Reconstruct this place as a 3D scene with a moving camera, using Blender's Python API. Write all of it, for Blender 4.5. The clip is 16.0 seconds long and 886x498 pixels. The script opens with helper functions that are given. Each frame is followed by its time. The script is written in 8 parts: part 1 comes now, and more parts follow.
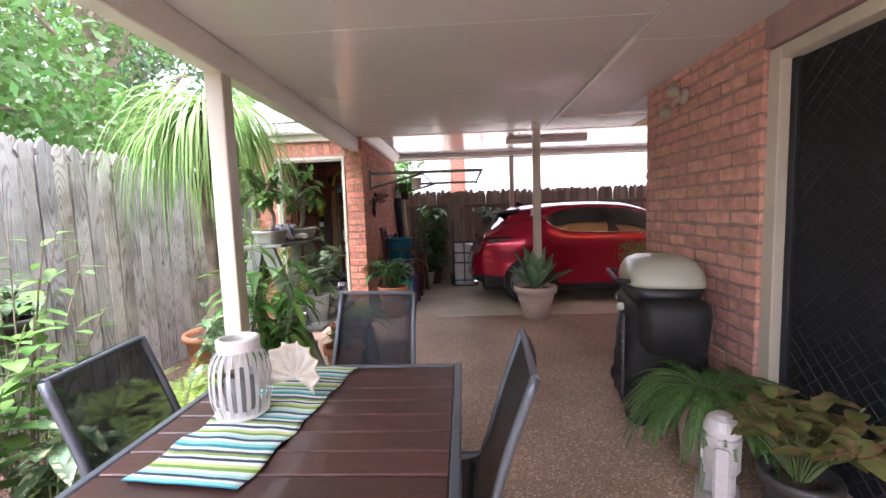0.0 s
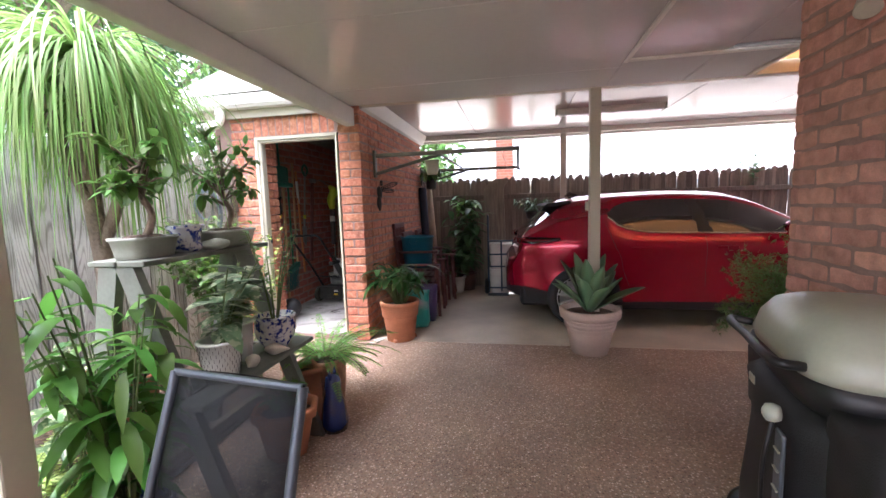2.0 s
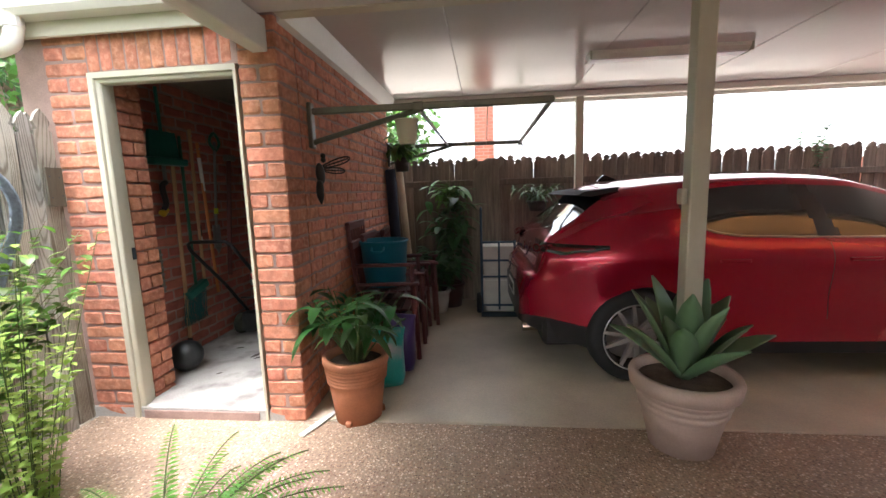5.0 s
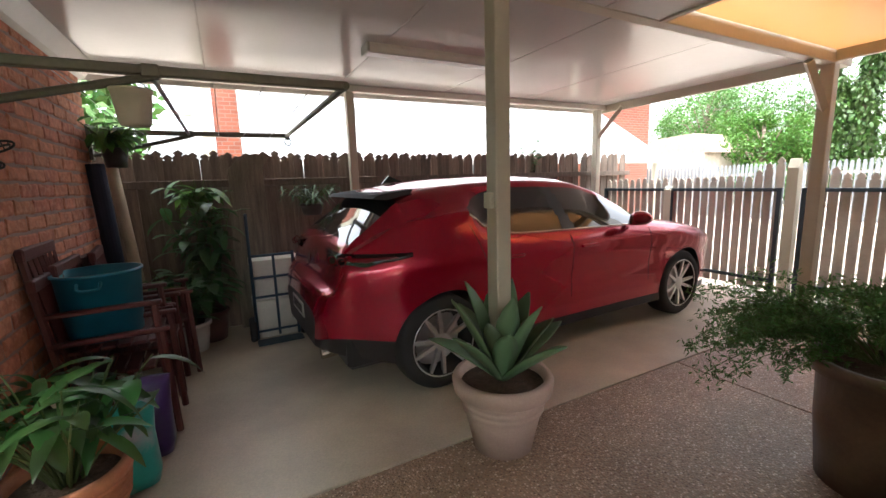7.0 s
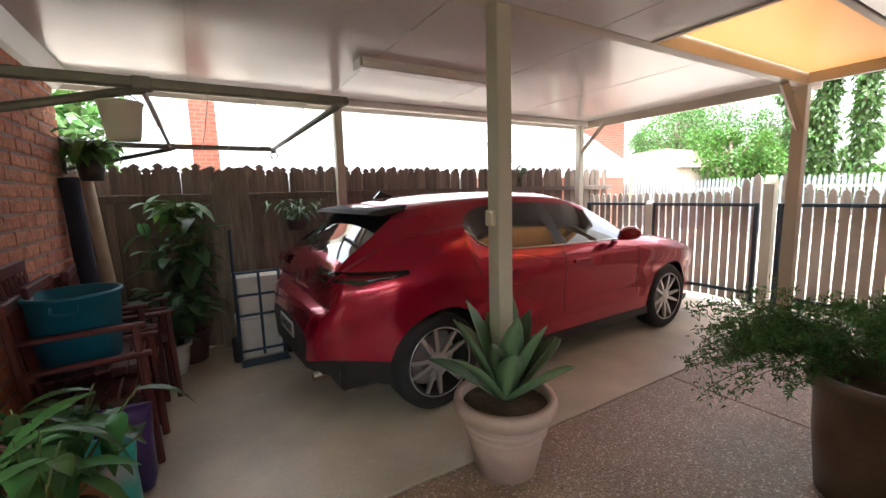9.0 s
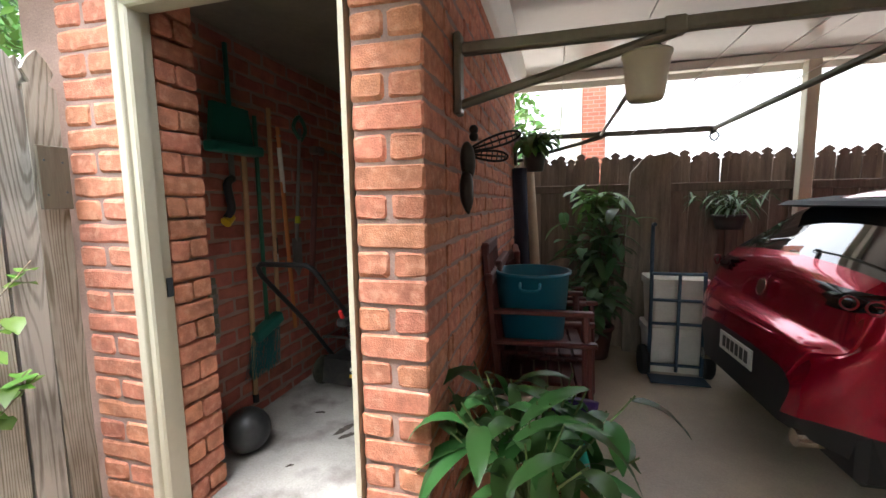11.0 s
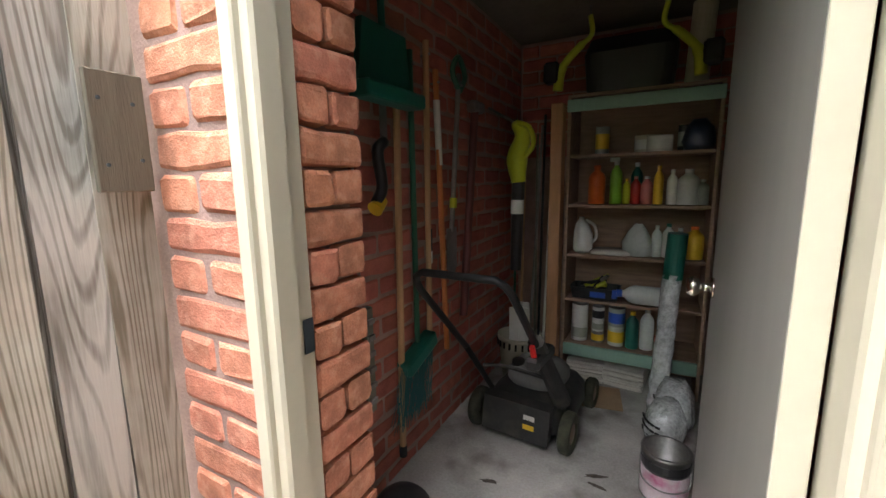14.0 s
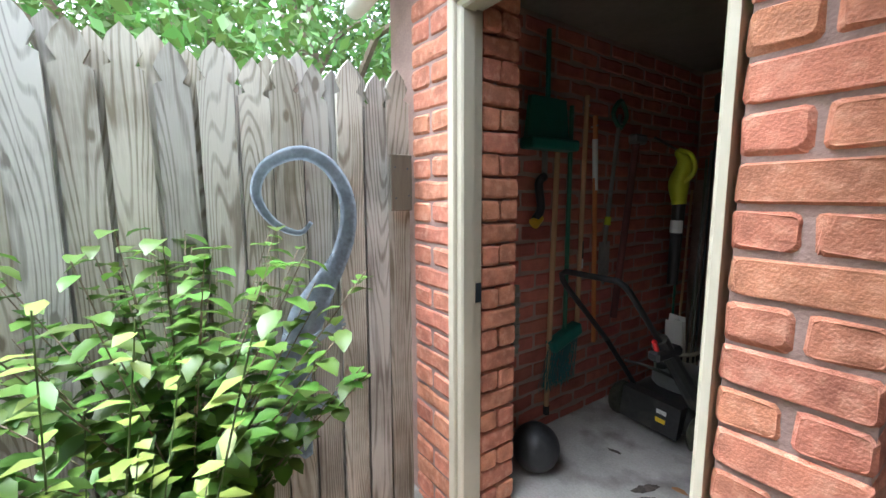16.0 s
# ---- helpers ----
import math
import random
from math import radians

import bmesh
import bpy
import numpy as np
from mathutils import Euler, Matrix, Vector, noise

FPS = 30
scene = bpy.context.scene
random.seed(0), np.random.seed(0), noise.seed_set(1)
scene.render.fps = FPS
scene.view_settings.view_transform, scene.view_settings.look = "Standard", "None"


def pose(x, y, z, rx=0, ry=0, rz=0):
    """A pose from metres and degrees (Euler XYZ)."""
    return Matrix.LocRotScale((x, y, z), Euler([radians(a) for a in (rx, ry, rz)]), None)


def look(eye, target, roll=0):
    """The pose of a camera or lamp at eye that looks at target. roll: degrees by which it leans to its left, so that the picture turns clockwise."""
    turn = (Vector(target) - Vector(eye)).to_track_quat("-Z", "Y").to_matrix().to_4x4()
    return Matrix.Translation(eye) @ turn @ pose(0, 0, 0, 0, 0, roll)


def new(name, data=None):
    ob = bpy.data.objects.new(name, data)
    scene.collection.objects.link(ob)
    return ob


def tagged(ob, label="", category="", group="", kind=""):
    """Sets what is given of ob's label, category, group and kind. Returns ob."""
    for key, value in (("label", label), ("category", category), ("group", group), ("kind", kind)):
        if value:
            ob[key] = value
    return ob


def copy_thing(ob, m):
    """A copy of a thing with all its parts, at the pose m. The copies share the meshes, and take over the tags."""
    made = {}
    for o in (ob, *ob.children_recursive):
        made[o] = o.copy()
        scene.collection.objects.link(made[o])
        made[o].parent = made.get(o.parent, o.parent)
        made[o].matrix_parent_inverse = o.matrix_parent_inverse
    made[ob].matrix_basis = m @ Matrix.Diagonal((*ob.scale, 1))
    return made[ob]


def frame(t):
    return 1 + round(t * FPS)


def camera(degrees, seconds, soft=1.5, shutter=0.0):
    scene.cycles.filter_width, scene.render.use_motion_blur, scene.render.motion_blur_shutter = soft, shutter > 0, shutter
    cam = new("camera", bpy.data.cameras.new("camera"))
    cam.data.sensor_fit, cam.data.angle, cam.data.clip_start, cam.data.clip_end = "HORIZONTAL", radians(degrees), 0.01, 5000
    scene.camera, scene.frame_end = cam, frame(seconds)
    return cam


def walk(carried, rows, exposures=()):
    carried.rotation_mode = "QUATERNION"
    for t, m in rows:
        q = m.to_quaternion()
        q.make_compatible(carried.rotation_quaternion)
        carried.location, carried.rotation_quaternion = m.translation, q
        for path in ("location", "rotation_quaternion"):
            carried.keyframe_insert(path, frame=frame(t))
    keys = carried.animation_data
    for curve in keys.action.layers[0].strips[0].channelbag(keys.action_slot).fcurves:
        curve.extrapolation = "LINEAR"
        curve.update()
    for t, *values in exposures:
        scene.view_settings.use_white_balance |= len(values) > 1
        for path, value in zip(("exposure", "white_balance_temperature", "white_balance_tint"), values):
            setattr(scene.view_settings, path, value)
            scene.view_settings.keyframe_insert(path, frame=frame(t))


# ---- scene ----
cam = camera(94.5, 16.0)
METRES, EYE, TILT, LEAN, TURN = 6.1, 1.34, 0.0, 0.0, 2.8
ROWS = [
    (0.0, 0.0, 0.0, 0.0, -0.17, -5.12, 1.87),
    (0.5, 0.0167, 0.0546, -0.0003, 0.29, -5.19, 1.82),
    (1.0, 0.0288, 0.1068, -0.0001, 1.56, -5.43, 1.91),
    (1.5, 0.0402, 0.1634, 0.0001, 4.0, -5.77, 1.82),
    (2.0, 0.0533, 0.2151, 0.001, 7.43, -6.1, 1.78),
    (2.5, 0.0553, 0.264, 0.0034, 11.06, -6.26, 1.71),
    (3.0, 0.05, 0.3236, 0.0064, 13.94, -6.36, 1.65),
    (5.5, -0.0071, 0.5076, 0.0035, -4.52, -8.45, 1.81),
    (6.0, -0.0129, 0.5299, 0.0053, -13.69, -8.85, 1.87),
    (6.5, -0.0192, 0.5488, 0.0078, -22.69, -9.17, 1.88),
    (7.0, -0.0235, 0.5613, 0.0098, -30.73, -9.29, 1.82),
    (7.5, -0.0259, 0.5664, 0.0131, -37.21, -9.18, 1.74),
    (8.0, -0.0267, 0.5673, 0.0153, -41.55, -8.81, 1.58),
    (10.5, -0.0826, 0.6365, 0.0056, -0.77, -5.51, 1.01),
    (11.0, -0.1099, 0.6691, 0.001, 12.61, -6.38, 0.84),
    (11.5, -0.137, 0.7009, 0.0003, 21.96, -7.7, 0.76),
    (12.0, -0.1613, 0.7311, 0.0005, 27.46, -8.64, 0.77),
    (12.5, -0.1867, 0.75, -0.0024, 29.55, -9.13, 0.81),
    (13.0, -0.2136, 0.7649, 0.0006, 28.92, -9.44, 0.86),
    (13.5, -0.2294, 0.7747, 0.0009, 27.0, -9.47, 0.93),
    (14.0, -0.2349, 0.7798, 0.0026, 25.65, -9.43, 0.93),
    (14.5, -0.2276, 0.7749, 0.0045, 25.96, -9.19, 0.94),
    (15.0, -0.2084, 0.7609, 0.006, 30.06, -8.61, 0.92),
    (15.5, -0.183, 0.7381, 0.009, 39.9, -7.91, 0.76),
    (16.0, -0.1515, 0.7115, 0.0104, 52.38, -7.4, 0.34),
]
walk(cam, [(t, pose(0, 0, EYE, TILT, LEAN, TURN) @ pose(METRES * x, METRES * y, METRES * z, 90 + pitch, roll, yaw)) for t, x, y, z, yaw, pitch, roll in ROWS],
     exposures=[(0.0, 3.46, 5850, 23), (2.0, 3.5, 5800, 19), (3.2, 3.6, 5950, 12), (5.5, 3.25, 6150, 10), (7.0, 3.2, 6200, 9), (8.2, 3.3, 6200, 9), (10.5, 3.4, 6150, 9), (12.0, 3.3, 6150, 9), (13.5, 3.47, 6300, 12), (14.5, 3.47, 6300, 12), (15.0, 3.45, 5800, 10), (15.5, 3.4, 5700, 9), (16.0, 3.14, 5650, 9)])

# ---- world, sun, exposure ----
world = bpy.data.worlds.new("overcast_sky")
scene.world = world
world.use_nodes = True
_wn = world.node_tree.nodes
_wl = world.node_tree.links
_sky = _wn.new("ShaderNodeTexSky")
_sky.sky_type = "NISHITA"
_sky.sun_disc = False
_sky.sun_elevation = radians(74)
_sky.sun_rotation = radians(215)
_sky.dust_density = 6.0
_sky.air_density = 1.0
_hsv = _wn.new("ShaderNodeHueSaturation")
_hsv.inputs["Saturation"].default_value = 0.18
_wl.new(_sky.outputs["Color"], _hsv.inputs["Color"])
_wl.new(_hsv.outputs["Color"], _wn["Background"].inputs["Color"])
_wn["Background"].inputs["Strength"].default_value = 0.15
_sun = bpy.data.lights.new("sun", "SUN")
_sun.energy = 0.5
_sun.angle = radians(30)
_sun.color = (1.0, 0.97, 0.93)
sun = new("sun", _sun)
sun.matrix_world = look((-5.0, -7.0, 30), (0, 0, 0))

# ---- materials ----


def mat(name, base, rough=0.6, metal=0.0, vary=0.15, scale=6.0, fine=60.0, bump=0.15, dist=0.004, per=0.0, hue=0.0,
        dark=None, darkscale=2.0, darkamt=0.0, stretch=None, spec=0.5, coat=0.0, trans=0.0, alpha=1.0, sub=0.0):
    """Principled surface with blotches at two scales, fine relief, and a shift from object to object (per)."""
    m = bpy.data.materials.new(name)
    m.use_nodes = True
    N, L = m.node_tree.nodes, m.node_tree.links
    p = N["Principled BSDF"]
    p.inputs["Roughness"].default_value = rough
    p.inputs["Metallic"].default_value = metal
    p.inputs["Specular IOR Level"].default_value = spec
    p.inputs["Coat Weight"].default_value = coat
    p.inputs["Coat Roughness"].default_value = 0.04
    p.inputs["Transmission Weight"].default_value = trans
    p.inputs["Alpha"].default_value = alpha
    tc = N.new("ShaderNodeTexCoord")
    info = N.new("ShaderNodeObjectInfo")
    mp = N.new("ShaderNodeMapping")
    if stretch:
        mp.inputs["Scale"].default_value = stretch
    off = N.new("ShaderNodeVectorMath")
    off.operation = "MULTIPLY_ADD"
    off.inputs[1].default_value = (7.3, 5.1, 9.7)
    cmb = N.new("ShaderNodeCombineXYZ")
    for k in range(3):
        L.new(info.outputs["Random"], cmb.inputs[k])
    L.new(cmb.outputs[0], off.inputs[0])
    L.new(tc.outputs["Object"], off.inputs[2])
    L.new(off.outputs[0], mp.inputs["Vector"])
    n1 = N.new("ShaderNodeTexNoise")
    n1.inputs["Scale"].default_value = scale
    n1.inputs["Detail"].default_value = 4
    n2 = N.new("ShaderNodeTexNoise")
    n2.inputs["Scale"].default_value = fine
    n2.inputs["Detail"].default_value = 3
    L.new(mp.outputs[0], n1.inputs["Vector"])
    L.new(mp.outputs[0], n2.inputs["Vector"])
    add = N.new("ShaderNodeMath")
    add.operation = "MULTIPLY_ADD"
    add.inputs[1].default_value = 0.45
    L.new(n2.outputs["Fac"], add.inputs[0])
    L.new(n1.outputs["Fac"], add.inputs[2])
    rng = N.new("ShaderNodeMapRange")
    rng.inputs["From Min"].default_value = 0.45
    rng.inputs["From Max"].default_value = 1.0
    rng.inputs["To Min"].default_value = 1 - vary
    rng.inputs["To Max"].default_value = 1 + vary
    L.new(add.outputs[0], rng.inputs["Value"])
    pr = N.new("ShaderNodeMapRange")
    pr.inputs["To Min"].default_value = 1 - per
    pr.inputs["To Max"].default_value = 1 + per
    L.new(info.outputs["Random"], pr.inputs["Value"])
    mul = N.new("ShaderNodeMath")
    mul.operation = "MULTIPLY"
    L.new(rng.outputs[0], mul.inputs[0])
    L.new(pr.outputs[0], mul.inputs[1])
    hs = N.new("ShaderNodeHueSaturation")
    hs.inputs["Color"].default_value = (*base, 1)
    L.new(mul.outputs[0], hs.inputs["Value"])
    if hue:
        hr = N.new("ShaderNodeMapRange")
        hr.inputs["To Min"].default_value = 0.5 - hue
        hr.inputs["To Max"].default_value = 0.5 + hue
        wn = N.new("ShaderNodeTexWhiteNoise")
        wn.noise_dimensions = "1D"
        L.new(info.outputs["Random"], wn.inputs["W"])
        L.new(wn.outputs["Value"], hr.inputs["Value"])
        L.new(hr.outputs[0], hs.inputs["Hue"])
    out = hs.outputs["Color"]
    if dark is not None:
        n3 = N.new("ShaderNodeTexNoise")
        n3.inputs["Scale"].default_value = darkscale
        n3.inputs["Detail"].default_value = 6
        L.new(mp.outputs[0], n3.inputs["Vector"])
        r3 = N.new("ShaderNodeMapRange")
        r3.inputs["From Min"].default_value = 0.5
        r3.inputs["From Max"].default_value = 0.72
        r3.inputs["To Max"].default_value = darkamt
        L.new(n3.outputs["Fac"], r3.inputs["Value"])
        mx = N.new("ShaderNodeMix")
        mx.data_type = "RGBA"
        L.new(r3.outputs[0], mx.inputs["Factor"])
        L.new(out, mx.inputs["A"])
        mx.inputs["B"].default_value = (*dark, 1)
        out = mx.outputs["Result"]
    L.new(out, p.inputs["Base Color"])
    if bump:
        b = N.new("ShaderNodeBump")
        b.inputs["Strength"].default_value = bump
        b.inputs["Distance"].default_value = dist
        L.new(n2.outputs["Fac"], b.inputs["Height"])
        L.new(b.outputs[0], p.inputs["Normal"])
    return m


def leaf_mat(name, base, vary=0.35, rough=0.45, trans=0.35, edge=None):
    """Leaf: light passes through in part; each leaf differs by its island."""
    m = bpy.data.materials.new(name)
    m.use_nodes = True
    N, L = m.node_tree.nodes, m.node_tree.links
    p = N["Principled BSDF"]
    p.inputs["Roughness"].default_value = rough
    g = N.new("ShaderNodeNewGeometry")
    r = N.new("ShaderNodeMapRange")
    r.inputs["To Min"].default_value = 1 - vary
    r.inputs["To Max"].default_value = 1 + vary
    L.new(g.outputs["Random Per Island"], r.inputs["Value"])
    hs = N.new("ShaderNodeHueSaturation")
    hs.inputs["Color"].default_value = (*base, 1)
    L.new(r.outputs[0], hs.inputs["Value"])
    r2 = N.new("ShaderNodeMapRange")
    r2.inputs["To Min"].default_value = 0.475
    r2.inputs["To Max"].default_value = 0.52
    L.new(g.outputs["Random Per Island"], r2.inputs["Value"])
    L.new(r2.outputs[0], hs.inputs["Hue"])
    col = hs.outputs["Color"]
    if edge is not None:
        uv = N.new("ShaderNodeTexCoord")
        nz = N.new("ShaderNodeTexNoise")
        nz.inputs["Scale"].default_value = 28
        L.new(uv.outputs["Object"], nz.inputs["Vector"])
        rr = N.new("ShaderNodeMapRange")
        rr.inputs["From Min"].default_value = 0.52
        rr.inputs["From Max"].default_value = 0.6
        L.new(nz.outputs["Fac"], rr.inputs["Value"])
        mx = N.new("ShaderNodeMix")
        mx.data_type = "RGBA"
        L.new(rr.outputs[0], mx.inputs["Factor"])
        L.new(col, mx.inputs["A"])
        mx.inputs["B"].default_value = (*edge, 1)
        col = mx.outputs["Result"]
    L.new(col, p.inputs["Base Color"])
    t = N.new("ShaderNodeBsdfTranslucent")
    L.new(col, t.inputs["Color"])
    mix = N.new("ShaderNodeMixShader")
    mix.inputs[0].default_value = trans
    L.new(p.outputs[0], mix.inputs[1])
    L.new(t.outputs[0], mix.inputs[2])
    L.new(mix.outputs[0], N["Material Output"].inputs["Surface"])
    return m


def wood_mat(name, light, dark):
    """Sawn softwood: wandering growth rings along the board, knots, fine grain and grey weathering from board to board."""
    m = bpy.data.materials.new(name)
    m.use_nodes = True
    N, L = m.node_tree.nodes, m.node_tree.links
    p = N["Principled BSDF"]
    p.inputs["Roughness"].default_value = 0.9
    tc = N.new("ShaderNodeTexCoord")
    info = N.new("ShaderNodeObjectInfo")
    cmb = N.new("ShaderNodeCombineXYZ")
    for k in range(3):
        L.new(info.outputs["Random"], cmb.inputs[k])
    off = N.new("ShaderNodeVectorMath")
    off.operation = "MULTIPLY_ADD"
    off.inputs[1].default_value = (0.3, 7.7, 17.0)
    L.new(cmb.outputs[0], off.inputs[0])
    L.new(tc.outputs["Object"], off.inputs[2])
    mp = N.new("ShaderNodeMapping")
    mp.inputs["Scale"].default_value = (1.0, 1.0, 0.10)
    L.new(off.outputs[0], mp.inputs["Vector"])
    field = N.new("ShaderNodeTexNoise")
    field.inputs["Scale"].default_value = 6.5
    field.inputs["Detail"].default_value = 1.5
    field.inputs["Roughness"].default_value = 0.4
    L.new(mp.outputs[0], field.inputs["Vector"])
    rings = N.new("ShaderNodeMath")
    rings.operation = "MULTIPLY"
    rings.inputs[1].default_value = 215
    L.new(field.outputs["Fac"], rings.inputs[0])
    sine = N.new("ShaderNodeMath")
    sine.operation = "SINE"
    L.new(rings.outputs[0], sine.inputs[0])
    wave = N.new("ShaderNodeMapRange")
    wave.inputs["From Min"].default_value = 0.1
    L.new(sine.outputs[0], wave.inputs["Value"])
    grain = N.new("ShaderNodeTexNoise")
    grain.inputs["Scale"].default_value = 240
    grain.inputs["Detail"].default_value = 3
    mp2 = N.new("ShaderNodeMapping")
    mp2.inputs["Scale"].default_value = (1.0, 1.0, 0.05)
    L.new(off.outputs[0], mp2.inputs["Vector"])
    L.new(mp2.outputs[0], grain.inputs["Vector"])
    patch = N.new("ShaderNodeTexNoise")
    patch.inputs["Scale"].default_value = 3.0
    patch.inputs["Detail"].default_value = 5
    L.new(off.outputs[0], patch.inputs["Vector"])
    vor = N.new("ShaderNodeTexVoronoi")
    vor.inputs["Scale"].default_value = 4.5
    mp3 = N.new("ShaderNodeMapping")
    mp3.inputs["Scale"].default_value = (1.6, 0.2, 0.75)
    L.new(off.outputs[0], mp3.inputs["Vector"])
    L.new(mp3.outputs[0], vor.inputs["Vector"])
    knot = N.new("ShaderNodeMapRange")
    knot.inputs["From Min"].default_value = 0.06
    knot.inputs["From Max"].default_value = 0.11
    knot.inputs["To Min"].default_value = 0.75
    knot.inputs["To Max"].default_value = 0.0
    L.new(vor.outputs["Distance"], knot.inputs["Value"])
    f1 = N.new("ShaderNodeMath")
    f1.operation = "MULTIPLY_ADD"
    f1.inputs[1].default_value = 0.36
    L.new(wave.outputs[0], f1.inputs[0])
    f2 = N.new("ShaderNodeMapRange")
    f2.inputs["From Min"].default_value = 0.35
    f2.inputs["From Max"].default_value = 0.7
    f2.inputs["To Max"].default_value = 0.62
    L.new(patch.outputs["Fac"], f2.inputs["Value"])
    L.new(f2.outputs[0], f1.inputs[2])
    f3 = N.new("ShaderNodeMath")
    f3.operation = "MULTIPLY_ADD"
    f3.inputs[1].default_value = 0.55
    L.new(grain.outputs["Fac"], f3.inputs[0])
    L.new(f1.outputs[0], f3.inputs[2])
    f4 = N.new("ShaderNodeMath")
    f4.operation = "ADD"
    f4.use_clamp = True
    L.new(f3.outputs[0], f4.inputs[0])
    L.new(knot.outputs[0], f4.inputs[1])
    sc = N.new("ShaderNodeMapRange")
    sc.inputs["From Min"].default_value = 0.4
    sc.inputs["From Max"].default_value = 1.15
    L.new(f4.outputs[0], sc.inputs["Value"])
    mx = N.new("ShaderNodeMix")
    mx.data_type = "RGBA"
    L.new(sc.outputs[0], mx.inputs["Factor"])
    mx.inputs["A"].default_value = (*light, 1)
    mx.inputs["B"].default_value = (*dark, 1)
    hs = N.new("ShaderNodeHueSaturation")
    L.new(mx.outputs["Result"], hs.inputs["Color"])
    sat = N.new("ShaderNodeMapRange")
    sat.inputs["To Min"].default_value = 0.5
    sat.inputs["To Max"].default_value = 1.5
    L.new(info.outputs["Random"], sat.inputs["Value"])
    L.new(sat.outputs[0], hs.inputs["Saturation"])
    wn = N.new("ShaderNodeTexWhiteNoise")
    wn.noise_dimensions = "1D"
    L.new(info.outputs["Random"], wn.inputs["W"])
    val = N.new("ShaderNodeMapRange")
    val.inputs["To Min"].default_value = 0.78
    val.inputs["To Max"].default_value = 1.2
    L.new(wn.outputs["Value"], val.inputs["Value"])
    L.new(val.outputs[0], hs.inputs["Value"])
    L.new(hs.outputs[0], p.inputs["Base Color"])
    b = N.new("ShaderNodeBump")
    b.invert = True
    b.inputs["Strength"].default_value = 0.45
    b.inputs["Distance"].default_value = 0.003
    L.new(f4.outputs[0], b.inputs["Height"])
    L.new(b.outputs[0], p.inputs["Normal"])
    return m


def aggregate_mat():
    """Exposed aggregate: pebbles of many browns set in a buff matrix."""
    m = bpy.data.materials.new("exposed_aggregate")
    m.use_nodes = True
    N, L = m.node_tree.nodes, m.node_tree.links
    p = N["Principled BSDF"]
    tc = N.new("ShaderNodeTexCoord")
    v = N.new("ShaderNodeTexVoronoi")
    v.inputs["Scale"].default_value = 85
    L.new(tc.outputs["Object"], v.inputs["Vector"])
    ramp = N.new("ShaderNodeValToRGB")
    e = ramp.color_ramp.elements
    e[0].position, e[0].color = 0.0, (0.14, 0.085, 0.06, 1)
    e[1].position, e[1].color = 1.0, (0.66, 0.56, 0.46, 1)
    for pos, c in ((0.3, (0.27, 0.165, 0.11, 1)), (0.6, (0.38, 0.255, 0.175, 1)), (0.85, (0.50, 0.37, 0.27, 1))):
        k = e.new(pos)
        k.color = c
    sep = N.new("ShaderNodeSeparateColor")
    L.new(v.outputs["Color"], sep.inputs[0])
    L.new(sep.outputs[0], ramp.inputs[0])
    d = N.new("ShaderNodeMapRange")
    d.inputs["From Min"].default_value = 0.35
    d.inputs["From Max"].default_value = 0.6
    L.new(v.outputs["Distance"], d.inputs["Value"])
    mx = N.new("ShaderNodeMix")
    mx.data_type = "RGBA"
    L.new(d.outputs[0], mx.inputs["Factor"])
    L.new(ramp.outputs[0], mx.inputs["A"])
    mx.inputs["B"].default_value = (0.28, 0.20, 0.145, 1)
    big = N.new("ShaderNodeTexNoise")
    big.inputs["Scale"].default_value = 1.3
    big.inputs["Detail"].default_value = 6
    L.new(tc.outputs["Object"], big.inputs["Vector"])
    br = N.new("ShaderNodeMapRange")
    br.inputs["From Min"].default_value = 0.3
    br.inputs["From Max"].default_value = 0.7
    br.inputs["To Min"].default_value = 0.92
    br.inputs["To Max"].default_value = 1.45
    L.new(big.outputs["Fac"], br.inputs["Value"])
    hs = N.new("ShaderNodeHueSaturation")
    L.new(mx.outputs["Result"], hs.inputs["Color"])
    L.new(br.outputs[0], hs.inputs["Value"])
    L.new(hs.outputs[0], p.inputs["Base Color"])
    p.inputs["Roughness"].default_value = 0.42
    inv = N.new("ShaderNodeMath")
    inv.operation = "SUBTRACT"
    inv.inputs[0].default_value = 1
    L.new(v.outputs["Distance"], inv.inputs[1])
    b = N.new("ShaderNodeBump")
    b.inputs["Strength"].default_value = 0.7
    b.inputs["Distance"].default_value = 0.006
    L.new(inv.outputs[0], b.inputs["Height"])
    L.new(b.outputs[0], p.inputs["Normal"])
    return m


AGG = aggregate_mat()
CONC = mat("concrete_slab", (0.55, 0.475, 0.37), rough=0.42, vary=0.25, scale=1.6, fine=90, bump=0.12, dark=(0.26, 0.205, 0.165), darkscale=1.1, darkamt=0.55)
CONC_SHED = mat("shed_concrete", (0.36, 0.34, 0.315), rough=0.75, vary=0.3, scale=4, fine=90, bump=0.3, dark=(0.11, 0.095, 0.085), darkscale=4.6, darkamt=0.85)
SOIL = mat("mulch_soil", (0.10, 0.065, 0.045), rough=0.95, vary=0.6, scale=14, fine=70, bump=1.0, dist=0.02)
EARTH = mat("outer_ground", (0.32, 0.275, 0.225), rough=0.9, vary=0.25, scale=0.5, fine=12, bump=0.3)
BRICK = mat("orange_brick", (0.49, 0.195, 0.118), rough=0.92, vary=0.36, scale=17, fine=190, bump=0.6, dist=0.004, per=0.13, hue=0.007, dark=(0.62, 0.36, 0.25), darkscale=34, darkamt=0.5)
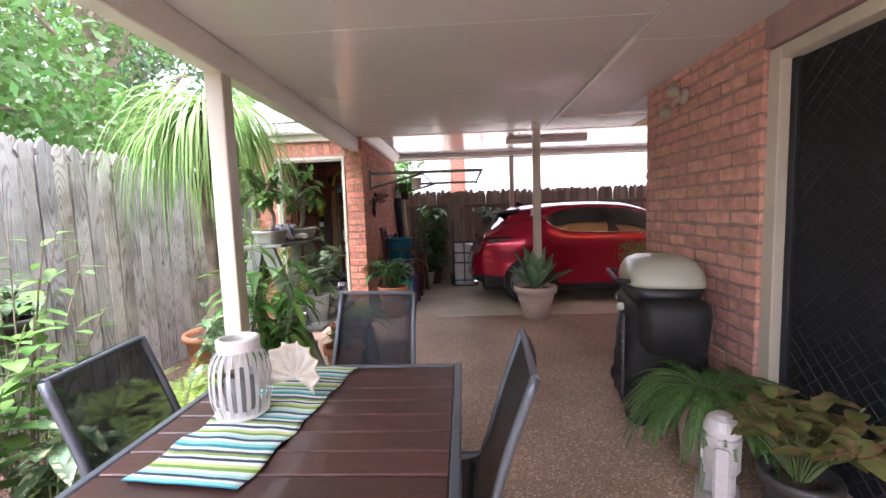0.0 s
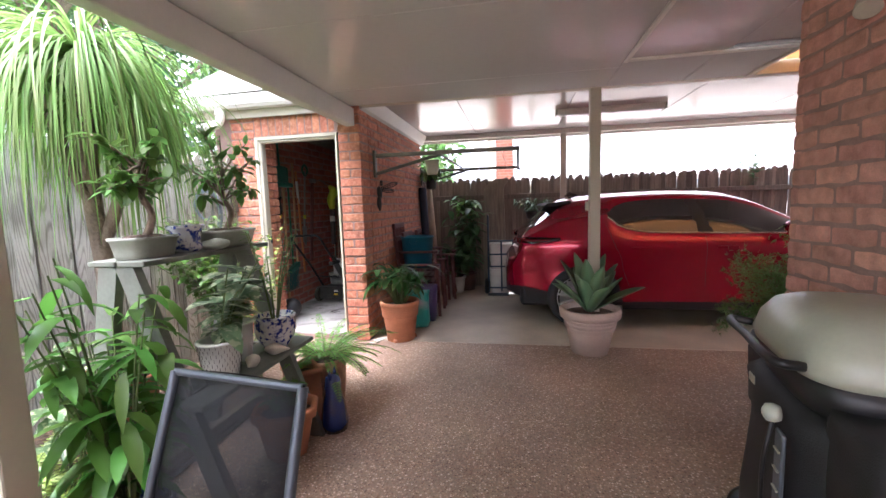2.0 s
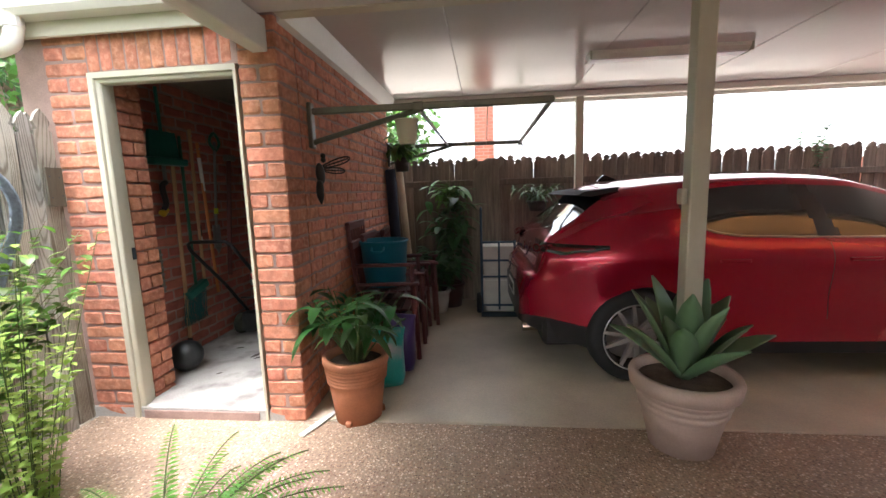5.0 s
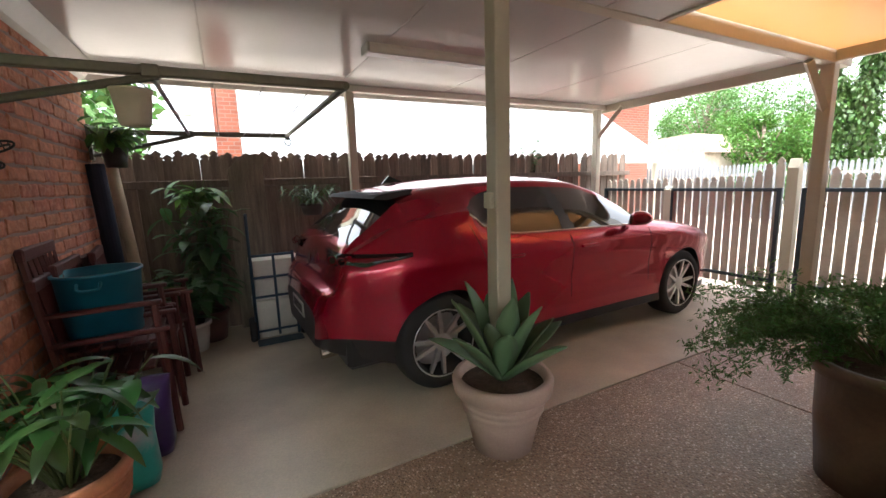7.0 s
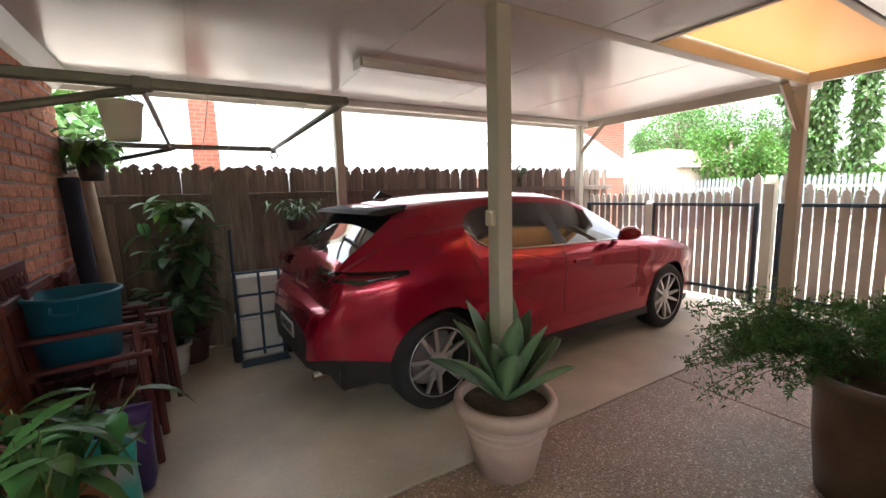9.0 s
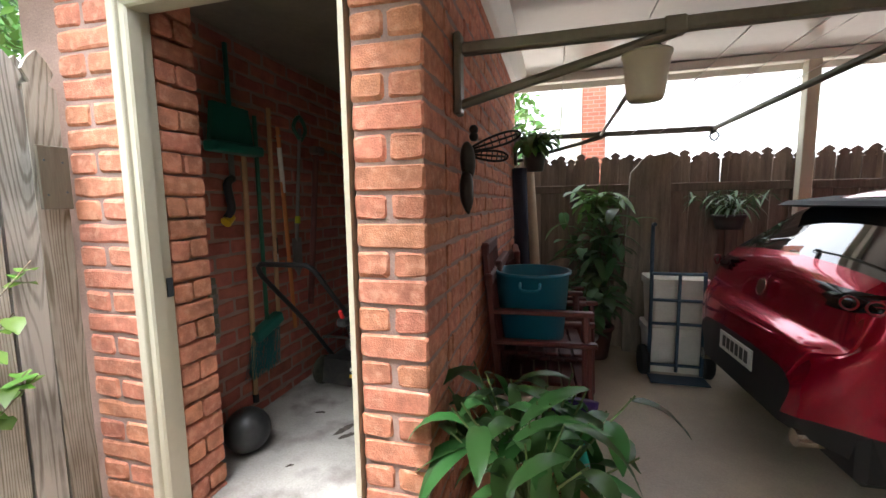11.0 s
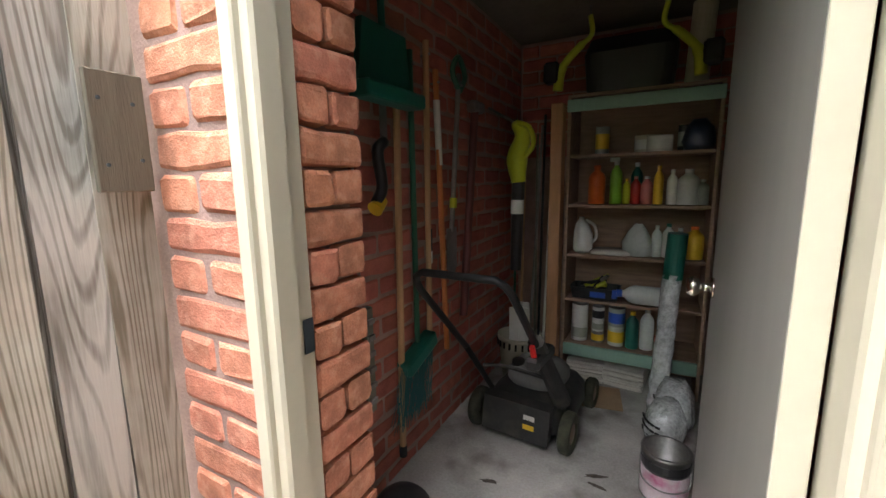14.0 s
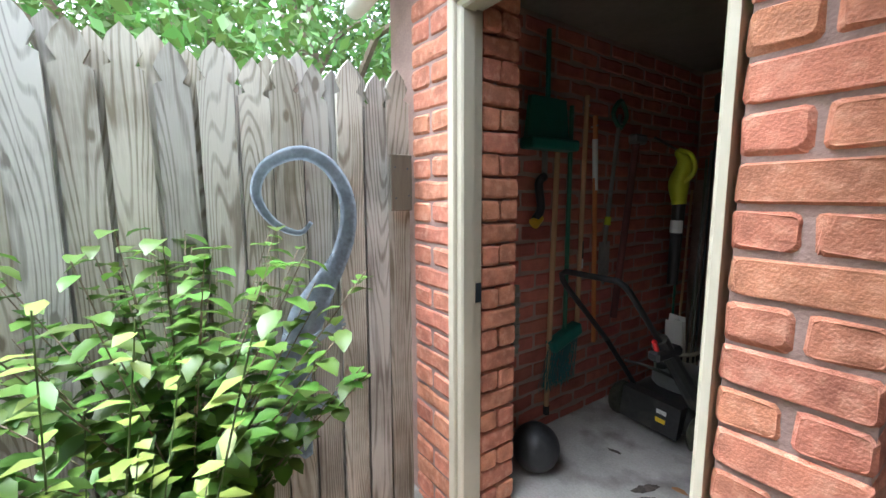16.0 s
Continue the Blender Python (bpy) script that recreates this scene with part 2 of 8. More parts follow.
BRICK_H = mat("pink_house_brick", (0.55, 0.29, 0.225), rough=0.92, vary=0.3, scale=15, fine=170, bump=0.6, dist=0.004, per=0.12, hue=0.006, dark=(0.60, 0.38, 0.30), darkscale=24, darkamt=0.4)
# inner brick: dim indoor shade put into a darker, redder base colour
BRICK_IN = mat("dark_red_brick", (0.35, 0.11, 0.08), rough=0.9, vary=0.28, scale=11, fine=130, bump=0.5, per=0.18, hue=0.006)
MORTAR = mat("pink_mortar", (0.32, 0.215, 0.185), rough=0.95, vary=0.25, scale=7, fine=120, bump=0.5)
CREAM = mat("cream_paint", (0.49, 0.455, 0.355), rough=0.42, vary=0.06, scale=3, fine=40, bump=0.05, dark=(0.42, 0.37, 0.27), darkscale=4, darkamt=0.2)
WHITEP = mat("white_paint", (0.64, 0.62, 0.56), rough=0.45, vary=0.06, scale=3, fine=40, bump=0.04)
CEIL = mat("ceiling_panel", (0.60, 0.595, 0.58), rough=0.16, vary=0.04, scale=1.2, fine=25, bump=0.02)
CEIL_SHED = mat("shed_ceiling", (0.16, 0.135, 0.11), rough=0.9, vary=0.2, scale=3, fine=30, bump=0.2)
FENCE_L = wood_mat("weathered_paling", (0.52, 0.50, 0.445), (0.12, 0.10, 0.07))
FENCE_D = mat("dark_paling", (0.19, 0.145, 0.115), rough=0.85, vary=0.4, scale=5, fine=40, bump=0.5, per=0.3, stretch=(6, 6, 0.5))
DRIVE = mat("driveway_concrete", (0.32, 0.27, 0.22), rough=0.8, vary=0.25, scale=1.2, fine=60, bump=0.2)
FENCE_W = mat("white_picket", (0.42, 0.37, 0.31), rough=0.6, vary=0.15, scale=6, fine=40, bump=0.2, per=0.08)
STEEL_D = mat("dark_steel", (0.035, 0.05, 0.062), rough=0.45, metal=0.3, vary=0.2)
GALV = mat("olive_steel", (0.16, 0.155, 0.12), rough=0.45, metal=0.4, vary=0.2, scale=9)

# ---- mesh helpers ----


def link(name, bm, material, parent=None, label="", smooth=False):
    me = bpy.data.meshes.new(name)
    bm.to_mesh(me)
    bm.free()
    if material is not None:
        for one in (material if isinstance(material, (list, tuple)) else [material]):
            me.materials.append(one)
    if smooth:
        me.polygons.foreach_set("use_smooth", [True] * len(me.polygons))
    ob = new(name, me)
    if parent is not None:
        ob.parent = parent
    if label:
        ob["label"] = label
    return ob


def part(name, bm, material, parent, label="", smooth=False):
    return link(name, bm, material, parent, label, smooth)


def mesh_of(name, verts, faces, material, parent=None, label="", smooth=False):
    me = bpy.data.meshes.new(name)
    me.from_pydata(verts, [], faces)
    if material is not None:
        me.materials.append(material)
    if smooth:
        me.polygons.foreach_set("use_smooth", [True] * len(me.polygons))
    ob = new(name, me)
    if parent is not None:
        ob.parent = parent
    if label:
        ob["label"] = label
    return ob


def thing(name, m, label, category, group="", kind=""):
    ob = new(name)
    ob.empty_display_size = 0.05
    ob.matrix_world = m
    return tagged(ob, label, category, group, kind)


def box_bm(x0, x1, y0, y1, z0, z1, bevel=0.0, seg=1, bm=None):
    own = bmesh.new()
    bmesh.ops.create_cube(own, size=1, matrix=Matrix.Translation(((x0 + x1) / 2, (y0 + y1) / 2, (z0 + z1) / 2)) @ Matrix.Diagonal((abs(x1 - x0), abs(y1 - y0), abs(z1 - z0), 1)))
    if bevel:
        bmesh.ops.bevel(own, geom=list(own.edges), offset=bevel, segments=seg, affect="EDGES", profile=0.5)
    if bm is None:
        return own
    merge(bm, own)
    return bm


def merge(bm, other, m=None):
    if m is not None:
        other.transform(m)
    me = bpy.data.meshes.new("tmp")
    other.to_mesh(me)
    other.free()
    bm.from_mesh(me)
    bpy.data.meshes.remove(me)
    return bm


def rod_bm(a, b, r, r2=None, seg=10, bm=None):
    a, b = Vector(a), Vector(b)
    own = bmesh.new()
    d = b - a
    q = d.to_track_quat("Z", "Y").to_matrix().to_4x4()
    bmesh.ops.create_cone(own, cap_ends=True, segments=seg, radius1=r, radius2=r if r2 is None else r2, depth=d.length, matrix=Matrix.Translation((a + b) / 2) @ q)
    if bm is None:
        return own
    return merge(bm, own)


def tube_bm(pts, r, seg=8, closed=False, bm=None):
    """A round tube along points; r is one radius or one for each point."""
    own = bm if bm is not None else bmesh.new()
    pts = [Vector(p) for p in pts]
    rs = r if isinstance(r, (list, tuple)) else [r] * len(pts)
    rings, n = [], len(pts)
    side = None
    for i, p in enumerate(pts):
        d = (pts[(i + 1) % n] - pts[i - 1]) if closed else (pts[min(i + 1, n - 1)] - pts[max(i - 1, 0)])
        d.normalize()
        if side is None:
            side = d.orthogonal().normalized()
        side = (side - d * side.dot(d)).normalized()
        up = d.cross(side)
        rings.append([own.verts.new(p + rs[i] * (math.cos(a) * side + math.sin(a) * up)) for a in (2 * math.pi * k / seg for k in range(seg))])
    for i in range(n if closed else n - 1):
        A, B = rings[i], rings[(i + 1) % n]
        for k in range(seg):
            own.faces.new((A[k], A[(k + 1) % seg], B[(k + 1) % seg], B[k]))
    if not closed:
        own.faces.new(rings[0][::-1])
        own.faces.new(rings[-1])
    return own


def smooth_pts(pts, n=6):
    """Catmull-Rom through points."""
    P = [Vector(p) for p in pts]
    P = [2 * P[0] - P[1]] + P + [2 * P[-1] - P[-2]]
    out = []
    for i in range(1, len(P) - 2):
        a, b, c, d = P[i - 1:i + 3]
        for k in range(n):
            t = k / n
            out.append(0.5 * (2 * b + (c - a) * t + (2 * a - 5 * b + 4 * c - d) * t * t + (3 * b - a - 3 * c + d) * t ** 3))
    out.append(P[-2])
    return out


def lathe_bm(profile, seg=28, bm=None, wobble=0.0):
    """Turn (radius, z) pairs round z; ends with radius 0 close up."""
    own = bm if bm is not None else bmesh.new()
    rings = []
    for r, z in profile:
        if r < 1e-5:
            rings.append([own.verts.new((0, 0, z))])
        else:
            rings.append([own.verts.new((r * (1 + wobble * math.sin(3 * a + z * 9)) * math.cos(a), r * math.sin(a), z)) for a in (2 * math.pi * k / seg for k in range(seg))])
    for A, B in zip(rings, rings[1:]):
        for k in range(seg):
            j = (k + 1) % seg
            if len(A) == 1 and len(B) == 1:
                continue
            if len(A) == 1:
                own.faces.new((A[0], B[j], B[k]))
            elif len(B) == 1:
                own.faces.new((A[k], A[j], B[0]))
            else:
                own.faces.new((A[k], A[j], B[j], B[k]))
    return own


def prism_bm(outline, y0, y1, bm=None, axis="y"):
    """Extrude an outline of (a, b) pairs along an axis: y gives (a, y, b), x gives (x, a, b), z gives (a, b, z)."""
    own = bm if bm is not None else bmesh.new()
    put = {"y": lambda a, b, c: (a, c, b), "x": lambda a, b, c: (c, a, b), "z": lambda a, b, c: (a, b, c)}[axis]
    A = [own.verts.new(put(a, b, y0)) for a, b in outline]
    B = [own.verts.new(put(a, b, y1)) for a, b in outline]
    n = len(outline)
    for k in range(n):
        own.faces.new((A[k], A[(k + 1) % n], B[(k + 1) % n], B[k]))
    own.faces.new(A[::-1])
    own.faces.new(B)
    bmesh.ops.recalc_face_normals(own, faces=own.faces)
    return own


def bump_box(bm, amount, freq=6.0):
    for v in bm.verts:
        v.co += noise.noise_vector(v.co * freq) * amount


def structure(ob, label, category):
    return tagged(ob, label, category, kind="structure")


# ---- ground and floors ----
structure(link("ground", box_bm(-60, 90, -60, 90, -0.6, -0.06), EARTH), "bare tan ground and driveway around the house", "ground")
patio = structure(link("patio_floor", box_bm(-2.62, 2.58, -9, 5.185, -0.12, 0.0, 0.004), AGG), "brown exposed aggregate concrete patio", "floor")
structure(link("patio_floor_far", box_bm(2.592, 5.3, 3.2, 5.185, -0.12, -0.001, 0.004), AGG), "brown exposed aggregate concrete path beyond a joint", "floor")
structure(link("carport_floor", box_bm(-1.24, 5.6, 5.195, 8.02, -0.12, 0.002, 0.004), CONC), "stained grey-brown concrete carport slab", "floor")
structure(link("driveway_floor", box_bm(5.605, 16.0, 3.0, 8.3, -0.12, -0.004), DRIVE), "plain concrete driveway outside the gate", "driveway")
structure(link("shed_floor", box_bm(-2.69, -1.36, 5.17, 7.7, -0.1, 0.07, 0.006), CONC_SHED), "worn pale concrete shed floor", "floor")
bed_soil = bmesh.new()
bmesh.ops.create_grid(bed_soil, x_segments=40, y_segments=110, size=1, matrix=Matrix.Translation((-2.04, 1.0, 0.05)) @ Matrix.Diagonal((0.57, 2.95, 1, 1)))
for v in bed_soil.verts:
    v.co.z += 0.03 * noise.noise(v.co * 3) + 0.02 * noise.noise(v.co * 14)
structure(link("garden_bed_soil", bed_soil, SOIL), "dark mulch and soil in the garden bed", "soil")
EDGE_T = mat("edging_timber", (0.19, 0.16, 0.125), rough=0.9, vary=0.35, stretch=(4, 0.6, 4), bump=0.5)
structure(link("garden_edging", box_bm(-1.53, -1.48, -2.0, 3.95, 0.0, 0.11, 0.006), EDGE_T), "weathered timber edging board of the garden bed", "edging")
structure(link("garden_edging_end", box_bm(-2.58, -1.532, 3.9, 3.95, 0.0, 0.10, 0.006), EDGE_T), "weathered timber edging board across the bed's end", "edging")

# ---- roofs and ceilings ----
CZ = 2.30


def ceiling(name, x0, x1, y0, y1, z, thick, joints, axis, label):
    """Panels side by side with thin recessed joints, as one mesh."""
    bm = bmesh.new()
    cuts = [y0 if axis == "y" else x0] + joints + [y1 if axis == "y" else x1]
    for a, b in zip(cuts, cuts[1:]):
        if axis == "y":
            box_bm(x0, x1, a + 0.003, b - 0.003, z, z + thick, 0.003, bm=bm)
        else:
            box_bm(a + 0.003, b - 0.003, y0, y1, z, z + thick, 0.003, bm=bm)
    box_bm(x0, x1, y0, y1, z + 0.012, z + thick + 0.02, bm=bm)
    return structure(link(name, bm, CEIL), label, "ceiling")


ceiling("ceiling_patio", -1.36, 1.0, -1.4, 5.1, CZ, 0.05, [-0.2, 1.0, 2.2, 3.4, 4.6], "y", "glossy off-white insulated patio ceiling panels")
ceiling("ceiling_eave", 1.0, 1.62, -4, 4.38, CZ - 0.012, 0.04, [0.4, 2.5], "y", "off-white eave soffit lining along the brick house")
ceiling("ceiling_eave_north", 1.62, 9.0, 3.66, 4.28, CZ - 0.012, 0.04, [3.4, 5.2, 7.0], "x", "off-white eave soffit lining at the house end")
ceiling("ceiling_link", 1.0, 2.1, 4.38, 5.1, CZ, 0.05, [1.6], "x", "off-white patio ceiling panel beside the skylight")
ceiling("ceiling_carport", -1.24, 4.75, 5.2, 7.98, 2.43, 0.05, [-0.35, 0.85, 2.05, 3.25, 4.45], "x", "glossy white carport ceiling panels with thin joints")
structure(link("trim_eave", box_bm(0.985, 1.015, 2.46, 4.42, CZ - 0.03, CZ - 0.0125, 0.004), WHITEP), "white cover strip along the eave", "trim")
structure(link("trim_eave_end", box_bm(1.015, 2.09, 4.37, 4.40, CZ - 0.03, CZ - 0.0125, 0.004), WHITEP), "white cover strip across the eave", "trim")
structure(link("beam_patio", box_bm(-1.36, -1.27, -1.4, 5.16, 2.13, 2.297, 0.006), WHITEP), "off-white patio edge beam over the garden", "beam")
structure(link("gutter_patio", prism_bm([(-1.48, 2.20), (-1.375, 2.17), (-1.365, 2.17), (-1.365, 2.33), (-1.50, 2.33)], -1.4, 5.12), WHITEP), "white gutter along the patio roof edge", "gutter")
structure(link("beam_carport_front", box_bm(-1.2, 4.75, 5.105, 5.195, 2.30, 2.499, 0.006), CREAM), "cream carport front beam", "beam")
structure(link("beam_carport_back", box_bm(-1.24, 4.75, 7.80, 7.88, 2.36, 2.428, 0.006), WHITEP), "white carport back beam", "beam")
structure(link("fascia_carport_back", box_bm(-1.3, 4.8, 7.985, 8.01, 2.34, 2.52, 0.004), WHITEP), "white back fascia of the carport roof", "fascia")
structure(link("beam_carport_end", box_bm(4.755, 4.80, 5.12, 7.97, 2.33, 2.50, 0.006), CREAM), "cream end beam of the carport", "beam")
ROOFM = mat("metal_roof", (0.62, 0.60, 0.56), rough=0.4, vary=0.08, bump=0.02)
structure(link("roof_patio", box_bm(-1.5, 1.6, -1.45, 5.15, 2.375, 2.40), ROOFM), "flat metal patio roof", "roof")
structure(link("roof_carport", box_bm(-1.3, 4.82, 5.16, 8.02, 2.505, 2.53), ROOFM), "flat metal carport roof", "roof")
sky_mat = mat("amber_polycarbonate", (0.70, 0.42, 0.17), rough=0.35, vary=0.06, scale=3, bump=0.05, trans=0.0)
_n, _l = sky_mat.node_tree.nodes, sky_mat.node_tree.links
_t = _n.new("ShaderNodeBsdfTranslucent")
_t.inputs["Color"].default_value = (0.52, 0.355, 0.21, 1)
_mx = _n.new("ShaderNodeMixShader")
_mx.inputs[0].default_value = 0.7
_l.new(_n["Principled BSDF"].outputs[0], _mx.inputs[1])
_l.new(_t.outputs[0], _mx.inputs[2])
_l.new(_mx.outputs[0], _n["Material Output"].inputs["Surface"])
structure(link("skylight_sheet", box_bm(2.08, 4.72, 4.33, 5.10, 2.40, 2.404), sky_mat), "amber translucent skylight sheet", "skylight")
for nm, bb in (("skylight_frame_west", (2.06, 2.10, 4.30, 5.10, 2.29, 2.505)), ("skylight_frame_east", (4.40, 4.46, 4.285, 5.10, 2.31, 2.495)), ("skylight_frame_south", (2.10, 4.75, 4.285, 4.325, 2.28, 2.498))):
    structure(link(nm, box_bm(*bb, 0.004), CREAM), "cream framing board of the skylight well", "trim")


def post(name, x, y, z1, label, w=0.09, z0=0.0, material=None):
    p = thing(name, pose(x, y, z0), label, "post")
    bm = box_bm(-w / 2, w / 2, -w / 2, w / 2, 0, z1 - z0, 0.008, 2)
    part("shaft", bm, material or CREAM, p)
    part("base_plate", box_bm(-w * 0.8, w * 0.8, -w * 0.8, w * 0.8, 0, 0.008, 0.002), material or CREAM, p)
    return p


post("patio_post", -1.315, 2.26, 2.13, "cream square timber patio post beside the garden bed", 0.10)
p1 = post("carport_post", 0.93, 5.15, 2.30, "cream square carport post standing behind a potted agave", 0.09)
part("bracket", box_bm(-0.075, -0.046, -0.03, 0.03, 1.26, 1.34, 0.006), CREAM, p1)
post("carport_post", 0.95, 7.84, 2.36, "white square carport post at the back fence", 0.085)
p3 = post("carport_post", 4.62, 7.84, 2.36, "cream square carport post at the back corner", 0.09)
part("brace", rod_bm((0, 0, 1.95), (0, -0.42, 2.34), 0.035, seg=4), CREAM, p3)
p4 = post("carport_post", 4.45, 5.15, 2.30, "cream square carport post beside the gate", 0.10)
part("brace", rod_bm((0, 0, 1.90), (-0.40, 0, 2.29), 0.038, seg=4), CREAM, p4)

# ---- brick walls ----
_brick_meshes = {}


def brick_mesh(lx, ly, lz, k, material):
    """A tumbled brick, one of a few shapes for each size."""
    key = (round(lx, 3), round(ly, 3), round(lz, 3), k, material.name)
    if key not in _brick_meshes:
        rnd = random.Random(k * 7 + int(lx * 1000))
        swap = ly > lx
        hl, hd, hz = (ly if swap else lx) / 2, (lx if swap else ly) / 2, lz / 2
        bm = bmesh.new()
        rings = []
        for t, inset in ((-1.0, 0.008), (-0.93, 0.0), (-0.35, 0.0), (0.3, 0.0), (0.93, 0.0), (1.0, 0.008)):
            row = []
            for cy, cz in ((1, 1), (-1, 1), (-1, -1), (1, -1)):
                r = rnd.uniform(0.008, 0.017)
                dz, dy = rnd.uniform(-0.0045, 0.0035), rnd.uniform(-0.003, 0.001)
                corner = [(hd, hz - r), (hd - r * 0.3, hz - r * 0.3), (hd - r, hz)]
                for py, pz in (corner if cy * cz > 0 else corner[::-1]):
                    row.append((t * hl + rnd.uniform(-0.002, 0.002), cy * (py - inset + dy), cz * (pz - inset + dz)))
            rings.append([bm.verts.new((p[1], p[0], p[2]) if swap else p) for p in row])
        for A, B in zip(rings, rings[1:]):
            for i in range(12):
                bm.faces.new((A[i], A[(i + 1) % 12], B[(i + 1) % 12], B[i]))
        bm.faces.new(rings[0])
        bm.faces.new(rings[-1])
        bmesh.ops.recalc_face_normals(bm, faces=bm.faces)
        me = bpy.data.meshes.new("brick")
        bm.to_mesh(me)
        bm.free()
        me.materials.append(material)
        _brick_meshes[key] = me
    return _brick_meshes[key]


def brick(wall, x, y, z, lx, ly, lz=0.078, material=None):
    ob = new("brick", brick_mesh(lx, ly, lz, random.randrange(6), material or BRICK))
    ob.location = (x + random.uniform(-0.002, 0.002), y + random.uniform(-0.002, 0.002), z)
    ob.rotation_euler = (random.uniform(-0.008, 0.008), random.uniform(-0.008, 0.008), random.uniform(-0.008, 0.008))
    ob.parent = wall
    return ob


COURSE = 0.0863


def laid(wall, a0, a1, along, face, z0, courses, depth=0.06, skip=None, lead=0.0, material=None):
    """Running bond of bricks along x or y, whose faces stand at the plane `face`; depth may be negative."""
    for c in range(courses):
        z = z0 + c * COURSE + 0.043
        a = a0 - (0.12 if c % 2 else 0.0) - lead + random.uniform(-0.004, 0.004)
        while a < a1 - 0.02:
            b0, b1 = max(a, a0), min(a + 0.2315, a1)
            if b1 - b0 > 0.04:
                m = (b0 + b1) / 2
                if skip is None or not skip(m, z):
                    if along == "y":
                        brick(wall, face + depth / 2, m, z, abs(depth), b1 - b0, material=material)
                    else:
                        brick(wall, m, face + depth / 2, z, b1 - b0, abs(depth), material=material)
            a += 0.24


def pier_bricks(wall, x0, x1, y0, y1, z0, courses):
    """A square pier: stretchers and pairs of headers in turn."""
    for c in range(courses):
        z = z0 + c * COURSE + 0.043
        if c % 2 == 0:
            brick(wall, (x0 + x1) / 2, (y0 + y1) / 2, z, x1 - x0, y1 - y0)
        else:
            m, w = (x0 + x1) / 2, (x1 - x0 - 0.012) / 2
            brick(wall, x0 + w / 2, (y0 + y1) / 2, z, w, y1 - y0)
            brick(wall, x1 - w / 2, (y0 + y1) / 2, z, w, y1 - y0)


SX, SY = -1.23, 5.17        # the shed's outer corner
DL, DR, DT = -2.352, -1.464, 2.085   # outer edges and top of the shed's door frame
COURSES = 26
TOPZ = COURSES * COURSE

wall_e = structure(link("wall_shed_east", box_bm(SX - 0.105, SX - 0.007, SY + 0.225, 7.74, 0.0, 2.42), MORTAR), "orange-red face brick shed wall", "wall")
wall_w = structure(link("wall_shed_west", box_bm(-2.80, -2.6445, SY + 0.225, 7.74, 0.0, 2.42), MORTAR), "red brick inner wall of the shed", "wall")
wall_b = structure(link("wall_shed_north", box_bm(-2.64, SX - 0.11, 7.70, 7.80, 0.0, 2.42), MORTAR), "red brick back wall of the shed", "wall")
pier_r = structure(link("wall_shed_pier_east", box_bm(DR + 0.012, SX - 0.007, SY + 0.007, SY + 0.222, 0.0, 2.42), MORTAR), "orange-red brick pier beside the shed door", "wall")
pier_l = structure(link("wall_shed_pier_west", box_bm(-2.80, DL - 0.004, SY + 0.007, SY + 0.30, 0.0, 2.42), MORTAR), "orange-red brick pier between fence and shed door", "wall")
lintel = structure(link("wall_shed_lintel", box_bm(DL - 0.003, DR + 0.011, SY + 0.005, SY + 0.12, DT + 0.004, 2.42), MORTAR), "soldier course of brick over the shed door", "wall")
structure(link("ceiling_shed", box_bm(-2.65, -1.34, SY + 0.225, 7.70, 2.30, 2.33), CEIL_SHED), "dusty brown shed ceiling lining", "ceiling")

# shed door frame, hung in the front of the opening
frame_s = thing("door_frame", pose(0, 0, 0), "cream painted metal door frame of the brick shed", "door frame", kind="structure")


def jamb_profile(s):
    s = s if s > 0 else s * 0.55
    return [(0, 0), (s * 0.030, 0), (s * 0.034, 0.005), (s * 0.035, 0.016), (s * 0.052, 0.020), (s * 0.058, 0.028), (s * 0.058, 0.075), (s * 0.04, 0.08), (s * 0.04, 0.125), (s * 0.01, 0.13), (0, 0.13)]


for nm, x, s in (("jamb", DL, 1), ("jamb", DR, -1)):
    part(nm, prism_bm([(x + a, SY - 0.012 + b) for a, b in jamb_profile(s)], 0.0, DT, axis="z"), CREAM, frame_s)
part("head", prism_bm([(SY - 0.0125 + b, DT - abs(a)) for a, b in jamb_profile(1)], DL + 0.0005, DR - 0.0005, axis="x"), CREAM, frame_s)
part("strike_plate", box_bm(DL + 0.040, DL + 0.0445, SY + 0.085, SY + 0.112, 1.0, 1.075, 0.001), STEEL_D, frame_s, "dark steel strike plate")
structure(link("door_sill", box_bm(DL + 0.06, DR - 0.06, SY - 0.01, SY + 0.0, -0.02, 0.055, 0.004), MORTAR), "rough mortar and brick threshold", "sill")

# shed door leaf, standing open against the inside
DOORG = mat("grey_door_paint", (0.25, 0.24, 0.215), rough=0.34, vary=0.1, scale=1.2, fine=8, stretch=(4, 4, 0.4), bump=0.04)
CHROME = mat("brushed_chrome", (0.62, 0.58, 0.52), rough=0.22, metal=1.0, vary=0.1)
leaf = thing("door_leaf", pose(DR - 0.048, SY + 0.088, 0.08, 0, 0, 90.5), "grey-beige flush shed door standing open", "door", kind="structure")
part("panel", box_bm(0.012, 0.77, -0.018, 0.018, 0, 1.96, 0.003), DOORG, leaf)
part("hinge_edge", box_bm(0.008, 0.0118, -0.018, 0.018, 0, 1.96, 0.001), CREAM, leaf, "cream painted door edge")
kn = lathe_bm([(0, 0), (0.028, 0.001), (0.028, 0.006), (0.011, 0.01), (0.011, 0.03), (0.024, 0.038), (0.028, 0.05), (0.024, 0.062), (0, 0.066)], 20)
kn.transform(pose(0.71, 0.018, 0.98, -90, 0, 0))
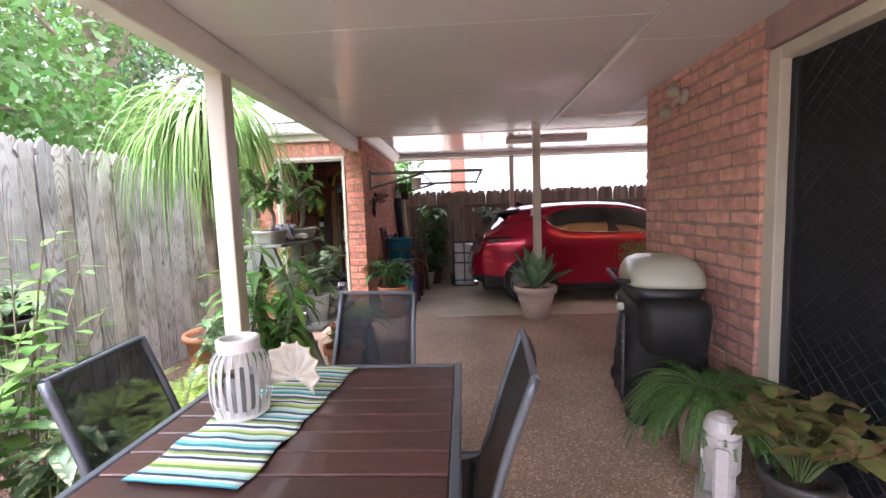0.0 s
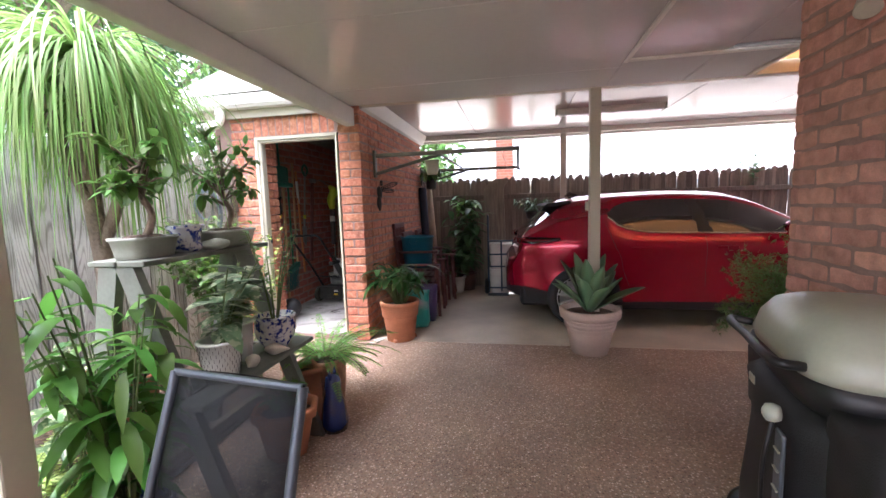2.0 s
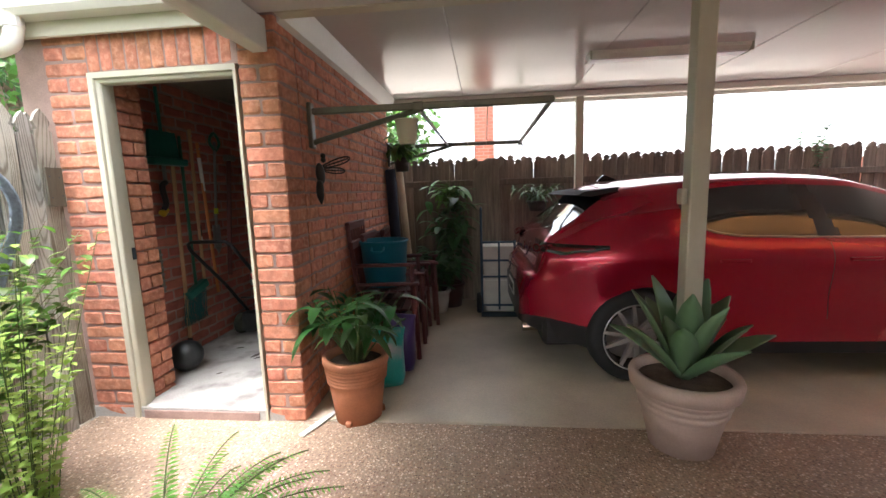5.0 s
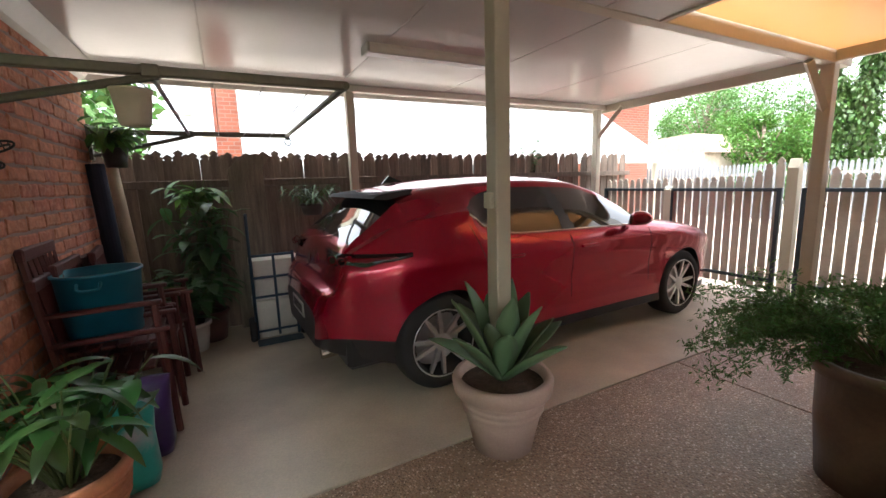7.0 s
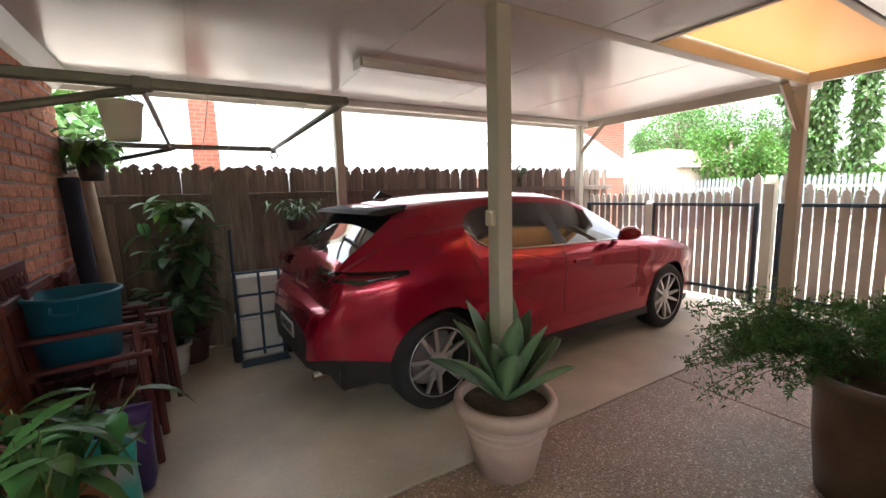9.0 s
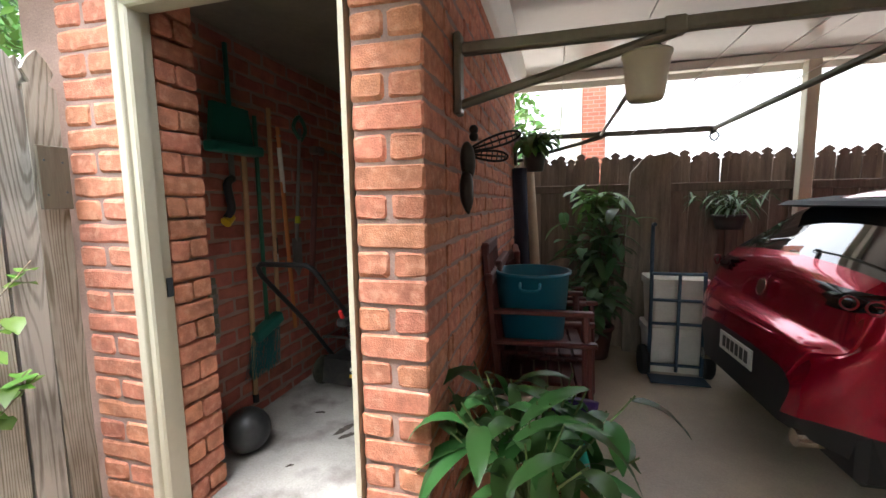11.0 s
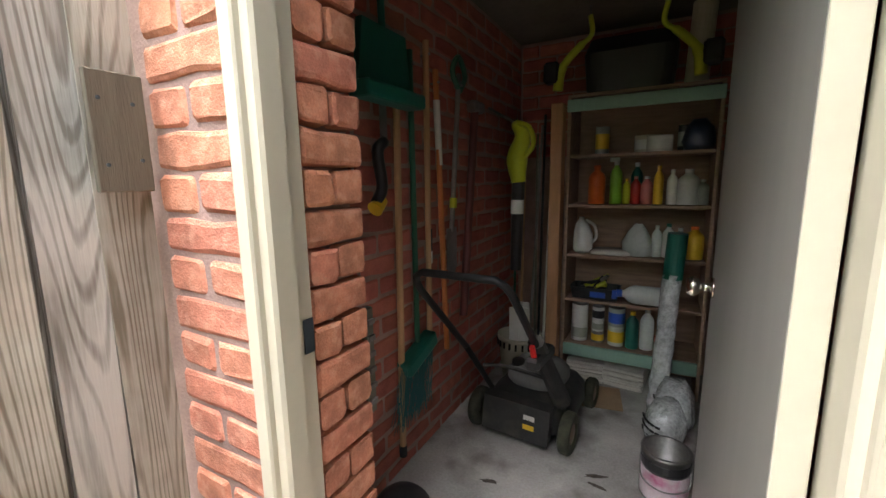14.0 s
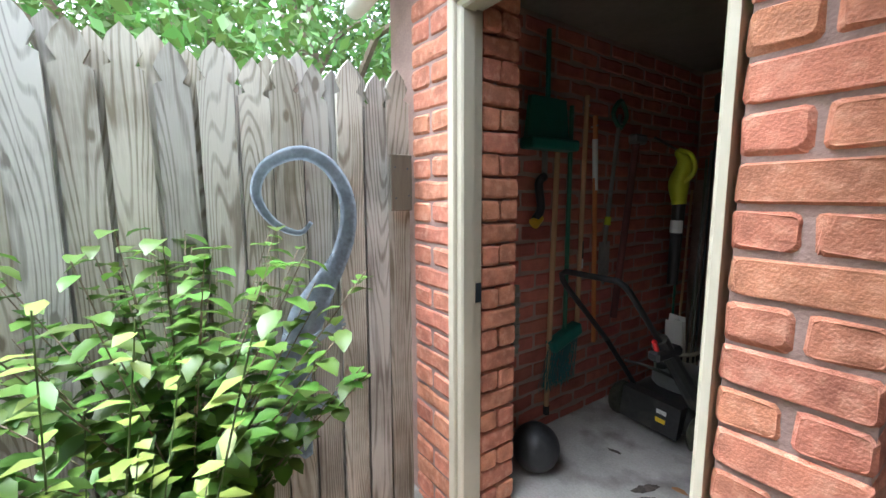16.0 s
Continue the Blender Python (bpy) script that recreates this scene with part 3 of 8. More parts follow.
part("door_knob", kn, CHROME, leaf, "brushed chrome door knob", True)

# shed roof edge: fascia, gutter and downpipe bend at the front
structure(link("fascia_shed_front", box_bm(-2.95, -1.50, SY - 0.06, SY - 0.035, 2.27, 2.45, 0.004), CREAM), "cream fascia board of the shed roof", "fascia")
structure(link("gutter_shed_front", prism_bm([(SY - 0.175, 2.38), (SY - 0.15, 2.35), (SY - 0.062, 2.35), (SY - 0.062, 2.47), (SY - 0.19, 2.47), (SY - 0.19, 2.455)], -2.98, -1.50, axis="x"), WHITEP), "off-white gutter on the shed roof edge", "gutter")
structure(link("trim_shed_eave", prism_bm([(SX + 0.002, 2.29), (SX + 0.035, 2.31), (SX + 0.10, 2.425), (SX + 0.002, 2.428)], 5.20, 7.78), WHITEP), "white cove trim where the shed wall meets the carport ceiling", "trim")
structure(link("roof_shed", prism_bm([(-3.0, 2.47), (SX + 0.02, 2.50), (SX + 0.02, 2.56), (-2.0, 2.85), (-3.0, 2.55)], SY - 0.2, 7.9), ROOFM), "pale metal shed roof", "roof")
dp = thing("downpipe_bend", pose(-2.62, SY - 0.13, 2.35), "white plastic downpipe bend under the shed gutter", "downpipe")
part("pipe", tube_bm(smooth_pts([(0, 0, 0), (0, 0, -0.07), (-0.03, 0.0, -0.13), (-0.12, 0.0, -0.155), (-0.25, 0.0, -0.16)], 4), 0.042, 14), WHITEP, dp, smooth=True)
part("collar", lathe_bm([(0.042, -0.05), (0.049, -0.05), (0.049, 0.0), (0.042, 0.0)], 16), WHITEP, dp)

# house
HX, HY = 1.60, 3.66
HD0, HD1 = 1.22, 2.30       # the house door's opening along y
wall_h = structure(link("wall_house_west", box_bm(HX + 0.005, HX + 0.24, HD1 + 0.005, HY - 0.005, 0, 2.40), MORTAR), "pink-red face brick house wall", "wall")
wall_h2 = structure(link("wall_house_west_near", box_bm(HX + 0.005, HX + 0.24, -4, HD0, 0, 2.40), MORTAR), "pink-red face brick house wall before the door", "wall")
structure(link("wall_house_over_door", box_bm(HX + 0.005, HX + 0.24, HD0, HD1 + 0.008, 2.13, 2.40), MORTAR), "brick over the house door", "wall")
wall_n = structure(link("wall_house_north", box_bm(HX + 0.25, 9.0, HY - 0.24, HY - 0.005, 0, 2.40), MORTAR), "brick end wall of the house", "wall")
structure(link("roof_house", prism_bm([(1.0, 2.42), (9.0, 2.42), (9.0, 4.5), (5.5, 4.5)], -6, 4.35), ROOFM), "hipped metal house roof", "roof")
structure(link("wall_yard_south", box_bm(-2.9, 9.0, -9.3, -9.0, -0.05, 1.8), MORTAR), "plain low brick wall closing the yard", "wall")

# house screen door
sd = thing("screen_door", pose(HX + 0.10, HD1 - 0.03, 0), "dark diamond-mesh security screen door in a cream frame", "door", kind="structure")
part("frame", box_bm(-0.075, 0.03, -0.055, 0.028, 0.0, 2.12, 0.004), CREAM, sd)
part("frame", box_bm(-0.075, 0.03, -1.05, -0.97, 0.0, 2.12, 0.004), CREAM, sd)
part("frame", box_bm(-0.075, 0.03, -0.969, -0.056, 2.055, 2.12, 0.004), CREAM, sd)
SCREEN = mat("black_flyscreen", (0.012, 0.014, 0.017), rough=0.55, vary=0.2, fine=300)
part("flyscreen", box_bm(0.0, 0.004, -0.965, -0.06, 0.02, 2.05), SCREEN, sd)
part("stile", box_bm(-0.025, 0.02, -0.10, -0.058, 0.02, 2.05, 0.003), SCREEN, sd)
grille = bmesh.new()
for k in range(-24, 32):
    for s in (1, -1):
        y0, z0 = -0.11, 0.05 + k * 0.085
        L = 0.85
        z1 = z0 + s * L
        ya, yb, za, zb = y0, y0 - L, z0, z1
        lo, hi = 0.03, 2.04
        t0, t1 = 0.0, 1.0
        if zb != za:
            ta, tb = (lo - za) / (zb - za), (hi - za) / (zb - za)
            t0, t1 = max(0, min(ta, tb)), min(1, max(ta, tb))
        if t1 - t0 > 0.02:
            rod_bm((-0.012, ya + (yb - ya) * t0, za + (zb - za) * t0), (-0.012, ya + (yb - ya) * t1, za + (zb - za) * t1), 0.003, seg=4, bm=grille)
part("diamond_grille", grille, mat("black_grille", (0.022, 0.022, 0.024), rough=0.4, metal=0.4), sd)

# ---- fences ----


def paling_mesh(name, w, h, t, tip, material):
    """A paling with a gothic point: shoulders notched in under the tip."""
    o = [(-w / 2, 0), (w / 2, 0), (w / 2, h - tip), (w * 0.27, h - tip * 0.90), (w * 0.47, h - tip * 0.58), (w * 0.30, h - tip * 0.28), (0, h), (-w * 0.30, h - tip * 0.28), (-w * 0.47, h - tip * 0.58), (-w * 0.27, h - tip * 0.90), (-w / 2, h - tip)]
    bm = prism_bm(o, -t / 2, t / 2)
    me = bpy.data.meshes.new(name)
    bm.to_mesh(me)
    bm.free()
    me.materials.append(material)
    return me


fence_l = thing("fence_garden", pose(-2.62, 0, 0), "tall weathered grey timber paling fence with pointed tops", "fence", kind="structure")
pm = [paling_mesh("paling", 0.098, 1.885, 0.018, 0.125, FENCE_L), paling_mesh("paling", 0.094, 1.87, 0.018, 0.125, FENCE_L)]
yy = 5.155 - 0.05
k = 0
while yy > -3.0:
    for layer in (0, 1):
        ob = new("paling", pm[(k + layer) % 2])
        ob.parent = fence_l
        ob.location = (-0.012 if layer == 0 else -0.038, yy - (0.055 if layer else 0), random.uniform(-0.02, 0.015))
        ob.rotation_euler = (random.uniform(-0.008, 0.008), random.uniform(-0.01, 0.01), radians(90) + random.uniform(-0.03, 0.03))
    yy -= 0.108
    k += 1
for z in (0.4, 1.3):
    part("rail", box_bm(-0.10, -0.05, -3.0, 5.15, z, z + 0.07, 0.004), FENCE_L, fence_l)

fence_b = thing("fence_back", pose(0, 8.08, 0), "dark brown timber paling fence with pointed tops behind the carport", "fence", kind="structure")
pb = [paling_mesh("paling", 0.095, 1.80, 0.018, 0.06, FENCE_D), paling_mesh("paling", 0.090, 1.775, 0.018, 0.06, FENCE_D)]
xx = -2.6
k = 0
while xx < 5.6:
    ob = new("paling", pb[k % 2])
    ob.parent = fence_b
    ob.location = (xx, 0.0 if k % 2 else 0.022, random.uniform(-0.05, -0.02))
    ob.rotation_euler = (random.uniform(-0.01, 0.01), random.uniform(-0.012, 0.012), random.uniform(-0.02, 0.02))
    xx += 0.074
    k += 1
for z in (0.35, 1.42):
    part("rail", box_bm(-2.6, 5.6, -0.075, -0.02, z, z + 0.07, 0.004), FENCE_D, fence_b)

# picket gate across the carport's open end
GX = 5.05


def gate_leaf(y0, y1, rise):
    """A leaf whose last pickets step up towards the post at its start (rise 1) or end (rise -1)."""
    g = thing("picket_gate", pose(GX, y0, 0.0), "white picket gate on a dark steel frame", "gate", "picket gates")
    w = y1 - y0
    for a in (0.02, w - 0.02):
        part("frame_post", box_bm(-0.022, 0.022, a - 0.022, a + 0.022, 0.04, 1.22, 0.004), STEEL_D, g)
    for z in (0.16, 1.18):
        part("frame_rail", box_bm(-0.02, 0.02, 0.045, w - 0.045, z, z + 0.04, 0.004), STEEL_D, g)
    n = int(w / 0.095)
    me = paling_mesh("picket", 0.078, 1.30, 0.016, 0.07, FENCE_W)
    for i in range(n):
        ob = new("picket", me)
        ob.parent = g
        ob.location = (0.031, (i + 0.5) * w / n, 0.06 + random.uniform(-0.01, 0.01))
        k = i if rise > 0 else n - 1 - i
        ob.scale = (1, 1, 1 + (0.05 * (3 - k) if rise and k < 3 else 0))
        ob.rotation_euler = (random.uniform(-0.008, 0.008), 0, radians(90))
    return g


gate_leaf(5.66, 6.94, 1)
gate_leaf(6.98, 8.02, 0)
gate_leaf(4.13, 5.48, -1)
for y in (5.57, 4.05, 6.96):
    gp = thing("gate_post", pose(GX + 0.02, y, -0.05), "cream timber gate post with a pointed top", "post")
    part("shaft", prism_bm([(-0.05, 0), (0.05, 0), (0.05, 1.48 if y < 6 else 1.25), (0, 1.58 if y < 6 else 1.3), (-0.05, 1.48 if y < 6 else 1.25)], -0.05, 0.05, axis="y"), CREAM, gp)

# ---- car: a hatchback, lofted from its length curves; local x runs from the tail forward ----
CARP = mat("metallic_red_paint", (0.42, 0.001, 0.030), rough=0.24, metal=0.6, vary=0.03, scale=2, fine=400, bump=0.0, coat=1.0)
CGLASS = mat("tinted_glass", (0.012, 0.014, 0.016), rough=0.04, vary=0.0, bump=0, spec=0.8, coat=0.6)
CBLACK = mat("black_trim", (0.014, 0.014, 0.015), rough=0.42, vary=0.2, bump=0.03)
GLOSSB = mat("gloss_black", (0.01, 0.01, 0.011), rough=0.12, vary=0.0, bump=0, coat=0.5)
LAMPR = mat("dark_red_lamp", (0.12, 0.004, 0.008), rough=0.12, vary=0.0, bump=0, spec=0.4)
LAMPD = mat("smoked_lamp", (0.012, 0.006, 0.007), rough=0.10, vary=0.0, bump=0, spec=0.4)
RUBBER = mat("tyre_rubber", (0.018, 0.018, 0.019), rough=0.8, vary=0.25, fine=120, bump=0.2)
ALLOY = mat("grey_alloy", (0.60, 0.60, 0.62), rough=0.32, metal=0.75, vary=0.1)


def curve(*pairs):
    """A smooth curve through (x, value) pairs that does not overshoot."""
    xs = np.array([p[0] for p in pairs], float)
    ys = np.array([p[1] for p in pairs], float)
    h, d = np.diff(xs), np.diff(ys) / np.diff(xs)
    m = np.r_[d[0], np.where(d[:-1] * d[1:] > 0, 2 * d[:-1] * d[1:] / (d[:-1] + d[1:] + 1e-12), 0), d[-1]]

    def at(x):
        i = int(np.clip(np.searchsorted(xs, x) - 1, 0, len(h) - 1))
        t = min(max((x - xs[i]) / h[i], 0), 1)
        return float((2 * t ** 3 - 3 * t * t + 1) * ys[i] + (t ** 3 - 2 * t * t + t) * h[i] * m[i] + (3 * t * t - 2 * t ** 3) * ys[i + 1] + (t ** 3 - t * t) * h[i] * m[i + 1])
    return at


c_top = curve((0, .60), (.012, .69), (.035, .735), (.10, .765), (.125, .85), (.145, .94), (.17, 1.0), (.21, 1.045), (.40, 1.20), (.56, 1.335), (.64, 1.375), (.8, 1.40), (1.2, 1.43), (1.7, 1.44), (2.2, 1.425), (2.5, 1.375), (2.8, 1.245), (3.1, 1.085), (3.27, 1.005), (3.5, .97), (3.9, .905), (4.2, .81), (4.36, .72), (4.43, .62), (4.46, .5))
c_rail = curve((0, .58), (.03, .715), (.10, .75), (.125, .83), (.15, .93), (.2, .995), (.4, 1.14), (.6, 1.28), (.8, 1.335), (1.2, 1.37), (1.7, 1.38), (2.2, 1.35), (2.5, 1.28), (2.8, 1.145), (3.05, 1.02), (3.27, .965), (3.5, .935), (3.9, .865), (4.2, .77), (4.36, .69), (4.46, .49))
c_gtop = curve((0, .57), (.03, .70), (.10, .745), (.125, .815), (.16, .93), (.3, 1.03), (.6, 1.16), (1.0, 1.205), (1.06, 1.215), (1.15, 1.275), (1.3, 1.32), (1.6, 1.34), (2.2, 1.315), (2.5, 1.245), (2.8, 1.11), (2.98, 1.015), (3.27, .957), (3.5, .925), (3.9, .855), (4.2, .76), (4.36, .68), (4.46, .485))
c_belt = curve((0, .56), (.03, .69), (.10, .74), (.125, .80), (.17, .91), (.3, .99), (.6, 1.10), (1.0, 1.18), (1.06, 1.17), (1.15, 1.085), (1.3, 1.03), (1.5, 1.005), (2.0, .99), (2.7, .975), (2.98, .965), (3.27, .94), (3.5, .905), (3.9, .84), (4.2, .75), (4.36, .67), (4.46, .48))
c_sh = curve((0, .53), (.06, .70), (.2, .82), (.6, .87), (1.2, .86), (3.3, .82), (4.0, .74), (4.36, .62), (4.46, .47))
w_sh = curve((0, .50), (.03, .60), (.08, .675), (.2, .765), (.5, .865), (.9, .905), (1.5, .885), (2.5, .885), (3.3, .897), (3.7, .892), (4.0, .84), (4.2, .76), (4.36, .62), (4.46, .42))
w_rail = curve((0, .44), (.1, .60), (.2, .62), (.6, .60), (1.2, .59), (1.7, .585), (2.4, .58), (2.9, .64), (3.2, .72), (3.4, .76), (4.0, .70), (4.36, .5), (4.46, .35))
WHEELS = (0.82, 3.56)


def c_bot(x):
    z = 0.20 + 0.13 * max(0, 1 - x / 0.55) + 0.05 * max(0, (x - 4.2) / 0.26)
    for xw in WHEELS:
        d = abs(x - xw)
        if d < 0.355:
            z = max(z, 0.325 + math.sqrt(0.355 ** 2 - d * d))
    return z


def section(x):
    """Half of the ring at x, from the sill up to the roof's middle."""
    zb, zs, ze, zg, zr, zt = c_bot(x), c_sh(x), c_belt(x), c_gtop(x), c_rail(x), c_top(x)
    ws, wr = w_sh(x), w_rail(x)
    wb = ws - 0.035 - 0.12 * max(0, 1 - x / 0.5)
    we = ws - 0.03 - 0.10 * min(max((ze - zs) / 0.33, 0), 1)
    pts = []
    for k in range(9):
        t = k / 8
        z = zb + (zs - zb) * t
        full = (z - 0.21) / max(zs - 0.21, 0.05)
        pts.append((wb + (ws - wb) * math.sin(min(max(full, 0), 1) * math.pi / 2) - 0.018 * math.exp(-((full - 0.62) / 0.16) ** 2), z))
    for k in range(1, 5):
        t = k / 4
        pts.append((ws + (we - ws) * t ** 1.6, zs + (ze - zs) * t))
    wg = we + (wr - we) * (zg - ze) / max(zr - ze, 0.01)
    for k in range(1, 7):
        t = k / 6
        pts.append((we + (wg - we) * t + 0.012 * math.sin(math.pi * t), ze + (zg - ze) * t))
    for k in range(1, 4):
        t = k / 3
        pts.append((wg + (wr - wg) * t, zg + (zr - zg) * t))
    for k in range(1, 10):
        a = k / 9
        pts.append((wr * (1 - a), zr + (zt - zr) * (1 - (1 - a) ** 2.2)))
    return pts


def build_car(m):
    car = thing("car", m, "glossy metallic red five-door hatchback parked in the carport", "car")
    xs = sorted(set([round(v, 3) for v in np.r_[np.linspace(0, 0.3, 44), np.linspace(0.3, 0.7, 24), np.linspace(0.7, 4.2, 150), np.linspace(4.2, 4.46, 16)]]))
    ring = [section(x) for x in xs]
    J = len(ring[0])
    keys = ["body", "windscreen", "rear_window", "lower_trim"] + [f"{n}{s}" for n in ("side_window_a", "side_window_b", "pillar_") for s in (1, -1)]
    bms = {k: bmesh.new() for k in keys}
    cache = {k: {} for k in bms}

    def vert(key, i, j, s):
        d = cache[key]
        if j == J - 1:
            s = 1
        if (i, j, s) not in d:
            y, z = ring[i][j]
            d[(i, j, s)] = bms[key].verts.new((xs[i], s * y, z))
        return d[(i, j, s)]

    for i in range(len(xs) - 1):
        x = (xs[i] + xs[i + 1]) / 2
        for j in range(J - 1):
            y, z = ring[i][j]
            base = "body"
            if 12 <= j < 18 and 1.06 < x < 2.97:
                u = x + 0.28 * (z - 1.0)
                base = "pillar_" if 1.93 < u < 2.05 else "side_window_a" if u < 1.95 else "side_window_b"
            elif j >= 24 and 2.55 < x < 3.22:
                base = "windscreen"
            elif j >= 21 and 0.225 < x < 0.58:
                base = "rear_window"
            elif (j < 1 and min(abs(x - xw) for xw in WHEELS) > 0.36) or (j < 2 and x < 0.47) or (x > 4.3 and z < 0.4):
                base = "lower_trim"
            for s in (1, -1):
                key = base + str(s) if base.startswith(("pillar", "side")) else base
                q = [vert(key, i, j, s), vert(key, i + 1, j, s), vert(key, i + 1, j + 1, s), vert(key, i, j + 1, s)]
                q = list(dict.fromkeys(q))
                if len(q) > 2:
                    bms[key].faces.new(q if s < 0 else q[::-1])
    for i in (0, len(xs) - 1):
        key = "lower_trim" if i == 0 else "body"
        loop = [bms[key].verts.new((xs[i], y, z)) for y, z in ring[i]] + [bms[key].verts.new((xs[i], -y, z)) for y, z in ring[i][-2::-1]]
        bms[key].faces.new(loop if i == 0 else loop[::-1])
    mats = {"body": CARP, "side_window": CGLASS, "windscreen": CGLASS, "rear_window": CGLASS, "lower_trim": CBLACK, "pillar": CBLACK}
    labels = {"side_window": "dark tinted side windows", "windscreen": "dark windscreen", "rear_window": "dark tinted rear window", "lower_trim": "black plastic lower trim", "pillar": "gloss black door pillar"}
    for key, bm in bms.items():
        bmesh.ops.recalc_face_normals(bm, faces=bm.faces)
        kind_of = "side_window" if key.startswith("side") else "pillar" if key.startswith("pillar") else key
        part(kind_of, bm, mats[kind_of], car, labels.get(kind_of, ""), smooth=True)
    # dark floor inside, so that nothing shows through the arches
    part("underbody", box_bm(0.15, 4.3, -0.70, 0.70, 0.20, 0.62, 0.03), CBLACK, car, "dark underbody and wheel wells")
    # wheels
    tyre = lathe_bm([(0.205, -0.105), (0.30, -0.108), (0.322, -0.085), (0.328, -0.03), (0.328, 0.03), (0.322, 0.085), (0.30, 0.108), (0.235, 0.108), (0.225, 0.09), (0.205, 0.085), (0.205, -0.105)], 40)
    rim = lathe_bm([(0.226, 0.108), (0.234, 0.112), (0.238, 0.104), (0.232, 0.088), (0.212, 0.06), (0.205, -0.05), (0, -0.05)], 40)
    spokes = bmesh.new()
    for k in range(10):
        a = 2 * math.pi * k / 10 + (0.07 if k % 2 else -0.07)
        b = prism_bm([(0.035, 0.050), (0.035, 0.082), (0.12, 0.094), (0.222, 0.100), (0.222, 0.072), (0.12, 0.066)], -0.011, 0.011)
        for v in b.verts:
            v.co.y *= 1.0 + 0.5 * (0.22 - v.co.x) / 0.2
        merge(spokes, b, Matrix.Rotation(a, 4, "Z"))
    lathe_bm([(0.062, 0.05), (0.06, 0.086), (0.032, 0.092), (0, 0.094)], 20, bm=spokes)
    first = None
    for xw in WHEELS:
        for s in (-1, 1):
            if first is None:
                w = part("wheel", tyre, RUBBER, car, "black tyre on a ten-spoke grey alloy rim", True)
                part("rim", rim, ALLOY, w, "", True)
                part("spokes", spokes, ALLOY, w)
                first = w
            else:
                w = new("wheel", first.data)
                w.parent = car
                w["label"] = "black tyre on a ten-spoke grey alloy rim"
                for o in first.children:
                    c = new(o.name.split(".")[0], o.data)
                    c.parent = w
            w.location = (xw, s * 0.785, 0.328)
            w.rotation_euler = (radians(90 if s < 0 else -90), 0.3 * xw, 0)
    # lamps, spoiler, plate, handles, mirrors, chrome line
    table = [(x, section(x)) for x in np.linspace(0.09, 0.56, 95)]

    def outline(z):
        """Plan of the body at height z, from near the tailgate's middle round the corner to the side."""
        pts = [(x, float(np.interp(z, [p[1] for p in sec], [p[0] for p in sec]))) for x, sec in table if sec[-1][1] > z]
        pts = [p for p in pts if p[1] > 0.24]
        run = np.r_[0, np.cumsum([math.dist(p, q) for p, q in zip(pts, pts[1:])])]
        return lambda u: (float(np.interp(u * run[-1], run, [p[0] for p in pts])), float(np.interp(u * run[-1], run, [p[1] for p in pts])))

    def wrap(u0, u1, lo, hi, out, n=30):
        """A lens that follows the body, proud by out; lo and hi give its heights along it."""
        rows = []
        for i in range(n):
            t = i / (n - 1)
            row = []
            for k in range(5):
                z = lo(t) + (hi(t) - lo(t)) * k / 4
                x, y = outline(z)(u0 + (u1 - u0) * t)
                h = out * (0.6 + 0.4 * math.sin(math.pi * k / 4))
                row.append((x - h * (1 - t), y + h * (0.2 + 0.8 * t), z))
            rows.append(row)
        return rows

    def lens(rows, s):
        bm = bmesh.new()
        vs = [[bm.verts.new((x, s * y, z)) for x, y, z in row] for row in rows]
        for A, B in zip(vs, vs[1:]):
            for k in range(4):
                bm.faces.new((A[k], B[k], B[k + 1], A[k + 1]) if s > 0 else (A[k], A[k + 1], B[k + 1], B[k]))
        return bm

    lamp = wrap(0.02, 1.0, lambda t: 0.885 + 0.055 * t ** 2, lambda t: 0.975 - 0.010 * t, 0.020)
    glow = wrap(0.42, 0.86, lambda t: 0.915 + 0.02 * t, lambda t: 0.950, 0.026, 14)
    for s in (-1, 1):
        part("tail_lamp", lens(lamp, s), LAMPD, car, "smoked slim wrap-round tail lamp", True)
        part("tail_lamp_lens", lens(glow, s), LAMPR, car, "dark red lens in the tail lamp", True)
        for t in (8, 13):
            x, y, z = lamp[t][2]
            ring = lathe_bm([(0.022, 0), (0.027, 0.004), (0.031, 0.0), (0.027, -0.004), (0.022, 0)], 20)
            part("lamp_ring", ring, LAMPR, car, "round red tail lamp ring", True).matrix_local = pose(x - 0.006, s * (y + 0.004), 0.93, 0, -90, -s * (20 + 3.5 * t))
        part("headlamp", lathe_bm([(0, 0.03), (0.03, 0.025), (0.05, 0)], 16), CGLASS, car, "smoked headlamp").matrix_local = pose(4.25, s * 0.70, 0.70, 0, 70, s * 25)
    sp = prism_bm([(0.42, 1.352), (0.47, 1.377), (0.72, 1.405), (0.70, 1.372), (0.52, 1.338)], -0.57, 0.57)
    for v in sp.verts:
        v.co.z -= 0.05 * (v.co.y / 0.57) ** 2
    part("roof_spoiler", sp, RUBBER, car, "gloss black roof spoiler")
    part("bumper_lip", tube_bm([(0.012 + 0.22 * (k / 9 - 1) ** 4, y, 0.70) for k, y in enumerate(np.linspace(-0.62, 0.62, 19))], 0.006, 6), CARP, car, "", True)
    part("number_plate", box_bm(-0.012, -0.004, -0.19, 0.19, 0.46, 0.57, 0.003), mat("plate_white", (0.62, 0.62, 0.58), rough=0.4, vary=0.1), car, "white number plate")
    bars = bmesh.new()
    for k in range(6):
        box_bm(-0.0145, -0.0125, -0.15 + k * 0.052, -0.115 + k * 0.052, 0.485, 0.55, bm=bars)
    part("plate_lettering", bars, CBLACK, car, "dark unreadable plate characters")
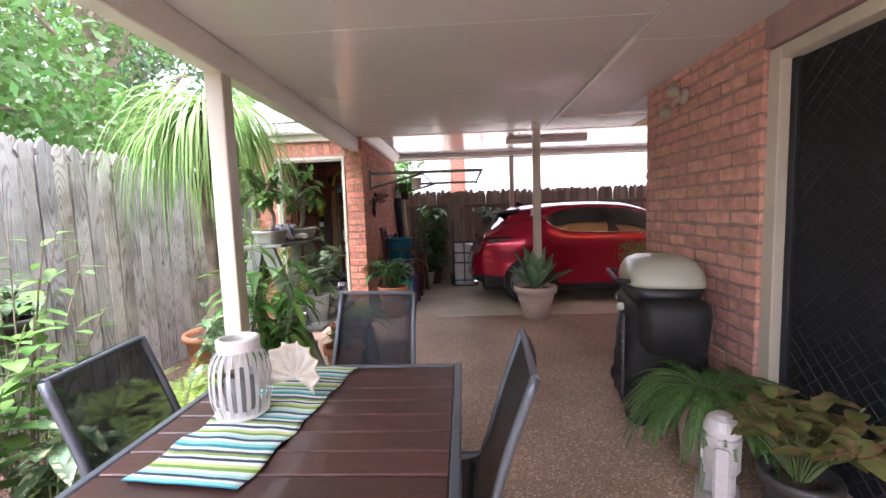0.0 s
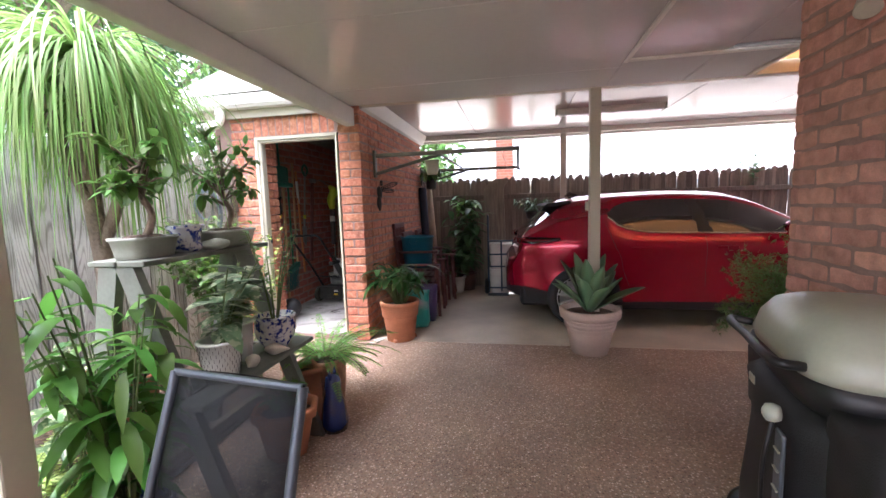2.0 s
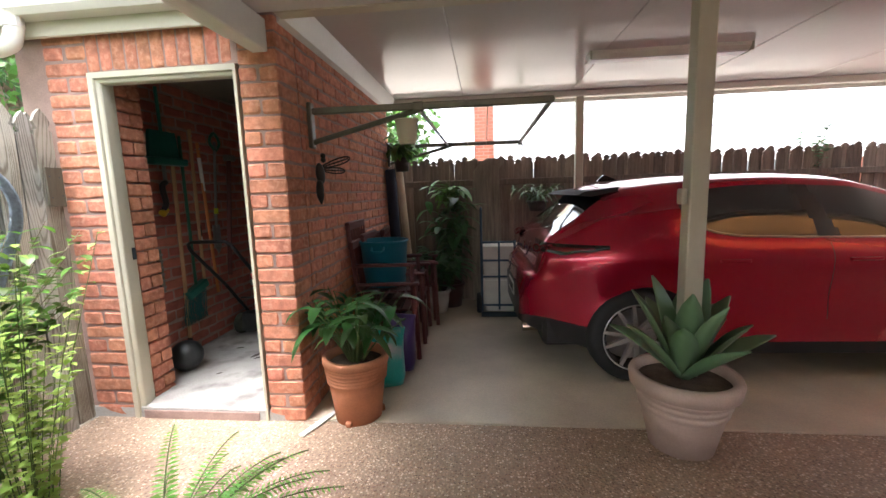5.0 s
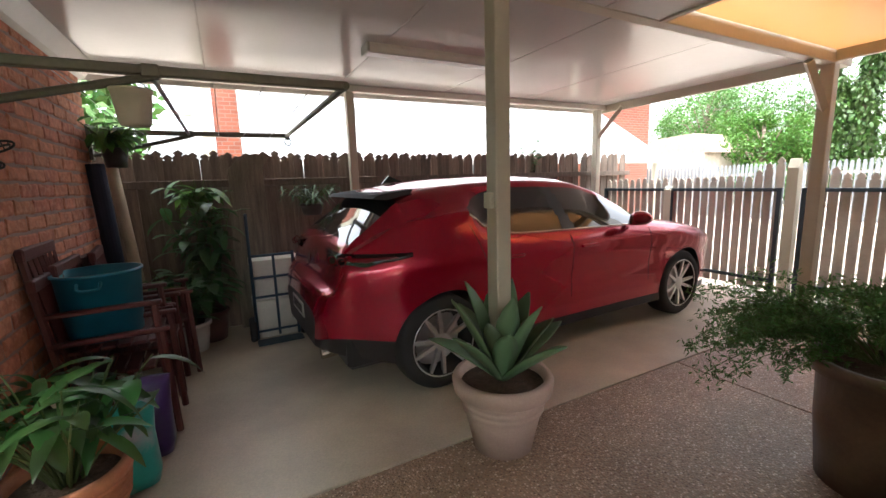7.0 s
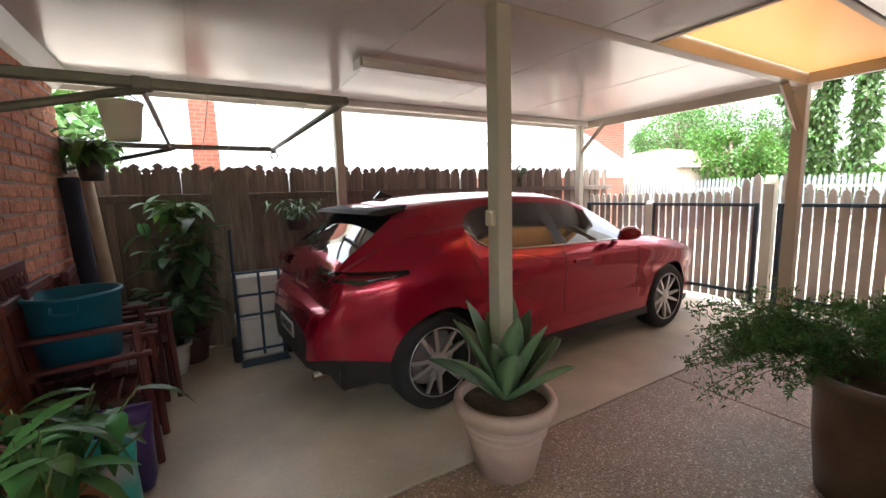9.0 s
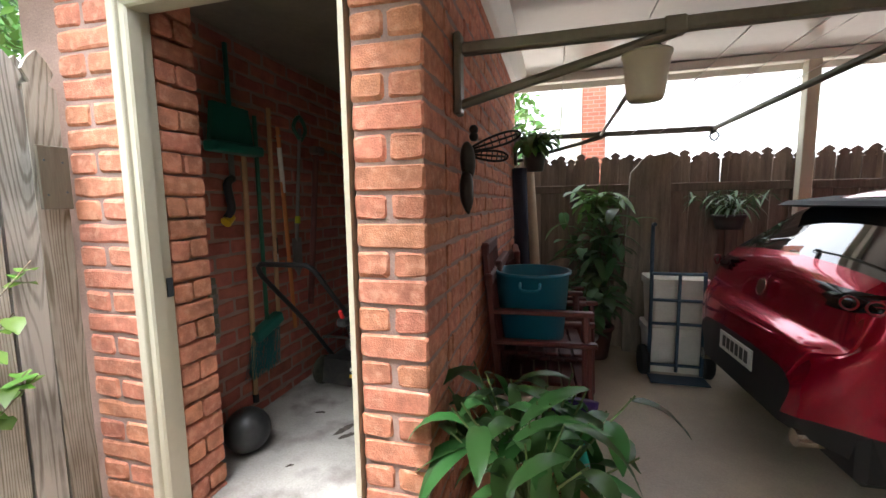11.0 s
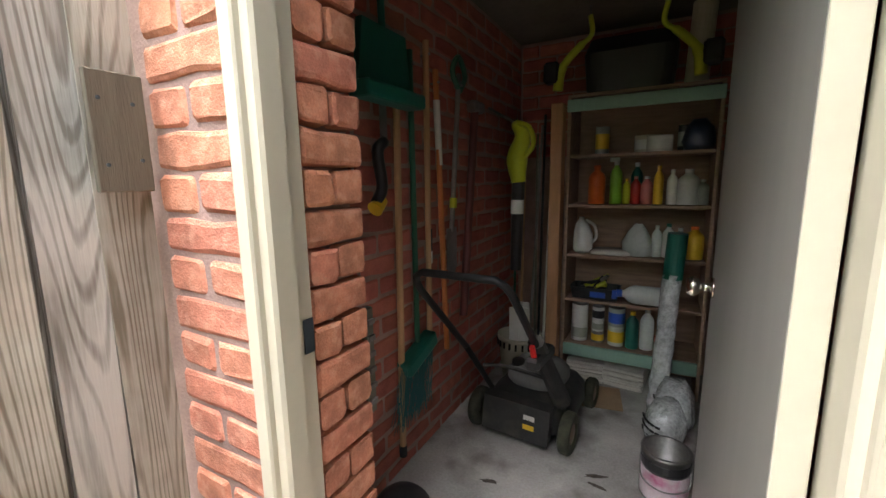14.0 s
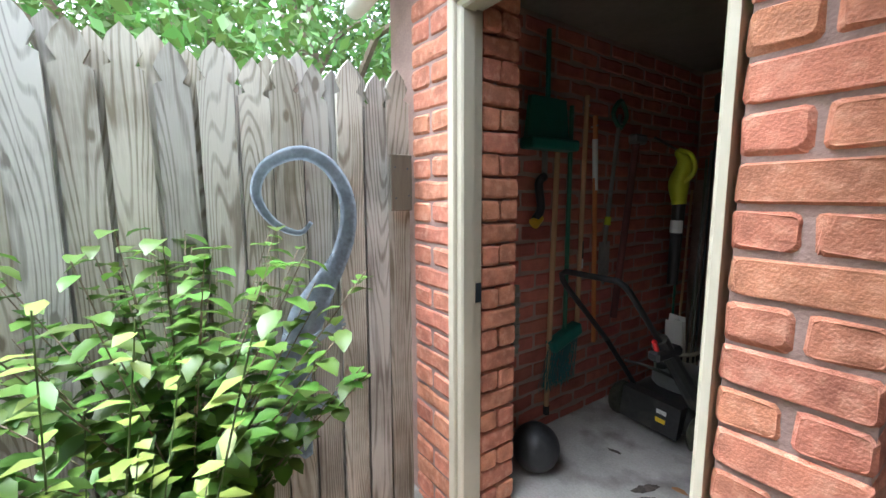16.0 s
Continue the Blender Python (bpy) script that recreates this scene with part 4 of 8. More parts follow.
    part("badge", lathe_bm([(0.045, 0), (0.05, 0.006), (0.04, 0.008), (0, 0.006)], 20), CHROME, car, "round chrome badge").matrix_local = pose(0.118, 0, 0.87, 0, -78, 0)
    for s in (-1, 1):
        for x in (1.36, 2.17):
            part("door_handle", box_bm(x - 0.10, x + 0.10, s * 0.885 - 0.014, s * 0.885 + 0.014, 0.835, 0.862, 0.01, 2), CARP, car)
        mir = bmesh.new()
        bmesh.ops.create_uvsphere(mir, u_segments=16, v_segments=10, radius=1, matrix=pose(2.68, s * 0.98, 1.04) @ Matrix.Diagonal((0.07, 0.10, 0.06, 1)))
        rod_bm((2.74, s * 0.84, 0.99), (2.73, s * 0.95, 1.0), 0.03, bm=mir)
        part("wing_mirror", mir, CARP, car, "red wing mirror", True)
        pts = []
        for x in np.linspace(1.05, 2.96, 40):
            y, z = section(x)[12]
            pts.append((x, s * (y + 0.002), z - 0.004))
        part("window_moulding", tube_bm(pts, 0.010, 6), CHROME, car, "chrome window moulding", True)
        ex = rod_bm((0.02, s * 0.52, 0.30), (0.25, s * 0.52, 0.31), 0.04, seg=16)
        part("exhaust_tip", ex, CHROME, car, "chrome exhaust tip")
        for x, tilt in ((1.05, 0.10), (1.98, 0.0), (2.98, 0.06)):
            line = [(x + tilt * (1 - k / 7) * 2 * (x < 1.5), s * (section(x + tilt * (1 - k / 7) * 2 * (x < 1.5))[min(12, k + 3)][0] + 0.0005), section(x + tilt * (1 - k / 7) * 2 * (x < 1.5))[min(12, k + 3)][1]) for k in range(9)]
            part("door_gap", tube_bm(line, 0.0022, 4), CBLACK, car)
    part("wiper", tube_bm([(0.232, 0.02, 1.062), (0.262, -0.16, 1.075), (0.29, -0.34, 1.082)], 0.006, 6), CBLACK, car, "black rear wiper")
    part("antenna", prism_bm([(0.72, 1.40), (0.90, 1.41), (0.78, 1.46)], -0.012, 0.012), GLOSSB, car)
    # the tail tucks in
    for o in car.children:
        if o.name.startswith("wheel"):
            continue
        if o.matrix_local == Matrix.Identity(4):
            for v in o.data.vertices:
                v.co.x += 0.065 * min(1.05, max(0, 1 - v.co.x / 0.5))
        elif o.location.x < 0.5:
            o.location.x += 0.065 * (1 - o.location.x / 0.5)
    return car


build_car(pose(0.045, 6.60, 0.002, 0, 0, 2.1))

# ---- foliage helpers ----
LEAF_LIGHT = leaf_mat("leaf_light_green", (0.11, 0.225, 0.048))
LEAF_MID = leaf_mat("leaf_mid_green", (0.085, 0.185, 0.04))
LEAF_DARK = leaf_mat("leaf_dark_green", (0.07, 0.15, 0.055))
LEAF_YEL = leaf_mat("leaf_yellow_green", (0.25, 0.35, 0.07))
LEAF_VAR = leaf_mat("leaf_variegated", (0.09, 0.17, 0.07), edge=(0.42, 0.47, 0.28))
LEAF_BLUE = leaf_mat("leaf_grey_green", (0.10, 0.165, 0.085), rough=0.5, trans=0.12)
LEAF_PALM = leaf_mat("leaf_palm", (0.21, 0.35, 0.095))
LEAF_FAR = leaf_mat("leaf_far", (0.06, 0.12, 0.024))
LEAF_HEDGE = leaf_mat("leaf_hedge", (0.07, 0.165, 0.022))
LEAF_CALA = leaf_mat("leaf_bronze_green", (0.17, 0.20, 0.06), edge=(0.30, 0.18, 0.10))
BARK = mat("grey_bark", (0.20, 0.155, 0.115), rough=0.95, vary=0.4, scale=9, fine=60, bump=0.9, dist=0.01)
STEMG = mat("green_stem", (0.10, 0.14, 0.045), rough=0.7, vary=0.3)
rng = random.Random(11)


def rvec(s=1.0):
    return Vector((rng.gauss(0, s), rng.gauss(0, s), rng.gauss(0, s)))


class Leaves:
    """Collects leaf blades and makes one mesh of them."""

    def __init__(self):
        self.v, self.f = [], []

    def blade(self, base, tip_dir, length, width, droop=0.3, normal=None, segs=3, fold=0.12, shape=None):
        d = Vector(tip_dir).normalized()
        up = Vector((0, 0, 1)) if normal is None else Vector(normal)
        side = d.cross(up)
        if side.length < 1e-3:
            side = Vector((1, 0, 0))
        side.normalize()
        up = side.cross(d)
        p = Vector(base)
        k0 = len(self.v)
        step = length / segs
        for i in range(segs + 1):
            t = i / segs
            w = width * 0.5 * ((math.sin(math.pi * min(1, t * 0.9 + 0.1)) ** 0.8) if shape is None else shape(t))
            if i == segs:
                w = width * 0.03
            self.v += [tuple(p - side * w + up * w * fold * 2), tuple(p), tuple(p + side * w + up * w * fold * 2)]
            d = (d + Vector((0, 0, -droop / segs))).normalized()
            up = side.cross(d)
            p = p + d * step
        for i in range(segs):
            a = k0 + 3 * i
            self.f += [(a, a + 1, a + 4, a + 3), (a + 1, a + 2, a + 5, a + 4)]

    def flat(self, base, d, length, width, n):
        """A cheap leaf: a kite of two triangles."""
        d = Vector(d).normalized()
        side = d.cross(Vector(n))
        if side.length < 1e-3:
            side = Vector((1, 0, 0))
        side.normalize()
        b = Vector(base)
        k = len(self.v)
        mid = b + d * length * 0.45 + Vector((0, 0, 0.06 * length))
        self.v += [tuple(b), tuple(mid + side * width / 2), tuple(b + d * length), tuple(mid - side * width / 2)]
        self.f += [(k, k + 1, k + 2), (k, k + 2, k + 3)]

    def done(self, name, material, parent, label=""):
        return mesh_of(name, self.v, self.f, material, parent, label, True)


def strap_shape(t):
    return min(1, 0.55 + 1.5 * t) * (1 - t ** 2.5)


def agave_shape(t):
    return (0.55 + 1.3 * t - 0.2 * t * t) * (1 - t ** 3.5) if t < 1 else 0


def pot(parent, r_top, r_bot, h, material, rim=0.03, label="", seg=32, name="pot", rings=0):
    w = 0.014 + 0.03 * r_top
    prof = [(0, 0.0), (r_bot, 0.0), (r_bot + (r_top - r_bot) * 0.5, h * 0.5), (r_top - rim * 0.5, h - rim * 1.6)]
    if rings:
        prof.pop()
    for k in range(rings):
        bh = min(rim, 0.09) * 0.72
        z = h - rim * 1.55 - (rings - k) * bh
        r = r_bot + (r_top - r_bot) * z / h
        prof += [(r, z), (r + 0.011, z + bh * 0.22), (r + 0.011, z + bh * 0.72), (r + 0.002, z + bh * 0.96)]
    prof += [(r_top + rim * 0.25, h - rim * 1.5), (r_top + rim * 0.4, h - rim * 0.4), (r_top + rim * 0.2, h), (r_top - w, h), (r_top - w - 0.005, h - 0.05)]
    part(name, lathe_bm(prof, seg), material, parent, label, True)
    part("soil", lathe_bm([(0, h - 0.045), (r_top - w - 0.004, h - 0.05)], seg), SOIL, parent, "dark potting soil")


def bushy(parent, spread, height, stems, leaves_per, leaf_len, leaf_w, material, z0=0.0, lean=0.5, droop=0.5, stem_r=0.006, stem_mat=None, segs=3, name="leaves", bare=0.25):
    """Stems that rise and fan out, with leaves along them."""
    L = Leaves()
    sb = bmesh.new()
    for s in range(stems):
        a = rng.uniform(0, 2 * math.pi)
        out = spread * math.sqrt(rng.random())
        top = Vector((math.cos(a) * out, math.sin(a) * out, height * rng.uniform(0.65, 1.05)))
        base = Vector((math.cos(a) * out * 0.12, math.sin(a) * out * 0.12, 0))
        mid = base.lerp(top, 0.5) + Vector((-math.cos(a), -math.sin(a), 0)) * out * 0.22 * lean
        pts = smooth_pts([base + Vector((0, 0, z0)), mid + Vector((0, 0, z0)), top + Vector((0, 0, z0))], 4)
        tube_bm(pts, [stem_r * (1 - 0.6 * i / len(pts)) for i in range(len(pts))], 5, bm=sb)
        for k in range(leaves_per):
            t = bare + (1 - bare) * (k + rng.random()) / leaves_per
            i = min(int(t * (len(pts) - 1)), len(pts) - 2)
            p = pts[i].lerp(pts[i + 1], t * (len(pts) - 1) - i)
            b = rng.uniform(0, 2 * math.pi)
            d = Vector((math.cos(b), math.sin(b), rng.uniform(-0.1, 0.7)))
            L.blade(p, d, leaf_len * rng.uniform(0.6, 1.2), leaf_w * rng.uniform(0.7, 1.15), droop * rng.uniform(0.5, 1.5), segs=segs)
    part("stem_tuft", sb, stem_mat or STEMG, parent)
    return L.done(name, material, parent)


def fern(parent, fronds, length, z0, material, width=0.16, droop=1.3, rise=0.9, leaflets=22, name="fronds", toward=None):
    L = Leaves()
    sb = bmesh.new()
    for f in range(fronds):
        a = rng.uniform(0, 2 * math.pi) if toward is None else toward + rng.gauss(0, 0.9)
        d = Vector((math.cos(a), math.sin(a), rng.uniform(0.3, 1.4) * rise)).normalized()
        ln = length * rng.uniform(0.65, 1.1)
        p = Vector((math.cos(a) * 0.03, math.sin(a) * 0.03, z0))
        pts = [p.copy()]
        for i in range(12):
            d = (d + Vector((0, 0, -droop / 12 * rng.uniform(0.7, 1.3)))).normalized()
            p = p + d * ln / 12
            pts.append(p.copy())
        tube_bm(pts, 0.0022, 4, bm=sb)
        for k in range(leaflets):
            t = 0.12 + 0.88 * k / leaflets
            i = min(int(t * 12), 11)
            q = pts[i].lerp(pts[i + 1], t * 12 - i)
            dd = (pts[i + 1] - pts[i]).normalized()
            side = dd.cross(Vector((0, 0, 1))).normalized()
            w = width * 0.5 * (1 - t ** 2) ** 0.5 * min(1, 0.4 + 2 * t)
            for s in (1, -1):
                L.flat(q, side * s + dd * 0.45 + Vector((0, 0, -0.25)), max(w, 0.012), w * 0.14 + 0.0045, side.cross(dd) + rvec(0.2))
    part("stalk_tuft", sb, STEMG, parent)
    return L.done(name, material, parent)


def crown(parent, blobs, per, size, material, name="crown", hang=0.0):
    """Clumps of leaves round the given (centre, radius) places, thinner at their edges."""
    L = Leaves()
    for c, r in blobs:
        c = Vector(c)
        for _ in range(per):
            d = rvec().normalized()
            q = c + d * r * rng.uniform(0.35, 1.0) ** 0.6 * Vector((1, 1, 0.8)).length / 1.62
            n = (d + rvec(0.5)).normalized()
            dr = (rvec() + Vector((0, 0, -hang)) + d * 0.6).normalized()
            L.flat(q, dr, size * rng.uniform(0.6, 1.3), size * 0.45, n)
    return L.done(name, material, parent)


def tree(x, y, z, height, spread, blobs, per, size, material, label, trunk_r=0.14, hang=0.0, low=0.45):
    t = thing("tree", pose(x, y, z), label, "tree")
    bm = bmesh.new()
    tube_bm(smooth_pts([(0, 0, 0), (0.1, 0.05, height * 0.3), (-0.05, 0.1, height * 0.6), (0.05, 0, height * 0.85)], 4), [trunk_r * (1 - 0.75 * i / 12) for i in range(13)], 9, bm=bm)
    cs = []
    for k in range(blobs):
        a = rng.uniform(0, 2 * math.pi)
        rr = spread * math.sqrt(rng.random())
        zz = height * rng.uniform(low, 1.0)
        c = Vector((rr * math.cos(a) * (1.25 - 0.5 * zz / height), rr * math.sin(a) * (1.25 - 0.5 * zz / height), zz))
        cs.append((c, spread * rng.uniform(0.22, 0.42)))
        tube_bm([(0, 0, max(0.2, zz - rr * 0.7) * 0.9), c * 0.6 + Vector((0, 0, zz * 0.36)), c], [trunk_r * 0.35, trunk_r * 0.2, 0.012], 5, bm=bm)
    part("trunk", bm, BARK, t)
    crown(t, cs, per, size, material, hang=hang)
    return t


# trees behind the garden fence
tree(-4.6, 2.2, -0.06, 5.2, 1.7, 40, 380, 0.10, LEAF_MID, "leafy tree with bright green leaves behind the garden fence", low=0.30)
tree(-4.9, 5.4, -0.06, 5.6, 1.9, 48, 400, 0.10, LEAF_LIGHT, "leafy tree with bright green leaves beside the shed", low=0.30)
tree(-5.6, -0.6, -0.06, 5.0, 1.9, 38, 380, 0.10, LEAF_MID, "leafy green tree behind the garden fence", low=0.34)
tree(-8.5, 4.0, -0.06, 8.5, 3.0, 46, 260, 0.19, LEAF_MID, "tall green tree far behind the garden fence", 0.22)
tree(-7.5, 9.0, -0.06, 7.0, 2.6, 40, 240, 0.19, LEAF_DARK, "dark green tree behind the shed", 0.22)
tree(-3.9, 8.3, -0.06, 4.4, 1.2, 26, 150, 0.2, LEAF_DARK, "dark green hanging tree beside the shed roof", 0.1, hang=0.8)
tree(-3.0, 13.0, -0.06, 4.6, 1.5, 26, 130, 0.25, LEAF_MID, "green tree in the neighbour's yard", 0.12)

# trees and hedge beyond the gate
for (x, y, h, s, n, mt, lb) in ((22, 13.7, 3.9, 1.9, 44, LEAF_HEDGE, "rounded bright green shrub beyond the driveway"), (24, 17.5, 6.2, 2.6, 40, LEAF_MID, "dense green tree beyond the driveway"), (31, 21, 8.5, 3.6, 44, LEAF_MID, "tall dark green tree across the street"), (33, 15.5, 7.5, 3.0, 40, LEAF_MID, "dense green tree across the street"), (24.5, 8.2, 2.5, 1.1, 22, LEAF_HEDGE, "low green shrub beside the street"), (52, 13.6, 6.6, 3.2, 40, LEAF_MID, "wide flat-crowned tree far across the street"), (27, 2.6, 5.0, 2.6, 36, LEAF_MID, "green street tree with a rounded crown")):
    tree(x, y, -0.06, h, s, n, 300, 0.19, mt, lb, 0.16, low=0.12)
for (x, y, h) in ((25, 12.35, 8.0), (25.2, 11.35, 8.5), (25, 9.9, 8.6), (25, 6.6, 9.0)):
    t = thing("weeping_tree", pose(x, y, -0.06), "tall narrow weeping tree with hanging green leaves", "tree", "row of weeping trees")
    part("trunk", tube_bm([(0, 0, 0), (0, 0, h * 0.5), (0, 0, h)], [0.14, 0.1, 0.02], 8), BARK, t)
    crown(t, [((rng.gauss(0, 0.12), rng.gauss(0, 0.12), 1.2 + (h - 1.2) * k / 15), 0.62 * (1 - 0.35 * k / 15)) for k in range(16)], 190, 0.30, LEAF_FAR, hang=2.2)

# ---- patio furniture ----
GREYM = mat("grey_powder_coat", (0.115, 0.13, 0.15), rough=0.4, metal=0.4, vary=0.1)
SLING = bpy.data.materials.new("black_sling_mesh")
SLING.use_nodes = True
_N, _L = SLING.node_tree.nodes, SLING.node_tree.links
_p = _N["Principled BSDF"]
_p.inputs["Base Color"].default_value = (0.016, 0.019, 0.024, 1)
_p.inputs["Roughness"].default_value = 0.6
_w = _N.new("ShaderNodeTexChecker")
_w.inputs["Scale"].default_value = 420
_tc = _N.new("ShaderNodeTexCoord")
_L.new(_tc.outputs["Object"], _w.inputs["Vector"])
_mr = _N.new("ShaderNodeMapRange")
_mr.inputs["To Min"].default_value = 0.78
_mr.inputs["To Max"].default_value = 0.92
_L.new(_w.outputs["Fac"], _mr.inputs["Value"])
_L.new(_mr.outputs[0], _p.inputs["Alpha"])
SLATW = mat("dark_stained_slat", (0.062, 0.024, 0.020), rough=0.42, vary=0.35, scale=4, fine=40, bump=0.12, per=0.15, stretch=(1.5, 14, 14), coat=0.15)


def sling_chair(m, label):
    c = thing("patio_chair", m, label, "chair", "sling chairs round the table")
    # local: seat faces +x, back at -x
    for s in (-1, 1):
        back = smooth_pts([(0.22, s * 0.25, 0.40), (-0.16, s * 0.25, 0.395), (-0.215, s * 0.235, 0.45), (-0.28, s * 0.22, 0.67), (-0.36, s * 0.215, 0.90)], 5)
        bm = bmesh.new()
        tube_bm(back, 0.014, 8, bm=bm)
        part("side_frame", bm, GREYM, c, "", True)
        for x0, x1 in ((0.22, 0.26), (-0.16, -0.24)):
            part("leg", rod_bm((x0, s * 0.25, 0.40), (x1, s * 0.27, 0.0), 0.014), GREYM, c)
    prof = smooth_pts([(0.22, 0, 0.405), (0.05, 0, 0.385), (-0.15, 0, 0.395), (-0.215, 0, 0.46), (-0.28, 0, 0.675), (-0.36, 0, 0.905)], 6)
    for nm, sl in (("seat_sling", prof[:16]), ("back_sling", prof[15:])):
        bm = bmesh.new()
        rows = []
        for p in sl:
            w = 0.222
            rows.append([bm.verts.new((p.x - 0.02 * (1 - (k / 4 - 1) ** 2) * (p.z > 0.45), (k / 4 - 1) * w, p.z - 0.012 * (1 - (k / 4 - 1) ** 2) * (p.z <= 0.45))) for k in range(9)])
        for A, B in zip(rows, rows[1:]):
            for k in range(8):
                bm.faces.new((A[k], A[k + 1], B[k + 1], B[k]))
        bmesh.ops.solidify(bm, geom=bm.faces[:], thickness=0.003)
        part(nm, bm, SLING, c, "black woven sling mesh", True)
    part("top_rail", rod_bm((-0.36, -0.215, 0.898), (-0.36, 0.215, 0.898), 0.011), GREYM, c)
    for x, z in ((0.22, 0.40), (-0.16, 0.385)):
        part("crossbar", rod_bm((x, -0.25, z - 0.02), (x, 0.25, z - 0.02), 0.012), GREYM, c)
    return c


TT = 0.70
table = thing("outdoor_table", pose(0, 0, 0), "dark-stained timber slat outdoor table with a grey metal frame", "table")
TX0, TX1, TY0, TY1 = -0.98, -0.02, 0.10, 1.69
ny = 15
for k in range(ny):
    a = TY0 + 0.035 + (TY1 - TY0 - 0.07) * k / ny
    b = TY0 + 0.035 + (TY1 - TY0 - 0.07) * (k + 1) / ny
    part("slat", box_bm(TX0 + 0.03, TX1 - 0.03, a + 0.003, b - 0.003, TT - 0.022, TT + random.uniform(-0.001, 0.001), 0.003), SLATW, table)
for nm, bb in (("edge_rail", (TX0, TX0 + 0.028, TY0, TY1)), ("edge_rail", (TX1 - 0.028, TX1, TY0, TY1)), ("edge_rail", (TX0 + 0.03, TX1 - 0.03, TY0, TY0 + 0.03)), ("edge_rail", (TX0 + 0.03, TX1 - 0.03, TY1 - 0.03, TY1))):
    part(nm, box_bm(*bb, TT - 0.045, TT + 0.002, 0.004), GREYM, table)
for x in (TX0 + 0.05, TX1 - 0.05):
    for y in (TY0 + 0.05, TY1 - 0.05):
        part("leg", box_bm(x - 0.025, x + 0.025, y - 0.025, y + 0.025, 0, TT - 0.046, 0.004), GREYM, table)
sling_chair(pose(-0.165, 1.285, 0, 0, 0, 176), "black mesh sling patio chair tucked in at the house side")
sling_chair(pose(-0.86, 1.32, 0, 0, 0, 8), "black mesh sling patio chair tucked in at the garden side")
sling_chair(pose(-0.54, 1.91, 0, 0, 0, -98), "black mesh sling patio chair with grey frame at the table's end")

# striped runner, laid askew and hanging a little over the edge
RUN = bpy.data.materials.new("striped_cloth")
RUN.use_nodes = True
_N, _L = RUN.node_tree.nodes, RUN.node_tree.links
_p = _N["Principled BSDF"]
_p.inputs["Roughness"].default_value = 0.9
_tc = _N.new("ShaderNodeTexCoord")
_sx = _N.new("ShaderNodeSeparateXYZ")
_L.new(_tc.outputs["Object"], _sx.inputs[0])
_mm = _N.new("ShaderNodeMath")
_mm.operation = "MULTIPLY"
_mm.inputs[1].default_value = 6.0
_L.new(_sx.outputs["Y"], _mm.inputs[0])
_fr = _N.new("ShaderNodeMath")
_fr.operation = "FRACT"
_L.new(_mm.outputs[0], _fr.inputs[0])
_rp = _N.new("ShaderNodeValToRGB")
_rp.color_ramp.interpolation = "CONSTANT"
_e = _rp.color_ramp.elements
_cols = [(0.55, 0.62, 0.55), (0.16, 0.30, 0.05), (0.45, 0.52, 0.22), (0.62, 0.66, 0.60), (0.02, 0.05, 0.08), (0.60, 0.66, 0.62), (0.22, 0.32, 0.06), (0.05, 0.07, 0.10), (0.62, 0.68, 0.64), (0.03, 0.22, 0.26), (0.20, 0.50, 0.48), (0.60, 0.66, 0.62), (0.04, 0.06, 0.09), (0.30, 0.55, 0.52)]
_e[0].color = (*_cols[0], 1)
_e[1].position = 1 / len(_cols)
_e[1].color = (*_cols[1], 1)
for _k in range(2, len(_cols)):
    _c = _e.new(_k / len(_cols))
    _c.color = (*_cols[_k], 1)
_L.new(_fr.outputs[0], _rp.inputs[0])
_L.new(_rp.outputs[0], _p.inputs["Base Color"])
bm = bmesh.new()
bmesh.ops.create_grid(bm, x_segments=14, y_segments=40, size=1, matrix=Matrix.Diagonal((0.155, 0.385, 1, 1)))
for v in bm.verts:
    v.co.x += 0.006 * math.sin(v.co.y * 37)
    v.co.z = 0.006 + 0.005 * noise.noise(v.co * 12) + 0.002 * math.sin(v.co.y * 60)
bmesh.ops.solidify(bm, geom=bm.faces[:], thickness=0.002)
runner = link("table_runner", bm, RUN, smooth=True)
runner.matrix_world = pose(-0.655, 1.28, TT + 0.002, 0, 0, -6)
tagged(runner, "striped teal, green, navy and white cloth table runner", "table runner")

# white slatted lantern with a glass inside
WHITEW = mat("whitewash", (0.74, 0.73, 0.70), rough=0.6, vary=0.12, scale=14, fine=60, bump=0.2)
lan = thing("lantern", pose(-0.735, 1.26, TT + 0.012), "white-washed slatted candle lantern on the table runner", "lantern")
for k in range(22):
    a = 2 * math.pi * k / 22
    pr = smooth_pts([(0.078, 0, 0.012), (0.092, 0, 0.06), (0.094, 0, 0.13), (0.082, 0, 0.185), (0.058, 0, 0.215)], 4)
    bm = bmesh.new()
    rows = [[bm.verts.new((p.x, s * 0.0065, p.z)) for s in (-1, 1)] for p in pr]
    for A, B in zip(rows, rows[1:]):
        bm.faces.new((A[0], A[1], B[1], B[0]))
    bmesh.ops.solidify(bm, geom=bm.faces[:], thickness=0.004)
    o = part("slat", bm, WHITEW, lan)
    o.rotation_euler = (0, 0, a)
part("base_ring", lathe_bm([(0, 0), (0.08, 0), (0.083, 0.012), (0, 0.014)], 30), WHITEW, lan)
part("top_ring", lathe_bm([(0.050, 0.21), (0.064, 0.21), (0.066, 0.245), (0.055, 0.25), (0.050, 0.245), (0.05, 0.21)], 30), WHITEW, lan)
part("candle_glass", lathe_bm([(0.045, 0.015), (0.05, 0.02), (0.05, 0.13), (0.046, 0.13), (0.045, 0.02)], 24), mat("smoke_glass", (0.20, 0.20, 0.19), rough=0.15, vary=0.05), lan, "grey candle glass", True)

